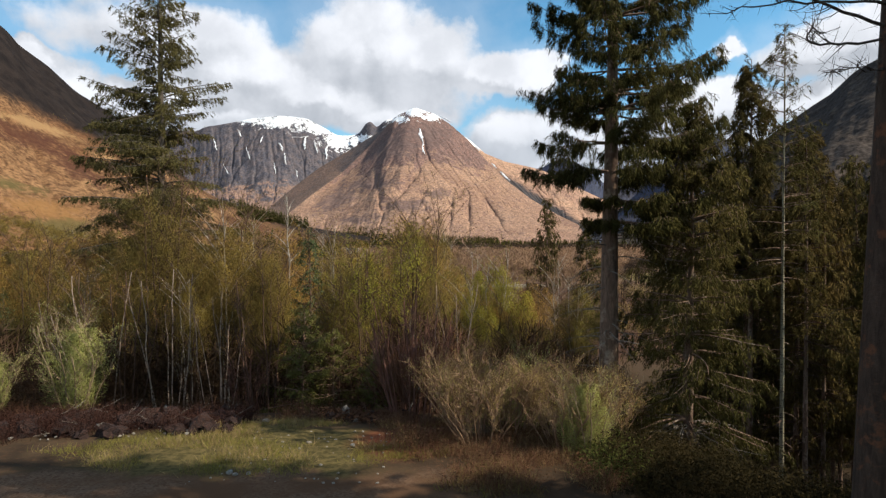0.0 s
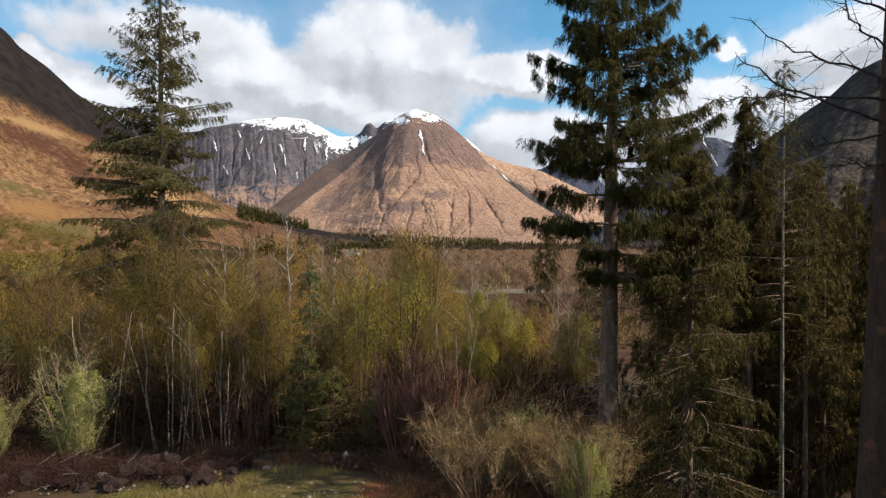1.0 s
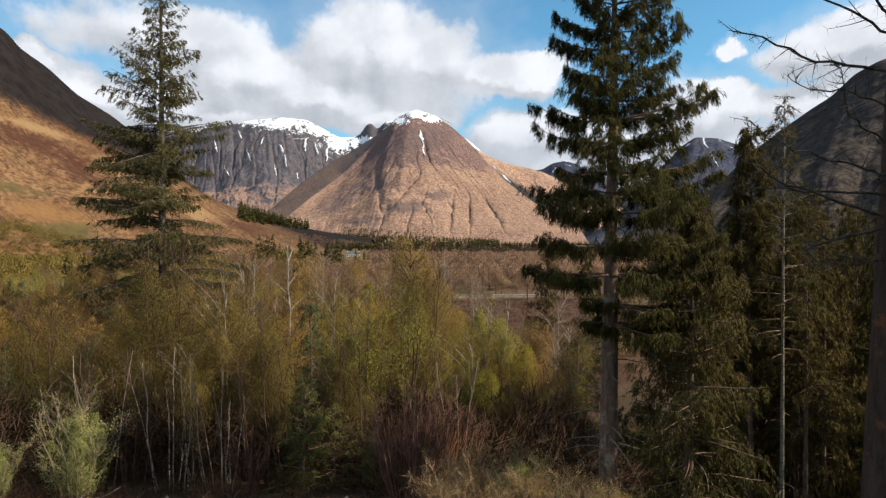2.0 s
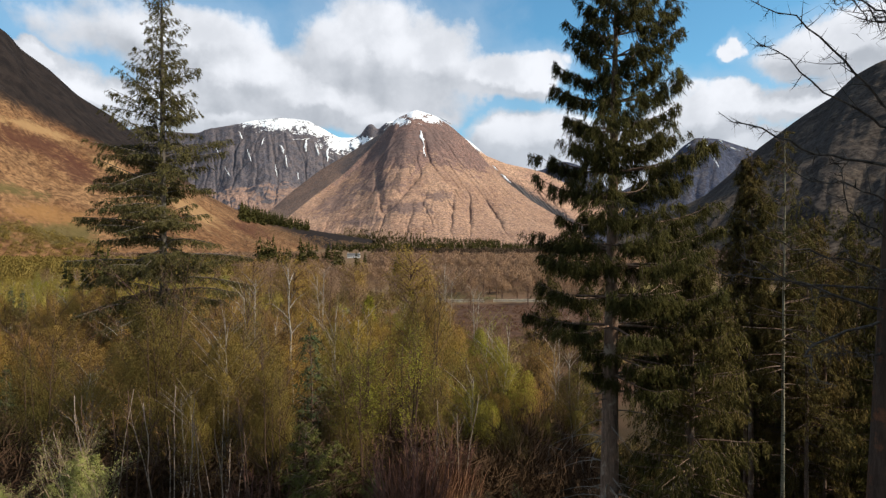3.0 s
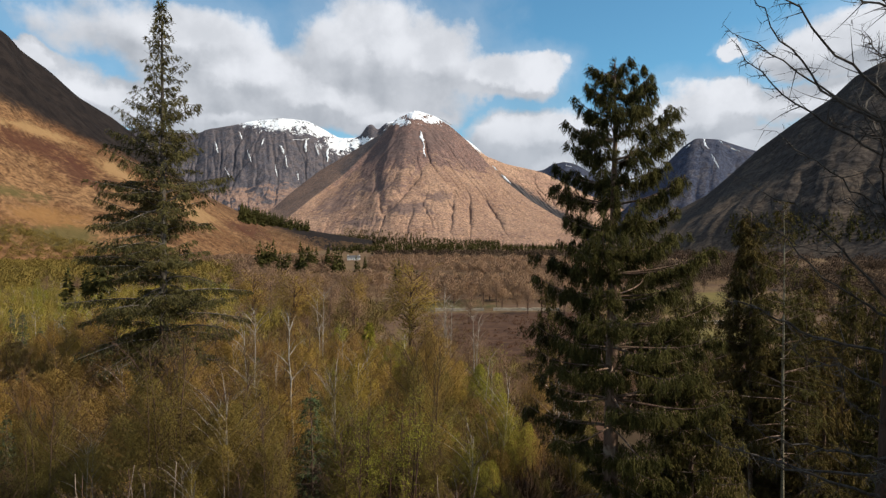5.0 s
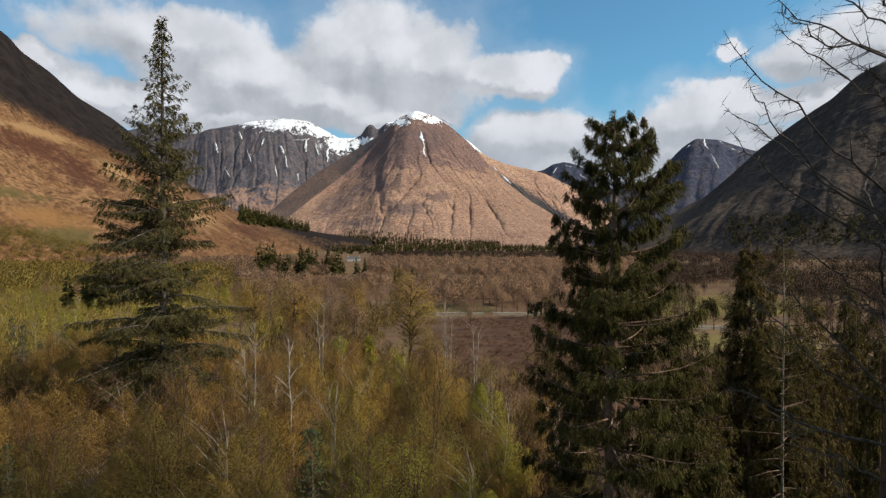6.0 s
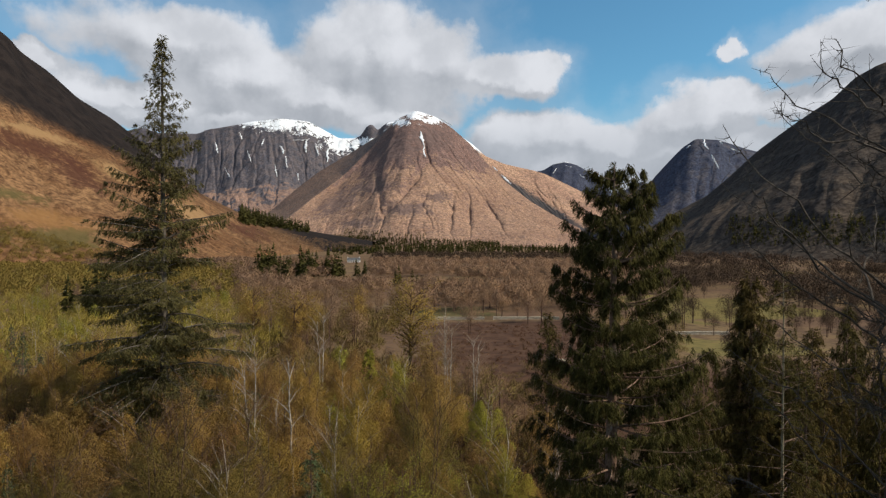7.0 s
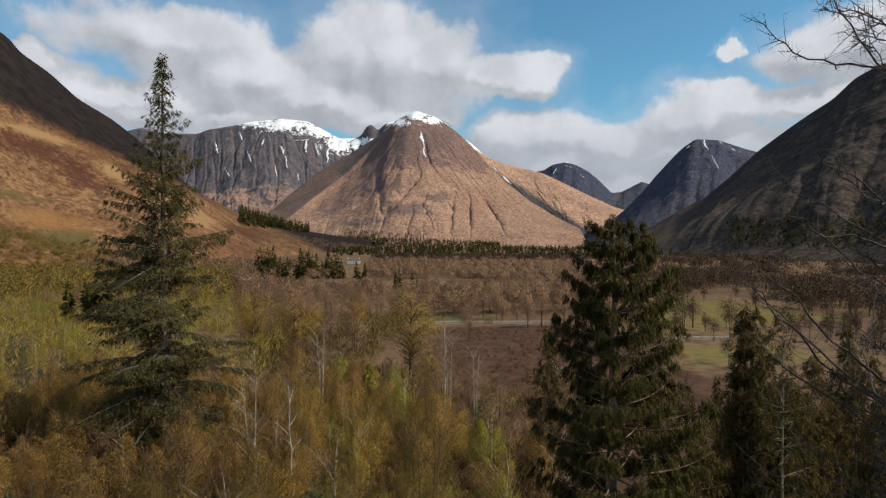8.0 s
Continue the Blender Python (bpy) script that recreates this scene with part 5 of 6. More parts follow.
plain = plant_conifer("stand_conifer", 49, (24.0, 14.0), "tall dark conifer, unseen, put beside the clearing for its shade", "conifer tree", BARK_SPRUCE, NEEDLE_OLIVE, BARK_LARCH, group=STAND,
    h=15.5, clear=4.0, reach=1.9, r0=0.14, gap=0.7, per=4, rise=0.05, droop=0.45, tip=0.2, twigs=3.5, twig=0.7, hang=0.8, sprays=5, spray=0.5, fat=0.36, shape=0.6, uneven=0.35, sides=5)
# these few stay out of view, added to shade the undergrowth
for x, y, size in ((11, 10.4, 0.68), (13.2, 9.0, 0.7), (12.4, 12.2, 0.7), (15, 11, 0.75), (15.5, 8.2, 0.7), (14, 14, 0.7), (10.6, 8.4, 0.5)):
    again(thick, (x, y), float(rng.uniform(0, 360)), size)
# the stand goes on, unseen, beside and behind the clearing, added for its shade
for x, y, kind, size in ((21, 18, 2, 1.05), (23, 20, 0, 1.0), (12.5, -1.5, 0, 1.15), (17, -4, 2, 1.2), (9.5, -5.5, 2, 1.1), (13, -9, 0, 1.2), (25, 28, 0, 1.0), (30, 24, 0, 1.1), (6.5, -8.5, 0, 1.1), (26, -3, 2, 1.2), (11, -4, 2, 0.9), (9, -10, 0, 1.1), (8.6, 3.0, 0, 1.1), (11.4, 3.6, 2, 1.1), (14.5, 3.2, 2, 1.1), (19, 2, 0, 1.15), (15.5, -0.5, 0, 1.0), (21, -1, 2, 1.0), (3.5, -10, 2, 1.0), (12.5, 6.5, 2, 1.2), (15.5, 5.6, 0, 1.25), (10.2, 5.7, 2, 1.15)):
    again(plain, (x, y), float(rng.uniform(0, 360)), size)

# ---- birch wood ----
BIRCH = "birches of the wood"
birches = []
for k, (h, reach, stems, leaves, mat, stem_mat, lab) in enumerate((
        (8.4, 1.75, 3, 8500, LEAF_BIRCH, BARK_TWIG, "slender multi-stemmed birch in olive spring leaf"),
        (7.6, 1.45, 2, 7000, LEAF_BIRCH, BARK_BIRCH, "slim pale-stemmed birch with a haze of young leaves"),
        (9.0, 2.05, 4, 10000, LEAF_RUSSET, BARK_TWIG, "broad clump of birch stems with brownish buds"),
        (6.6, 1.45, 2, 7000, LEAF_LIME, BARK_BIRCH, "young birch in bright yellow-green leaf"),
        (7.2, 1.5, 3, 6500, LEAF_RUSSET, BARK_TWIG, "reddish-brown birch in bud with fine upright twigs"))):
    pair = [plant_broadleaf("birch_tree", 60 + k, (-9 + 4.0 * k, 26 + k + 12 * far), lab, "birch tree", stem_mat, BARK_TWIG, (LEAF_SHADE if k in (0, 2, 4) else LEAF_OLIVE) if k != 3 and not far else mat, group=BIRCH,
                   h=h, reach=reach * 1.4, r0=0.042, stems=stems, leaves=int(leaves * (3.0 if far else 4.0)), leaf=0.085 if far else 0.062, leaf_w=0.32, low=0.32 if far else 0.34, twigs=200 if far else 800, twig=0.7, first=0.22, limbs_n=16 if far else 36, up=1.5, spread_=0.45, wobble=0.12, round_=0.75, dome=0.92, brush=0.75, plumes=16)
            for far in (0, 1)]
    birches.append(pair)


def scatter(n, seed, x0, x1, y0, y1, apart, keep=None):
    rng = np.random.default_rng(seed)
    got = []
    tries = 0
    while len(got) < n and tries < n * 60:
        tries += 1
        y = y0 + (y1 - y0) * rng.random()
        x = rng.uniform(x0, x1) * (y / y1) if keep == "fan" else rng.uniform(x0, x1)
        if all((x - p[0]) ** 2 + (y - p[1]) ** 2 > apart ** 2 for p in got[-160:]):
            got.append((x, y))
    return got


rng = np.random.default_rng(77)
for x, y in scatter(185, 3, -46, 11, 19.5, 56, 1.9):
    if x > -3 and y < 24 or abs(x / y) > 0.95 or x > 0.17 * y + 1.5 or x > -0.04 * y and y > 47 or (x + 19.7) ** 2 + (y - 40.6) ** 2 < 4 or -9 < x < -4 and y < 20.5 or x / y < -0.52 and y < 24.5:
        continue
    k = int(rng.choice(5, p=(0.20, 0.14, 0.20, 0.14, 0.32) if -0.38 < x / y < 0.1 else (0.22, 0.15, 0.3, 0.05, 0.28)))
    bear = x / y
    top = 4.6 + y * float(np.interp(bear, (-0.8, -0.40, -0.36, -0.1, 0.0, 0.05, 0.12, 0.2), (0.0, 0.01, -0.02, -0.03, -0.035, -0.055, -0.10, -0.12))) - float(rng.uniform(0, 1.0) ** 1.5 * 3.4)
    size = min(1.05, max(0.42, (top - float(height(x, y))) / (8.4, 7.6, 9.0, 6.6, 7.2)[k]))
    wide = 1.0 if y < 26.5 else 1.16
    again(birches[k][y > 26.5], (x, y), float(rng.uniform(0, 360)), size * wide, (float(rng.normal(0, 2)), float(rng.normal(0, 2))), float(rng.uniform(0.9, 1.1)) / wide)
for x, y in scatter(62, 6, -24, 15, 50, 84, 2.7):
    if x < -0.06 * y:
        k = int(rng.choice(5, p=(0.25, 0.1, 0.3, 0.1, 0.25)))
        again(birches[k][1], (x, y), float(rng.uniform(0, 360)), float(rng.uniform(0.65, 0.95)), (0, 0), float(rng.uniform(0.62, 0.8)))

# single trees of the wood
for x, y, k, size, turn in ((-10.85, 22, 2, 1.0, 40), (-12.02, 23.2, 0, 0.95, 10), (-10.26, 22.6, 0, 0.98, 200), (-7.97, 21.5, 1, 0.95, 30), (-7.62, 22.4, 0, 0.9, 120), (-8.81, 20.3, 1, 0.62, 75),
                            (-6.45, 20.8, 4, 0.7, 75), (-14.23, 23.3, 1, 0.75, 160), (-17.00, 24, 2, 0.8, 20), (-3.96, 22, 4, 0.7, 90), (2.54, 27, 0, 0.58, 15), (4.14, 29, 2, 0.55, 100),
                            (4.48, 26, 4, 0.5, 100), (1.61, 25, 0, 0.52, 215), (0.82, 28, 2, 0.5, 330), (6.55, 31, 0, 0.55, 45), (-0.12, 31, 0, 0.6, 0), (-0.33, 23.5, 4, 0.62, 0), (2.61, 23, 4, 0.55, 50)):
    again(birches[k][y > 26.5], (x, y), turn, size)

ALDER = plant_broadleaf("alder_tree", 91, (-1.55, 22.9), "slim alder clump with catkins and small green leaves", "alder tree", BARK_TWIG, BARK_TWIG, LEAF_LIME,
    h=6.8, reach=1.25, r0=0.035, stems=6, leaves=6500, leaf=0.06, leaf_w=0.5, brush=0.4, twigs=1200, twig=0.55, first=0.2, limbs_n=50, up=1.3, spread_=0.55, round_=0.7)
again(ALDER, (-3.10, 22.0), 130, 0.92)
again(ALDER, (-2.79, 25.0), 250, 0.95)

SAPLING = plant_broadleaf("red_sapling", 95, (-0.83, 16.6), "clump of thin reddish bare saplings", "sapling", BARK_RED, BARK_RED, None,
    h=3.6, reach=0.5, r0=0.011, stems=18, leaves=0, twigs=700, twig=0.5, first=0.3, limbs_n=48, up=1.8, spread_=0.75, wobble=0.08)
for u, d, turn, size in ((-0.066, 18.0, 80, 0.8), (-0.02, 19.5, 200, 0.95), (0.012, 20.5, 20, 0.9), (-0.335, 19.0, 20, 0.6)):
    again(SAPLING, (u * d, d), turn, size)

slim = [plant_broadleaf("slim_birch", 151 + k, (-9.0 + 3.2 * k, 19.2), lab, "birch tree", mat, BARK_TWIG, LEAF_BIRCH, group="slim birches of the wood's edge",
    h=4.8, reach=0.55, r0=0.012, stems=6, leaves=700, leaf=0.04, twigs=220, twig=0.5, first=0.45, limbs_n=28, up=1.9, spread_=0.8, wobble=0.16)
    for k, (mat, lab) in enumerate(((BARK_SLIM, "group of slim pale birch stems, thinly leaved"), (BARK_TWIG, "group of slim reddish birch stems, thinly leaved")))]
rng = np.random.default_rng(88)
for k, (x, y) in enumerate(scatter(7, 8, -14.5, 0.5, 18.8, 21.0, 0.7)):
    again(slim[k % 2], (x, y), float(rng.uniform(0, 360)), float(rng.uniform(0.6, 1.05)), (float(rng.normal(0, 4)), float(rng.normal(0, 4))))

# pale dead birch with a few limbs
plant_broadleaf("dead_birch", 97, (-8.30, 32.0), "pale leafless birch, leaning, with a broken top", "birch tree", BARK_BIRCH, BARK_DEAD, None,
    h=10.2, reach=1.3, r0=0.085, stems=1, lean=(0.25, 0), leaves=0, twigs=160, twig=0.8, first=0.42, limbs_n=15, up=1.1, wobble=0.28)
pale = plant_broadleaf("bare_birch", 98, (-12.60, 38.0), "leafless grey birch with fine upright branches", "birch tree", BARK_BIRCH, TWIG_HAZE, None,
    h=9.5, reach=1.6, r0=0.07, stems=2, leaves=0, twigs=900, twig=0.9, first=0.3, limbs_n=40, up=1.3, wobble=0.2)
for a, d, turn, size in ((-0.29, 36, 100, 0.7), (-0.268, 35, 210, 0.62), (0.012, 62, 10, 1.0), (0.004, 63, 90, 1.1), (0.055, 60, 200, 0.9), (-0.21, 66, 20, 1.1), (-0.33, 55, 320, 0.9), (0.2, 34, 44, 0.85), (0.225, 30, 144, 0.75)):
    again(pale, (a * d, d), turn, size)

# small spruces in the wood
small = plant_conifer("young_spruce", 101, (-5.50, 24.0), "young blue-green spruce standing among the birches", "spruce tree", BARK_SPRUCE, NEEDLE_BLUE, group="young spruces",
    h=7.5, clear=0.3, reach=1.35, r0=0.08, gap=0.36, per=5, rise=0.15, droop=0.35, tip=0.25, twigs=7, twig=0.42, hang=0.5, sprays=13, spray=0.15, fat=0.2, wild=0.45, shape=0.85, uneven=0.35, sides=6, tiers=True)
low_green = plant_conifer("young_spruce", 102, (-4.75, 19.5), "low yellowish-green young spruce at the wood's edge", "spruce tree", BARK_SPRUCE, NEEDLE_GREEN, group="young spruces",
    h=3.6, clear=0.2, reach=1.3, r0=0.05, gap=0.3, per=5, rise=0.1, droop=0.3, tip=0.2, twigs=14, twig=0.4, hang=0.5, sprays=16, spray=0.11, fat=0.22, wild=0.5, shape=0.6, uneven=0.25, sides=6)
again(low_green, (-3.80, 20.2), 80, 0.8)
again(low_green, (-2.17, 18.6), 200, 0.55)
for a, d, size in ((-0.74, 36, 0.62), (-0.715, 33, 0.5), (-0.76, 30, 0.6), (-0.70, 58, 0.7), (-0.66, 64, 0.75), (-0.73, 70, 0.8), (-0.60, 72, 0.75), (-0.56, 60, 0.6), (-0.75, 82, 0.8), (-0.155, 40, 0.55), (-0.64, 46, 0.5), (-0.36, 44, 0.5), (-0.17, 50, 0.6)):
    again(small, (a * d, d), a * 900 + d, size)
larch = plant_conifer("young_larch", 103, (-7.07, 56.0), "young larch in fresh lime-green needles", "larch tree", BARK_TWIG, LEAF_LIME,
    h=7.6, clear=0.6, reach=1.8, r0=0.09, gap=0.45, per=5, rise=0.4, droop=0.2, tip=0.1, twigs=5, twig=0.5, hang=0.3, sprays=7, spray=0.3, fat=0.35, shape=0.9, uneven=0.2, sides=6)

# the round tree out on the valley floor, and its like
ROUND = plant_broadleaf("oak_tree", 105, (-4.96, 86.0), "spreading oak in first yellow-green leaf", "oak tree", BARK_TWIG, TWIG_HAZE, LEAF_BIRCH,
    h=13.5, reach=4.3, r0=0.22, stems=2, leaves=5200, leaf=0.3, leaf_w=0.4, dome=0.5, brush=0.3, twigs=1200, twig=1.2, first=0.22, limbs_n=60, up=0.85, spread_=0.5, round_=0.75)
for a, d, turn, size in ((-0.26, 92, 40, 0.8), (-0.235, 100, 200, 0.75), (-0.155, 120, 300, 0.8), (-0.33, 105, 120, 0.8), (-0.02, 70, 10, 0.5)):
    again(ROUND, (a * d, d), turn, size)

# bare valley trees, one by one where they stand near
BARE = []
for k, (h, reach) in enumerate(((9.0, 3.8), (7.6, 3.3), (10.5, 4.1))):
    BARE.append(plant_broadleaf("bare_tree", 110 + k, (-16 + 22.0 * k, 104 + 30 * k), "leafless brown broadleaf tree with a rounded twiggy crown", "bare tree", BARK_TWIG, TWIG_HAZE, TWIG_HAZE, group="bare valley trees",
        h=h, reach=reach, r0=0.13, stems=2, leaves=1500, leaf=0.5, leaf_w=0.16, twigs=220, twig=1.3, first=0.2, limbs_n=11, up=1.3, spread_=0.5, round_=0.75, dome=0.8, brush=0.7, low=0.15))
# bare trees again, with cloud shade put into their twig colour
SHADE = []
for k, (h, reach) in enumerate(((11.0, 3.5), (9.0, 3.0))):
    SHADE.append(plant_broadleaf("bare_tree", 114 + k, (62 + 9.0 * k, 148 + 16 * k), "leafless tree with a rounded twiggy crown darkened for cloud shade", "bare tree", BARK_TWIG, TWIG_SHADE, TWIG_SHADE, group="bare valley trees",
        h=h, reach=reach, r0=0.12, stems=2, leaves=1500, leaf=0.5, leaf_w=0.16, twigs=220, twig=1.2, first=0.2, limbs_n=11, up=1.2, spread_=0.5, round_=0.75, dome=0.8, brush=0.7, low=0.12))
rng = np.random.default_rng(9)
for x, y in scatter(480, 21, -150, 190, 64, 250, 4.4):
    a = x / y
    meadow = -12 < x < 34 and 92 < y < 160 or -8 < x < 14 and 160 < y < 186 or 66 < x < 118 and 168 < y < 240 or 46 < x < 80 and 106 < y < 134
    if meadow or abs(a) > 0.86 or a < -0.36 and y < 210 or a < 0.25 and y < 96 and rng.random() < (0.45 if a < -0.08 else 0.85):
        continue
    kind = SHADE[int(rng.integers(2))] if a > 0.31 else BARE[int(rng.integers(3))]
    again(kind, (x, y), float(rng.uniform(0, 360)), float(rng.uniform(0.45, 0.95)) * (0.75 if y < 110 else 1.0))

# small bare trees where the brown meadow begins
for a, d, k, size in ((0.045, 64, 0, 0.52), (0.075, 60, 1, 0.45), (0.098, 66, 2, 0.42), (0.12, 58, 0, 0.4), (0.142, 63, 1, 0.5), (0.018, 72, 1, 0.5), (0.165, 70, 2, 0.45), (0.06, 75, 0, 0.42), (-0.015, 68, 2, 0.5), (0.11, 52, 1, 0.38), (0.15, 50, 0, 0.36), (0.03, 56, 2, 0.36)):
    again(BARE[k], (a * d, d), a * 3000 + d, size)

# young birch plantation on the slope
YOUNG = []
for k, mat in enumerate((LEAF_YOUNG, LEAF_LIME, LEAF_YOUNG)):
    YOUNG.append(plant_broadleaf("young_birch", 120 + k, (-40 + 6.0 * k, 62 + 6 * k), "low young birch in yellow-green leaf on the slope", "birch tree", BARK_BIRCH, BARK_TWIG, mat, group="young birches of the plantation",
        h=5.0 + 0.5 * k, reach=2.0, r0=0.045, stems=1, leaves=2600, leaf=0.19, leaf_w=0.26, dome=0.9, brush=0.7, low=0.1, plumes=9, twigs=80, twig=0.9, first=0.1, limbs_n=9, up=1.3, spread_=0.4, round_=0.6))
for x, y in scatter(430, 23, -215, 20, 54, 250, 3.2):
    a = x / y
    if a < -0.84 or a > -0.06 or a > -0.30 and y > 84 or (x + 19.7) ** 2 + (y - 40.6) ** 2 < 9:
        continue
    again(YOUNG[int(rng.integers(3))], (x, y), float(rng.uniform(0, 360)), float(rng.uniform(0.65, 1.15)))


# ---- far woods, past counting ----
def far_wood(name, label, mat, spots_, sizes, seed, tufts, tuft, wide, pointed=False, upright=0.75, wild=0.35):
    """One object of many far trees: trunks under ragged crowns of twigs or needles."""
    rng = np.random.default_rng(seed)
    s = Shape()
    spots_, sizes = np.asarray(spots_, float), np.asarray(sizes, float)
    n = len(spots_)
    z = height(spots_[:, 0], spots_[:, 1]) if spots_.shape[1] == 2 else spots_[:, 2]
    foot = np.stack([spots_[:, 0], spots_[:, 1], z], -1)
    facing = [np.repeat([[0.5, -0.8, 0.2]], n * 3, 0)]
    s.blades(foot - [[0, 0, 0.5]], np.repeat([[0.0, 0, 1]], n, 0), sizes * 0.6, sizes * 0.010 + 0.02, rng, False, np.repeat([[1.0, 0, 0]], n, 0))
    m = n * tufts
    i = np.repeat(np.arange(n), tufts)
    if pointed:
        t = rng.uniform(0.04, 0.98, m)
        r = sizes[i] * 0.24 * (1 - t) ** 0.75 + 0.1
        az = rng.uniform(0, 2 * np.pi, m)
        out = np.stack([np.cos(az), np.sin(az), np.full(m, -0.35)], -1)
        base = foot[i] + np.stack([out[:, 0] * r * 0.15, out[:, 1] * r * 0.15, t * sizes[i]], -1)
        s.blades(base, out, r * rng.uniform(0.8, 1.2, m), r * wide, rng, False)
        s.blades(foot + [[0, 0, 1]] * (sizes * 0.8)[:, None], np.repeat([[0.0, 0, 1]], n, 0), sizes * 0.22, sizes * 0.06, rng, False)
        facing += [np.repeat(out + [[0, 0, 0.7]] + rng.normal(size=(m, 3)) * 0.3, 3, 0), np.repeat([[0.3, -0.6, 0.6]], n * 3, 0)]
    else:
        d = unit(rng.normal(size=(m, 3)))
        d[:, 2] = np.abs(d[:, 2]) * 1.45 - 0.55
        r = rng.uniform(0.45, 1.0, m)
        c = foot[i] + np.stack([d[:, 0] * sizes[i] * 0.50 * r, d[:, 1] * sizes[i] * 0.50 * r, sizes[i] * (0.46 + 0.44 * d[:, 2] * r)], -1)
        w = unit(d * [[0.7, 0.7, 0.4]] + [[0, 0, upright]] + rng.normal(size=(m, 3)) * wild)
        s.blades(c, w, sizes[i] * tuft * rng.uniform(0.6, 1.4, m), sizes[i] * wide * 1.5, rng, False)
        facing.append(np.repeat(d + [[0, 0, 0.3]] + rng.normal(size=(m, 3)) * 0.14, 3, 0))
    ob = new(name, s.mesh(name, mat, normals=np.concatenate(facing)))
    tagged(ob, label, "woodland", kind="stuff")
    return ob


def over(n, seed, a0, a1, d0, d1, test=None):
    rng = np.random.default_rng(seed)
    d = np.sqrt(rng.uniform(d0 ** 2, d1 ** 2, n * 3))
    a = rng.uniform(a0, a1, n * 3)
    x, y = a * d, d
    ok = np.ones(len(x), bool) if test is None else test(x, y, a)
    return np.stack([x, y], -1)[ok][:n], rng


def open_floor(x, y, a):
    clump = fbm(x * 0.012, y * 0.012, 3, 77)
    field = ((x > 62) & (x < 125) & (y > 160) & (y < 262)) | ((x > -16) & (x < 16) & (y < 188))
    groves = (a > -0.33) & (a < -0.13) & (y > 200) & (y < 440) & (clump < 0.47)
    house = (a > -0.185) & (a < -0.125) & (y > 330) & (y < 705)
    return (clump > 0.40) & ~field & ~groves & ~house


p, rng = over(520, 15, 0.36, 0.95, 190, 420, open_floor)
far_wood("valley_wood", "bare wood below the shaded hillside, cloud shade in its twig colour", TWIG_SHADE, p, rng.uniform(7, 12.5, len(p)), 16, 200, 0.07, 0.024)
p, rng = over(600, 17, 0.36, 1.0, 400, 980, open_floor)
far_wood("valley_wood", "far bare wood below the shaded hillside, cloud shade in its colour", TWIG_SHADE, p, rng.uniform(8, 13, len(p)), 18, 70, 0.15, 0.04)
p, rng = over(980, 1, -0.36, 0.37, 190, 420, open_floor)
far_wood("valley_wood", "leafless brown woodland on the valley floor", TWIG_HAZE, p, rng.uniform(5, 10.5, len(p)), 2, 260, 0.08, 0.030)
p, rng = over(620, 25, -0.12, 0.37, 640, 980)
far_wood("valley_wood", "belt of bare wood across the valley, darkened for cloud shade", TWIG_SHADE, p, rng.uniform(8, 13, len(p)), 26, 70, 0.12, 0.04)
p, rng = over(800, 3, -0.40, 0.37, 400, 700, open_floor)
far_wood("valley_wood", "far leafless brown woodland across the valley", TWIG_HAZE, p, rng.uniform(6, 11, len(p)), 4, 110, 0.11, 0.050)
p, rng = over(2400, 11, -0.34, 0.42, 44, 175, lambda x, y, a: ((x < -12) | (x > 36) | (y < 92)) & (y > 46 + 20 * (a > 0.2)))
low_there = np.where((p[:, 0] > -0.06 * p[:, 1]) & (p[:, 1] > 78), 0.5, 1.0)
far_wood("scrub", "low brown and olive scrub between the trees", SCRUB, p, rng.uniform(1.0, 3.2, len(p)) * low_there, 12, 44, 0.3, 0.028)
HEATH = leafy("red_brown_heath", (0.075, 0.036, 0.022), (0.140, 0.072, 0.045), (0.12, 0.075, 0.035), 0.2, 0.8)
p, rng = over(900, 29, -0.06, 0.36, 50, 156, lambda x, y, a: (x > -8) & (x < 44) & (fbm(x * 0.08, y * 0.08, 3, 61) > 0.42))
far_wood("heath", "low red-brown heath and bog myrtle on the meadow", HEATH, p, rng.uniform(0.35, 1.0, len(p)), 30, 50, 0.3, 0.04)
p, rng = over(2500, 13, -0.86, -0.28, 44, 300)
far_wood("scrub", "low olive birch scrub on the slope", LEAF_YOUNG, p, rng.uniform(1.2, 4.4, len(p)), 14, 60, 0.22, 0.024)
p, rng = over(520, 27, -0.14, 0.44, 26, 48)
far_wood("scrub", "low dark scrub between the birches", SCRUB, p, rng.uniform(1.0, 2.4, len(p)), 28, 90, 0.25, 0.02)
p, rng = over(620, 19, -0.85, 0.17, 19.6, 46, lambda x, y, a: (x < 0.5) | (y > 23))
far_wood("brushwood", "dark leafless brushwood between the birch stems", BRUSH, p, rng.uniform(2.0, 4.2, len(p)), 20, 230, 0.2, 0.007, upright=0.6, wild=0.55)
# the shade behind the shrubs is put into this thicket's dark twigs
p, rng = over(330, 23, 0.02, 0.34, 20.5, 33)
far_wood("brushwood", "leafless thicket behind the shrubs, its dark colour standing for shade", BRUSH, p, rng.uniform(1.8, 3.2, len(p)), 24, 190, 0.2, 0.007, upright=0.75, wild=0.5)
SAPLING = leafy("red_brown_saplings", (0.075, 0.036, 0.022), (0.165, 0.082, 0.050), (0.12, 0.075, 0.035), 0.15, 0.4)
p, rng = over(60, 24, -0.08, 0.03, 17.3, 20.5)
far_wood("brushwood", "red-brown leafless saplings at the wood's edge", SAPLING, p, rng.uniform(1.5, 2.6, len(p)), 25, 90, 0.35, 0.006, upright=1.6, wild=0.25)
p, rng = over(1500, 5, -0.95, -0.35, 230, 560)
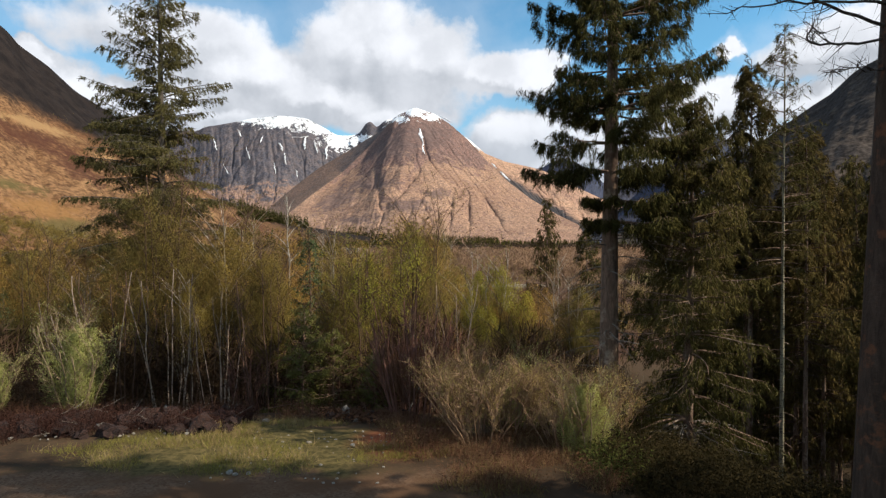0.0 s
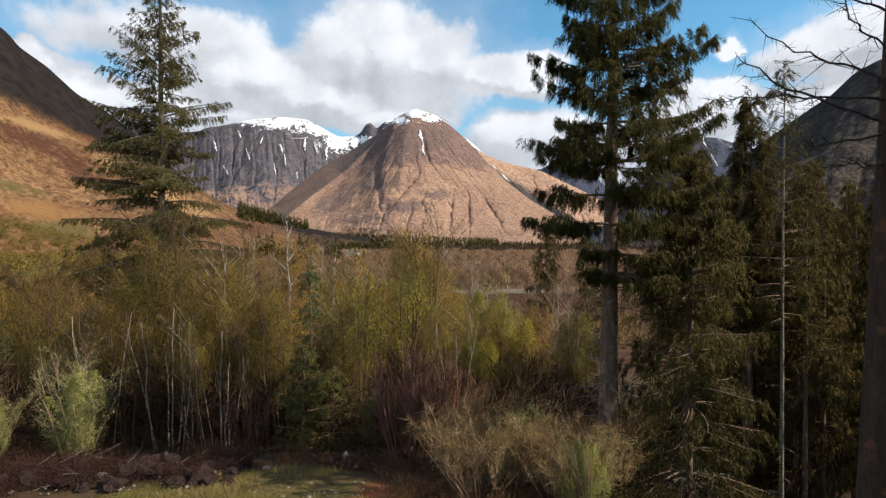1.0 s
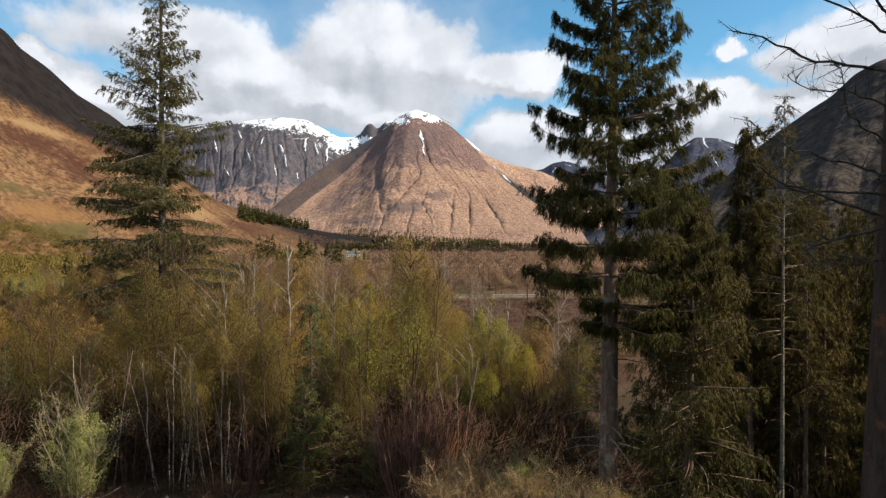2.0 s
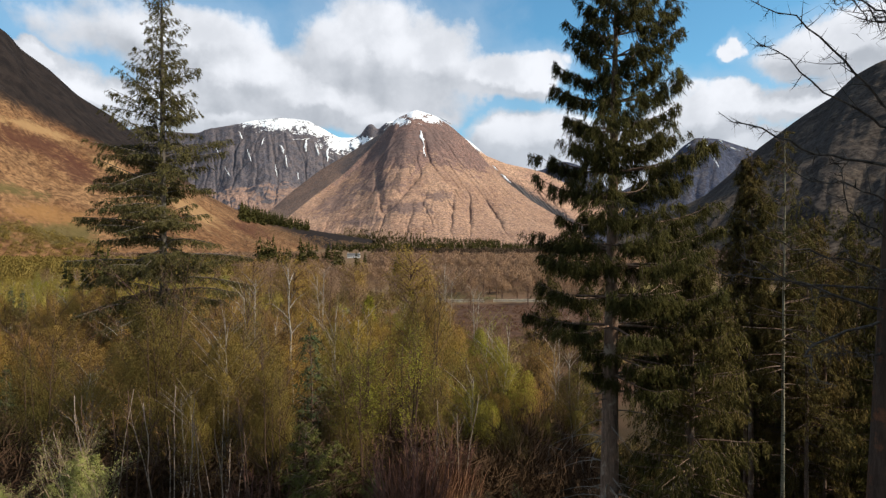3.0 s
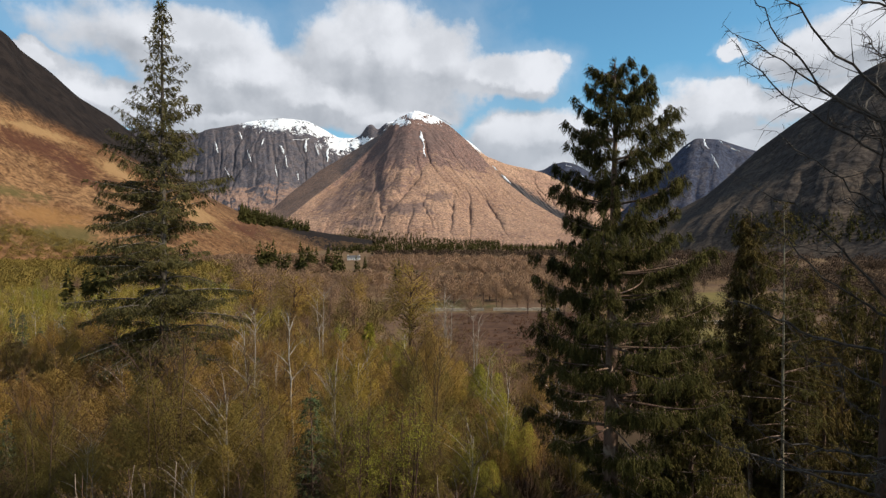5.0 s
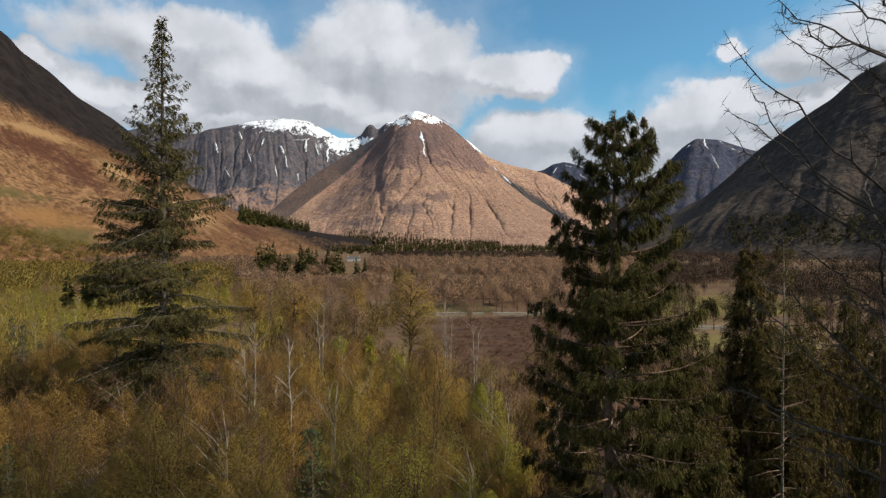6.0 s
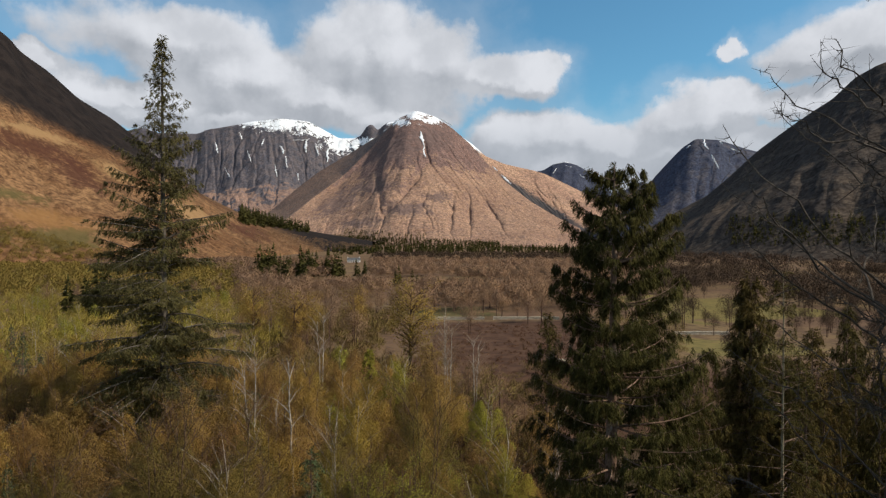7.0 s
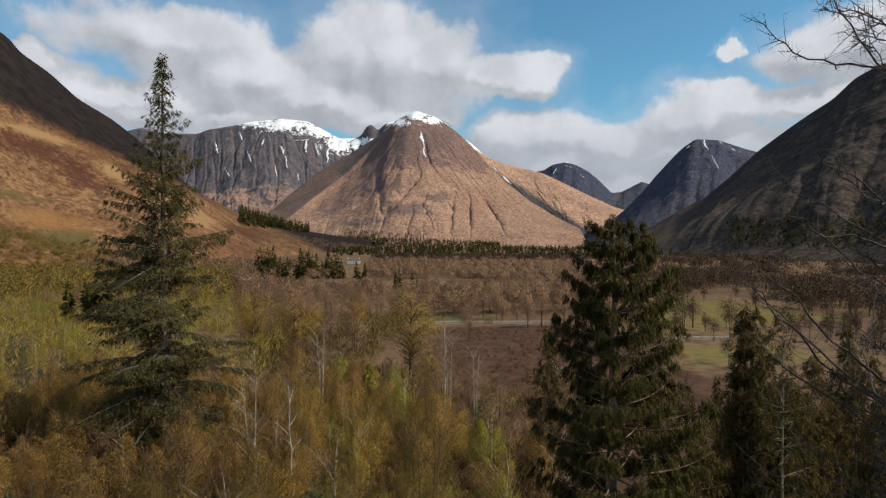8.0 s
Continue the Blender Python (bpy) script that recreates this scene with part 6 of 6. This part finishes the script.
far_wood("slope_wood", "olive young birch wood below the hillside", LEAF_OLIVE, p, rng.uniform(4.5, 9, len(p)), 6, 90, 0.13, 0.045)
p, rng = over(420, 7, -0.62, -0.28, 480, 700)
far_wood("slope_wood", "brown scrub wood at the hillside's foot", TWIG_HAZE, p, rng.uniform(6, 10, len(p)), 8, 60, 0.2, 0.045)
# widened belt of dark conifers, in place of a band of cloud shade
p, rng = over(1500, 9, -0.2, 0.95, 980, 2000)
far_wood("dark_wood", "dark far conifer belt below the mountain, also standing for cloud shade", NEEDLE_SPRUCE, p, rng.uniform(11, 19, len(p)), 10, 26, 0.3, 1.9, True)


def grove(name, label, mat, a0, a1, d0, d1, n, tall, seed):
    p, rng = over(n, seed, a0, a1, d0, d1)
    far_wood(name, label, mat, p, tall * rng.uniform(0.3, 1.0, len(p)) ** 0.8, seed + 1, 90, 0.3, 0.6, True)


grove("conifer_grove", "dark green conifers in a clump on the valley floor", NEEDLE_SPRUCE, -0.325, -0.240, 360, 430, 34, 25, 201)
grove("conifer_grove", "small dark conifers by the farm buildings", NEEDLE_SPRUCE, -0.245, -0.135, 385, 430, 26, 21, 211)
grove("conifer_grove", "dark pines standing behind the oak", NEEDLE_SPRUCE, -0.098, -0.045, 300, 330, 7, 12, 221)
grove("conifer_grove", "dark conifers at the hillside's foot", NEEDLE_SPRUCE, -0.652, -0.575, 166, 182, 12, 19, 231)


def hill_plantation(name, label, mat, hill, box, n, tall, seed, pointed=True):
    """Conifers standing on a hill, between bearings and rises."""
    rng = np.random.default_rng(seed)
    x, y, z = [q.ravel() for q in hill]
    a, e = x / y, (z - 15) / y
    ok = np.flatnonzero((a > box[0]) & (a < box[1]) & (e > box[2] + (a - box[0]) * box[4]) & (e < box[3] + (a - box[0]) * box[4]))
    k = rng.choice(ok, n) if len(ok) else np.zeros(n, int)
    p = np.stack([x[k] + rng.normal(0, 5, n), y[k] + rng.normal(0, 5, n), z[k] - 1.5], -1)
    far_wood(name, label, mat, p, rng.uniform(tall * 0.55, tall, n), seed + 1, 26 if pointed else 110, 0.3 if pointed else 0.09, 1.1 if pointed else 0.035, pointed)


hill_plantation("plantation", "dark conifer plantation on the hill's shoulder", NEEDLE_SPRUCE, left_at, (-0.352, -0.235, 0.026, 0.046, -0.12), 260, 40, 301)
hill_plantation("plantation", "green plantation at the mountain's foot", NEEDLE_OLIVE, centre_at, (-0.17, -0.03, -0.006, 0.017, -0.05), 420, 17, 311)
hill_plantation("plantation", "dark conifers at the mountain's foot", NEEDLE_SPRUCE, centre_at, (-0.19, 0.10, -0.014, 0.006, -0.04), 1100, 19, 321)
hill_plantation("plantation", "dark wood on the shaded hillside", NEEDLE_SPRUCE, right_at, (0.50, 0.78, -0.01, 0.04, 0.0), 420, 13, 331)

hill_plantation("slope_wood", "brown bare scrub on the low end of the hillside", TWIG_HAZE, left_at, (-0.37, -0.10, -0.034, 0.022, -0.14), 520, 10, 351, False)
hill_plantation("slope_wood", "olive birch wood climbing the hillside", LEAF_OLIVE, left_at, (-0.80, -0.58, -0.06, 0.034, -0.26), 420, 9, 341, False)

# ---- walls and buildings on the valley floor ----
STONE = material("pale_stone", lambda g, pos, obj: g.mix(g.ramp(g.noise(obj, 1.8, 6.0, 0.7), 0.35, 0.65), (0.32, 0.27, 0.20), (0.52, 0.45, 0.35)), 0.95, 0.05, 4.0)
LIMEWASH = material("limewash", lambda g, pos, obj: g.mix(g.ramp(g.noise(obj, 0.9, 5.0, 0.6), 0.4, 0.7), (0.80, 0.78, 0.73), (0.68, 0.66, 0.61)), 0.9, 0.01, 6.0)
SLATE = material("slate_roof", lambda g, pos, obj: g.mix(g.ramp(g.noise(obj, 2.5, 5.0, 0.6), 0.35, 0.65), (0.06, 0.06, 0.066), (0.12, 0.117, 0.12)), 0.7, 0.02, 8.0)
PANE = material("dark_pane", lambda g, pos, obj: (0.02, 0.024, 0.03), 0.1, spec=0.5)


def block(shape, x0, x1, y0, y1, z0, z1):
    v = np.array([(x, y, z) for z in (z0, z1) for y in (y0, y1) for x in (x0, x1)], float)
    shape.v.append(v)
    shape.f4.append(np.array([(0, 2, 3, 1), (4, 5, 7, 6), (0, 1, 5, 4), (2, 6, 7, 3), (0, 4, 6, 2), (1, 3, 7, 5)]) + shape.n)
    shape.n += 8


def field_wall(x0, x1, y, tall, label):
    rng = np.random.default_rng(int(abs(x0) * 10) + 1)
    ob = holder("stone_wall", pose((x0 + x1) / 2, y, float(height((x0 + x1) / 2, y))), label, "stone wall")
    half = (x1 - x0) / 2
    bed, cope = Shape(), Shape()
    t = np.linspace(-half, half, 40)
    for lo, hi in zip(t[:-1], t[1:]):
        d = rng.uniform(-0.05, 0.05)
        block(bed, lo, hi - 0.02, -0.3 + d, 0.3 + d, -0.8, tall + rng.uniform(-0.06, 0.04))
        block(cope, lo + 0.01, hi - 0.06, -0.36 + d, 0.36 + d, tall + 0.045, tall + 0.22 + rng.uniform(-0.03, 0.05))
    part("bed", bed.mesh("bed", STONE), ob)
    part("coping", cope.mesh("coping", STONE), ob)


field_wall(-2.35, 12.2, 171, 0.6, "pale low stone wall along the brown meadow")
field_wall(14.9, 34.5, 171, 0.5, "pale low stone wall with a gap before it")
field_wall(55.63, 68.59, 138, 0.5, "pale low wall between two yellow fields")


def cottage(at, wide, deep, eaves, rise, turn, label, windows=3):
    """A whitewashed house with a slate roof, chimneys, windows and a door."""
    ob = holder("house", pose(at[0], at[1], float(height(*at)), 0, 0, turn), label, "house")
    w, d = wide / 2, deep / 2
    wall = Shape()
    wall.v.append(np.array([(-w, -d, -2), (w, -d, -2), (w, d, -2), (-w, d, -2), (-w, -d, eaves), (w, -d, eaves), (w, d, eaves), (-w, d, eaves), (-w, 0, eaves + rise), (w, 0, eaves + rise)], float))
    wall.f4.append(np.array([(0, 1, 5, 4), (1, 2, 6, 5), (2, 3, 7, 6), (3, 0, 4, 7)]))
    wall.f3.append(np.array([(5, 6, 9), (7, 4, 8)]))
    wall.n = 10
    part("wall", wall.mesh("wall", LIMEWASH), ob)
    for sgn in (-1, 1):
        roof = Shape()
        e = 0.35
        lo, hi = np.array([0, sgn * (d + e), eaves - e * rise / d]), np.array([0, 0, eaves + rise + 0.1])
        q = [lo + [-w - e, 0, 0.12], lo + [w + e, 0, 0.12], hi + [w + e, 0, 0.1], hi + [-w - e, 0, 0.1]]
        roof.v.append(np.array(q + [p_ - np.array([0, 0, 0.16]) for p_ in q]))
        roof.f4.append(np.array([(0, 1, 2, 3), (7, 6, 5, 4), (0, 4, 5, 1), (1, 5, 6, 2), (2, 6, 7, 3), (3, 7, 4, 0)]))
        roof.n = 8
        slope = part("roof", roof.mesh("roof", SLATE), ob, "grey slate roof slope")
    for x in (-w + 0.6, w - 0.6):
        chimney = Shape()
        block(chimney, x - 0.4, x + 0.4, -0.35, 0.35, eaves + rise - 0.5, eaves + rise + 0.9)
        part("chimney", chimney.mesh("chimney", LIMEWASH), ob)
    for k in range(windows):
        x = -w + wide * (k + 0.5) / windows
        pane = Shape()
        if k == windows // 2:
            block(pane, x - 0.5, x + 0.5, -d - 0.04, -d + 0.1, 0.0, 2.05)
            part("door", pane.mesh("door", PANE), ob, "dark door")
        else:
            block(pane, x - 0.55, x + 0.55, -d - 0.04, -d + 0.1, 0.95, 2.2)
            part("window", pane.mesh("window", PANE), ob, "dark window")
    return ob


cottage((-108.22, 700), 15, 7, 3.2, 2.2, 4, "long white house with a grey slate roof", 7)
cottage((-86.26, 290), 3.6, 6, 2.2, 1.7, 84, "small white gabled cottage among bare trees", 3)
cottage((-88.94, 450), 6, 5, 2.6, 1.8, 30, "small white cottage behind dark conifers", 3)
cottage((512.33, 800), 12, 6, 3.2, 2.0, -10, "white house below the dark hillside", 5)

# ---- the bank: shrubs, brash, turf ----
WILLOW = plant_broadleaf("willow_shrub", 131, (-11.11, 17.5), "rounded willow bush in pale green leaf", "willow shrub", BARK_WILLOW, BARK_WILLOW, LEAF_WILLOW,
    h=2.95, reach=1.1, r0=0.02, stems=12, leaves=27000, leaf=0.052, leaf_w=0.38, twigs=1300, twig=0.42, first=0.12, limbs_n=70, up=1.5, spread_=0.4, fan=0.5, round_=0.7, dome=0.85, brush=0.65, low=0.04, plumes=16)
again(WILLOW, (-13.30, 16.8), 40, 0.7)
BROWN = plant_broadleaf("willow_shrub", 132, (0.90, 13.6), "twiggy brown-green willow bush on the bank", "willow shrub", BARK_SHRUB, BARK_SHRUB, LEAF_SALLOW,
    h=1.8, reach=0.58, r0=0.008, stems=26, leaves=13000, leaf=0.037, leaf_w=0.34, twigs=3600, twig=0.38, first=0.3, limbs_n=110, up=1.8, spread_=0.3, fan=0.75, round_=0.7, brush=0.6)
again(BROWN, (1.70, 14.4), 70, 0.9)
again(WILLOW, (1.98, 14.9), 220, 0.64)
again(BROWN, (2.79, 13.2), 250, 0.88)
again(WILLOW, (3.23, 12.7), 80, 0.58)
again(BROWN, (3.87, 13.6), 10, 0.7)


def thicket(name, label, category, mat, spots_, n, radius, tall, leaf, seed, stems=3, stem_mat=None):
    """A tangle of small leaves and thin stems over the ground, too many to count, as one object."""
    rng = np.random.default_rng(seed)
    s = Shape()
    spots_ = np.asarray(spots_, float)
    high = tall * rng.uniform(0.45, 1.25, len(spots_))
    i = np.repeat(np.arange(len(spots_)), n)
    p = spots_[i] + rng.normal(size=(len(i), 2)) * radius
    z = height(p[:, 0], p[:, 1])
    lift = high[i] * rng.random(len(i)) ** 0.8
    way = rng.normal(size=(len(i), 3)) * [[1, 1, 0.6]] + [[0, 0, 0.15]]
    s.blades(np.stack([p[:, 0], p[:, 1], z + lift], -1), way, leaf * rng.uniform(0.5, 1.5, len(i)), leaf * 0.5, rng, False)
    facing = [np.repeat(rng.normal(size=(len(i), 3)) * 0.5 + [[0.1, -0.35, 0.8]], 3, 0)]
    j = np.repeat(np.arange(len(spots_)), stems)
    q = spots_[j] + rng.normal(size=(len(j), 2)) * radius * 0.8
    s.blades(np.stack([q[:, 0], q[:, 1], height(q[:, 0], q[:, 1]) - 0.05], -1), rng.normal(size=(len(j), 3)) * 0.5 + [[0, 0, 1.0]], high[j] * rng.uniform(0.8, 1.6, len(j)), 0.014, rng, False)
    facing.append(np.repeat(rng.normal(size=(len(j), 3)) * 0.4 + [[0.2, -0.6, 0.3]], 3, 0))
    return tagged(new(name, s.mesh(name, mat, normals=np.concatenate(facing))), label, category, kind="stuff")


def carpet(name, label, category, mat, spots_, n, radius, tall, lean, wide, seed):
    """A growth of tufts too many to count, as one object."""
    rng = np.random.default_rng(seed)
    s = Shape()
    p = np.repeat(np.asarray(spots_, float), n, 0)
    p = p + rng.normal(size=p.shape) * radius
    z = height(p[:, 0], p[:, 1])
    w = rng.normal(size=(len(p), 3)) * lean + [[0, 0, 1.0]]
    s.blades(np.stack([p[:, 0], p[:, 1], z - 0.03], -1), w, tall * rng.uniform(0.4, 1.3, len(p)), wide, rng, False)
    return tagged(new(name, s.mesh(name, mat)), label, category, kind="stuff")


rng = np.random.default_rng(140)
turf = np.stack([rng.uniform(-10.5, 0.6, 2200), rng.uniform(11.3, 16.2, 2200)], -1)
thin = fbm(turf[:, 0] * 0.7, turf[:, 1] * 0.7, 3, 5)
turf = turf[(thin > 0.40 + 0.25 * smooth(turf[:, 0], -3.6, -2.0)) & (turf[:, 1] > 11.5 + 0.5 * np.clip(-6 - turf[:, 0], 0, 4)) & (turf[:, 1] < 16.2 - 0.75 * np.clip(-5 - turf[:, 0], 0, 4))]
carpet("grass", "yellow-green rough spring grass on the bank", "grass", GRASS, turf, 26, 0.12, 0.17, 1.0, 0.011, 141)
straw = turf[fbm(turf[:, 0] * 1.1, turf[:, 1] * 1.1, 3, 15) > 0.48]
carpet("dry_grass", "tufts of pale dry grass and dock on the bank", "grass", STRAW, straw, 14, 0.13, 0.26, 0.9, 0.012, 147)
dead = np.stack([rng.uniform(-2.4, 5.0, 1300), rng.uniform(10.4, 16.0, 1300)], -1)
dead = dead[(dead[:, 0] < 3.7) & (dead[:, 0] > -0.9 - 0.3 * (dead[:, 1] - 13)) & (fbm(dead[:, 0] * 1.3, dead[:, 1] * 1.3, 3, 9) > 0.40 + 0.12 * smooth(dead[:, 1], 12.6, 11.0))]
thicket("bracken", "red-brown dead bracken and grass under the shrubs", "bracken", BRACKEN, dead, 70, 0.18, 0.30, 0.032, 142, 12)
sprigs = dead[fbm(dead[:, 0] * 1.7, dead[:, 1] * 1.7, 3, 19) > 0.52]
carpet("dry_grass", "pale dry grass stalks standing in the bracken", "grass", STRAW, sprigs, 9, 0.15, 0.4, 0.5, 0.008, 151)
sprigs = dead[fbm(dead[:, 0] * 1.5, dead[:, 1] * 1.5, 3, 29) > 0.54]
carpet("grass", "green grass coming up through the bracken", "grass", GRASS, sprigs, 22, 0.14, 0.2, 0.9, 0.010, 152)
p = np.stack([rng.uniform(-14.5, -5.4, 900), rng.uniform(13.3, 16.8, 900)], -1)
p = p[p[:, 1] > 14.5 - 0.5 * np.clip(-6.5 - p[:, 0], 0, 2.4)]
thicket("heather", "dark red-brown heather and bramble on the dug bank", "heather", HEATHER, p[fbm(p[:, 0] * 0.8, p[:, 1] * 0.8, 3, 4) > 0.40], 80, 0.16, 0.46, 0.036, 143, 9)
p = np.stack([rng.uniform(-16, -4.0, 260), rng.uniform(16.4, 18.6, 260)], -1)
thicket("bracken", "brown dead stalks along the wood's edge", "bracken", BRACKEN, p[fbm(p[:, 0] * 0.6, p[:, 1] * 0.6, 3, 44) > 0.47], 30, 0.2, 0.5, 0.05, 148, 16)
p = np.stack([rng.uniform(-26, 9, 1500), rng.uniform(17.8, 34, 1500)], -1)
thicket("undergrowth", "brown leaf litter and bramble below the birches", "undergrowth", LITTER, p, 26, 0.35, 0.6, 0.08, 144, 4)
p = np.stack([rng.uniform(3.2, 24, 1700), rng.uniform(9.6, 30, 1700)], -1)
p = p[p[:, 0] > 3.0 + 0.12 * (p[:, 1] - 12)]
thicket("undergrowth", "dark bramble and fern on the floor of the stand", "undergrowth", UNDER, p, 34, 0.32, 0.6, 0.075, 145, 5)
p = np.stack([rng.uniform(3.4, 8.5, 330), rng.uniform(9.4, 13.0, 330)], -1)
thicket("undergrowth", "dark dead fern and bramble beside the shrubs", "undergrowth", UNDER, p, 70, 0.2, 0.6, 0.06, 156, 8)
p = np.stack([rng.uniform(3.0, 3.9, 36), rng.uniform(10.9, 12.4, 36)], -1)
thicket("bramble", "green bramble leaves beside the shrubs", "bramble", BRAMBLE, p, 60, 0.22, 0.6, 0.06, 146)
p = np.stack([rng.uniform(-3.7, -1.0, 90), rng.uniform(15.9, 17.2, 90)], -1)
thicket("brash_heap", "heap of brown twigs and needles by the stump", "brash", BRACKEN, p, 40, 0.12, 0.28, 0.09, 149, 8)


def lump(seed, size, flat=0.6, rough=0.35):
    """A rough stone or clod: a sphere of few faces, pushed about."""
    bm = bmesh.new()
    bmesh.ops.create_icosphere(bm, subdivisions=2, radius=1.0)
    for v in bm.verts:
        k = 1 + rough * (noise.noise(v.co * 1.4 + Vector((seed * 3.1, 0, 0))) + 0.5 * noise.noise(v.co * 3.1 + Vector((0, seed * 1.7, 0))))
        v.co = Vector((v.co.x * k, v.co.y * k, v.co.z * k * flat)) * size
    me = bpy.data.meshes.new("stone")
    bm.to_mesh(me)
    bm.free()
    return me


CHALK = material("pale_field_stone", lambda g, pos, obj: g.mix(g.ramp(g.noise(obj, 9.0, 5.0, 0.65), 0.35, 0.65), (0.13, 0.115, 0.095), (0.31, 0.285, 0.25)), 0.9, 0.01, 20.0)
PEAT = material("dark_peat", lambda g, pos, obj: g.mix(g.ramp(g.noise(obj, 5.0, 6.0, 0.7), 0.35, 0.65), (0.012, 0.008, 0.007), (0.050, 0.024, 0.018)), 0.95, 0.05, 9.0)
stones = [lump(k, 1.0) for k in range(5)]
for me in stones:
    me.materials.append(CHALK)
clods = [lump(k + 20, 1.0, 0.8, 1.1) for k in range(5)]
for me in clods:
    me.materials.append(PEAT)


def rest(name, me, x, y, size, label, category, group, sink=0.25):
    ob = new(name, me)
    r = random.Random(int(x * 1000) + int(y * 77))
    ob.matrix_world = pose(x, y, float(height(x, y)) + size * 0.6 * (1 - 2 * sink), r.uniform(-15, 15), r.uniform(-15, 15), r.uniform(0, 360)) @ Matrix.Diagonal((size, size * r.uniform(0.7, 1.0), size * r.uniform(0.7, 1.0), 1))
    return tagged(ob, label, category, group)


rng = np.random.default_rng(150)
for k in range(60):
    x, y = rng.uniform(-13, -5.6), rng.uniform(13.7, 15.4)
    rest("stone", stones[k % 5], x, y, float(rng.uniform(0.02, 0.06)), "pale broken stone on the dug bank", "stone", "stones on the bank", -0.6)
for k in range(80):
    x, y = rng.uniform(-5.0, -1.0), rng.uniform(11.0, 14.8)
    rest("stone", stones[k % 5], x, y, float(rng.uniform(0.015, 0.04)), "small pale stone lying in the grass", "stone", "stones on the bank")
for x, y, s in ((-4.3, 11.6, 0.08), (-4.15, 11.5, 0.06), (-3.9, 11.55, 0.05), (-10.1, 15.3, 0.24), (-9.0, 15.2, 0.18), (-8.6, 15.0, 0.13), (-7.3, 16.4, 0.15), (-6.1, 15.3, 0.12), (-2.5, 16.2, 0.16), (-11.2, 15.4, 0.12), (-3.2, 13.8, 0.08), (-2.1, 13.5, 0.06), (-4.9, 16.0, 0.10)):
    rest("stone", stones[int(s * 100) % 5], x, y, s, "pale grey stone half sunk in the bank", "stone", "stones on the bank")
for k in range(120):
    x, y = rng.uniform(-13.5, -5.4), rng.uniform(14.2, 16.4)
    rest("peat_clod", clods[k % 5], x, y, float(rng.uniform(0.10, 0.32)), "dark clod of peat and heather root on the bank", "peat clod", "clods of the dug bank", 0.2)
for k in range(26):
    x, y = rng.uniform(-3.6, -1.2), rng.uniform(16.0, 17.2)
    rest("peat_clod", clods[k % 5], x, y, float(rng.uniform(0.08, 0.2)), "brown clod in a heap of brash", "peat clod", "clods of the brash heap", 0.2)


def brash(name, x, y, length, r, turn, tilt, seed, label, mat):
    """A cut branch lying on the bank, with the stubs of its twigs."""
    rng = np.random.default_rng(seed)
    s = np.linspace(0, 1, 7)
    sh = Shape()
    line = np.stack([s * length, 0.06 * length * np.sin(3 * s + seed), r + tilt * length * s], -1)
    sh.tube(line, r * (1.05 - 0.7 * s), 6)
    for k in range(4):
        q = rng.uniform(0.2, 0.95)
        o = np.array([np.interp(q, s, line[:, c]) for c in range(3)])
        w = unit(np.array([0.7, rng.normal() * 0.7, rng.uniform(0.0, 0.7)]))
        sh.tube(o + w * np.linspace(0, length * 0.25, 3)[:, None], r * 0.4 * np.array([1, 0.7, 0.3]), 5)
    ob = new(name, sh.mesh(name, mat, True))
    ob.matrix_world = pose(x, y, float(height(x, y)), 0, 0, turn)
    tagged(ob, label, "branch", "brash on the bank")


for k in range(44):
    x, y = rng.uniform(-13, -5.2), rng.uniform(14.8, 17.0)
    brash("cut_branch", x, y, float(rng.uniform(0.4, 1.3)), float(rng.uniform(0.008, 0.022)), float(rng.uniform(0, 360)), float(rng.uniform(0.0, 0.5)), k, "thin dead branch lying on the dug bank", BARK_DEAD)
for k in range(30):
    x, y = rng.uniform(-3.6, -1.1), rng.uniform(15.9, 17.3)
    brash("cut_branch", x, y, float(rng.uniform(0.4, 1.2)), float(rng.uniform(0.008, 0.018)), float(rng.uniform(0, 360)), float(rng.uniform(0.05, 0.4)), 60 + k, "thin cut branch in a heap of brash", BARK_TWIG)
brash("fallen_sapling", -1.21, 17.2, 2.4, 0.025, 60, 0.75, 99, "pale fallen sapling leaning against others", BARK_DEAD)


def stump(x, y, r, tall):
    sh = Shape()
    sh.tube(np.array([(0, 0, -0.2), (0, 0, 0.05), (0.01, 0, tall * 0.6), (0.02, 0, tall)]), np.array([1.35, 1.1, 0.95, 0.9]) * r, 10)
    ob = new("tree_stump", sh.mesh("tree_stump", BARK_DEAD, True))
    ob.matrix_world = pose(x, y, float(height(x, y)))
    tagged(ob, "small pale cut tree stump in the brash", "tree stump")


stump(-2.78, 16.5, 0.12, 0.32)
stump(-7.99, 16.6, 0.06, 0.34)


def hurdle(x, y, turn):
    """A white slatted panel lying aslant in the grass."""
    ob = holder("slatted_panel", pose(x, y, float(height(x, y)) + 0.1, 14, 0, turn), "white-painted slatted wooden panel lying in the meadow", "wooden panel")
    for k in range(6):
        slat = Shape()
        block(slat, -1.1 + 0.4 * k, -0.95 + 0.4 * k, -0.6, 0.6, 0.05, 0.09)
        part("slat", slat.mesh("slat", STONE), ob)
    for v in (-0.5, 0.0, 0.5):
        rail = Shape()
        block(rail, -1.12, 1.07, v - 0.04, v + 0.04, 0.0, 0.046)
        part("rail", rail.mesh("rail", STONE), ob)


hurdle(19.75, 98.0, -8)
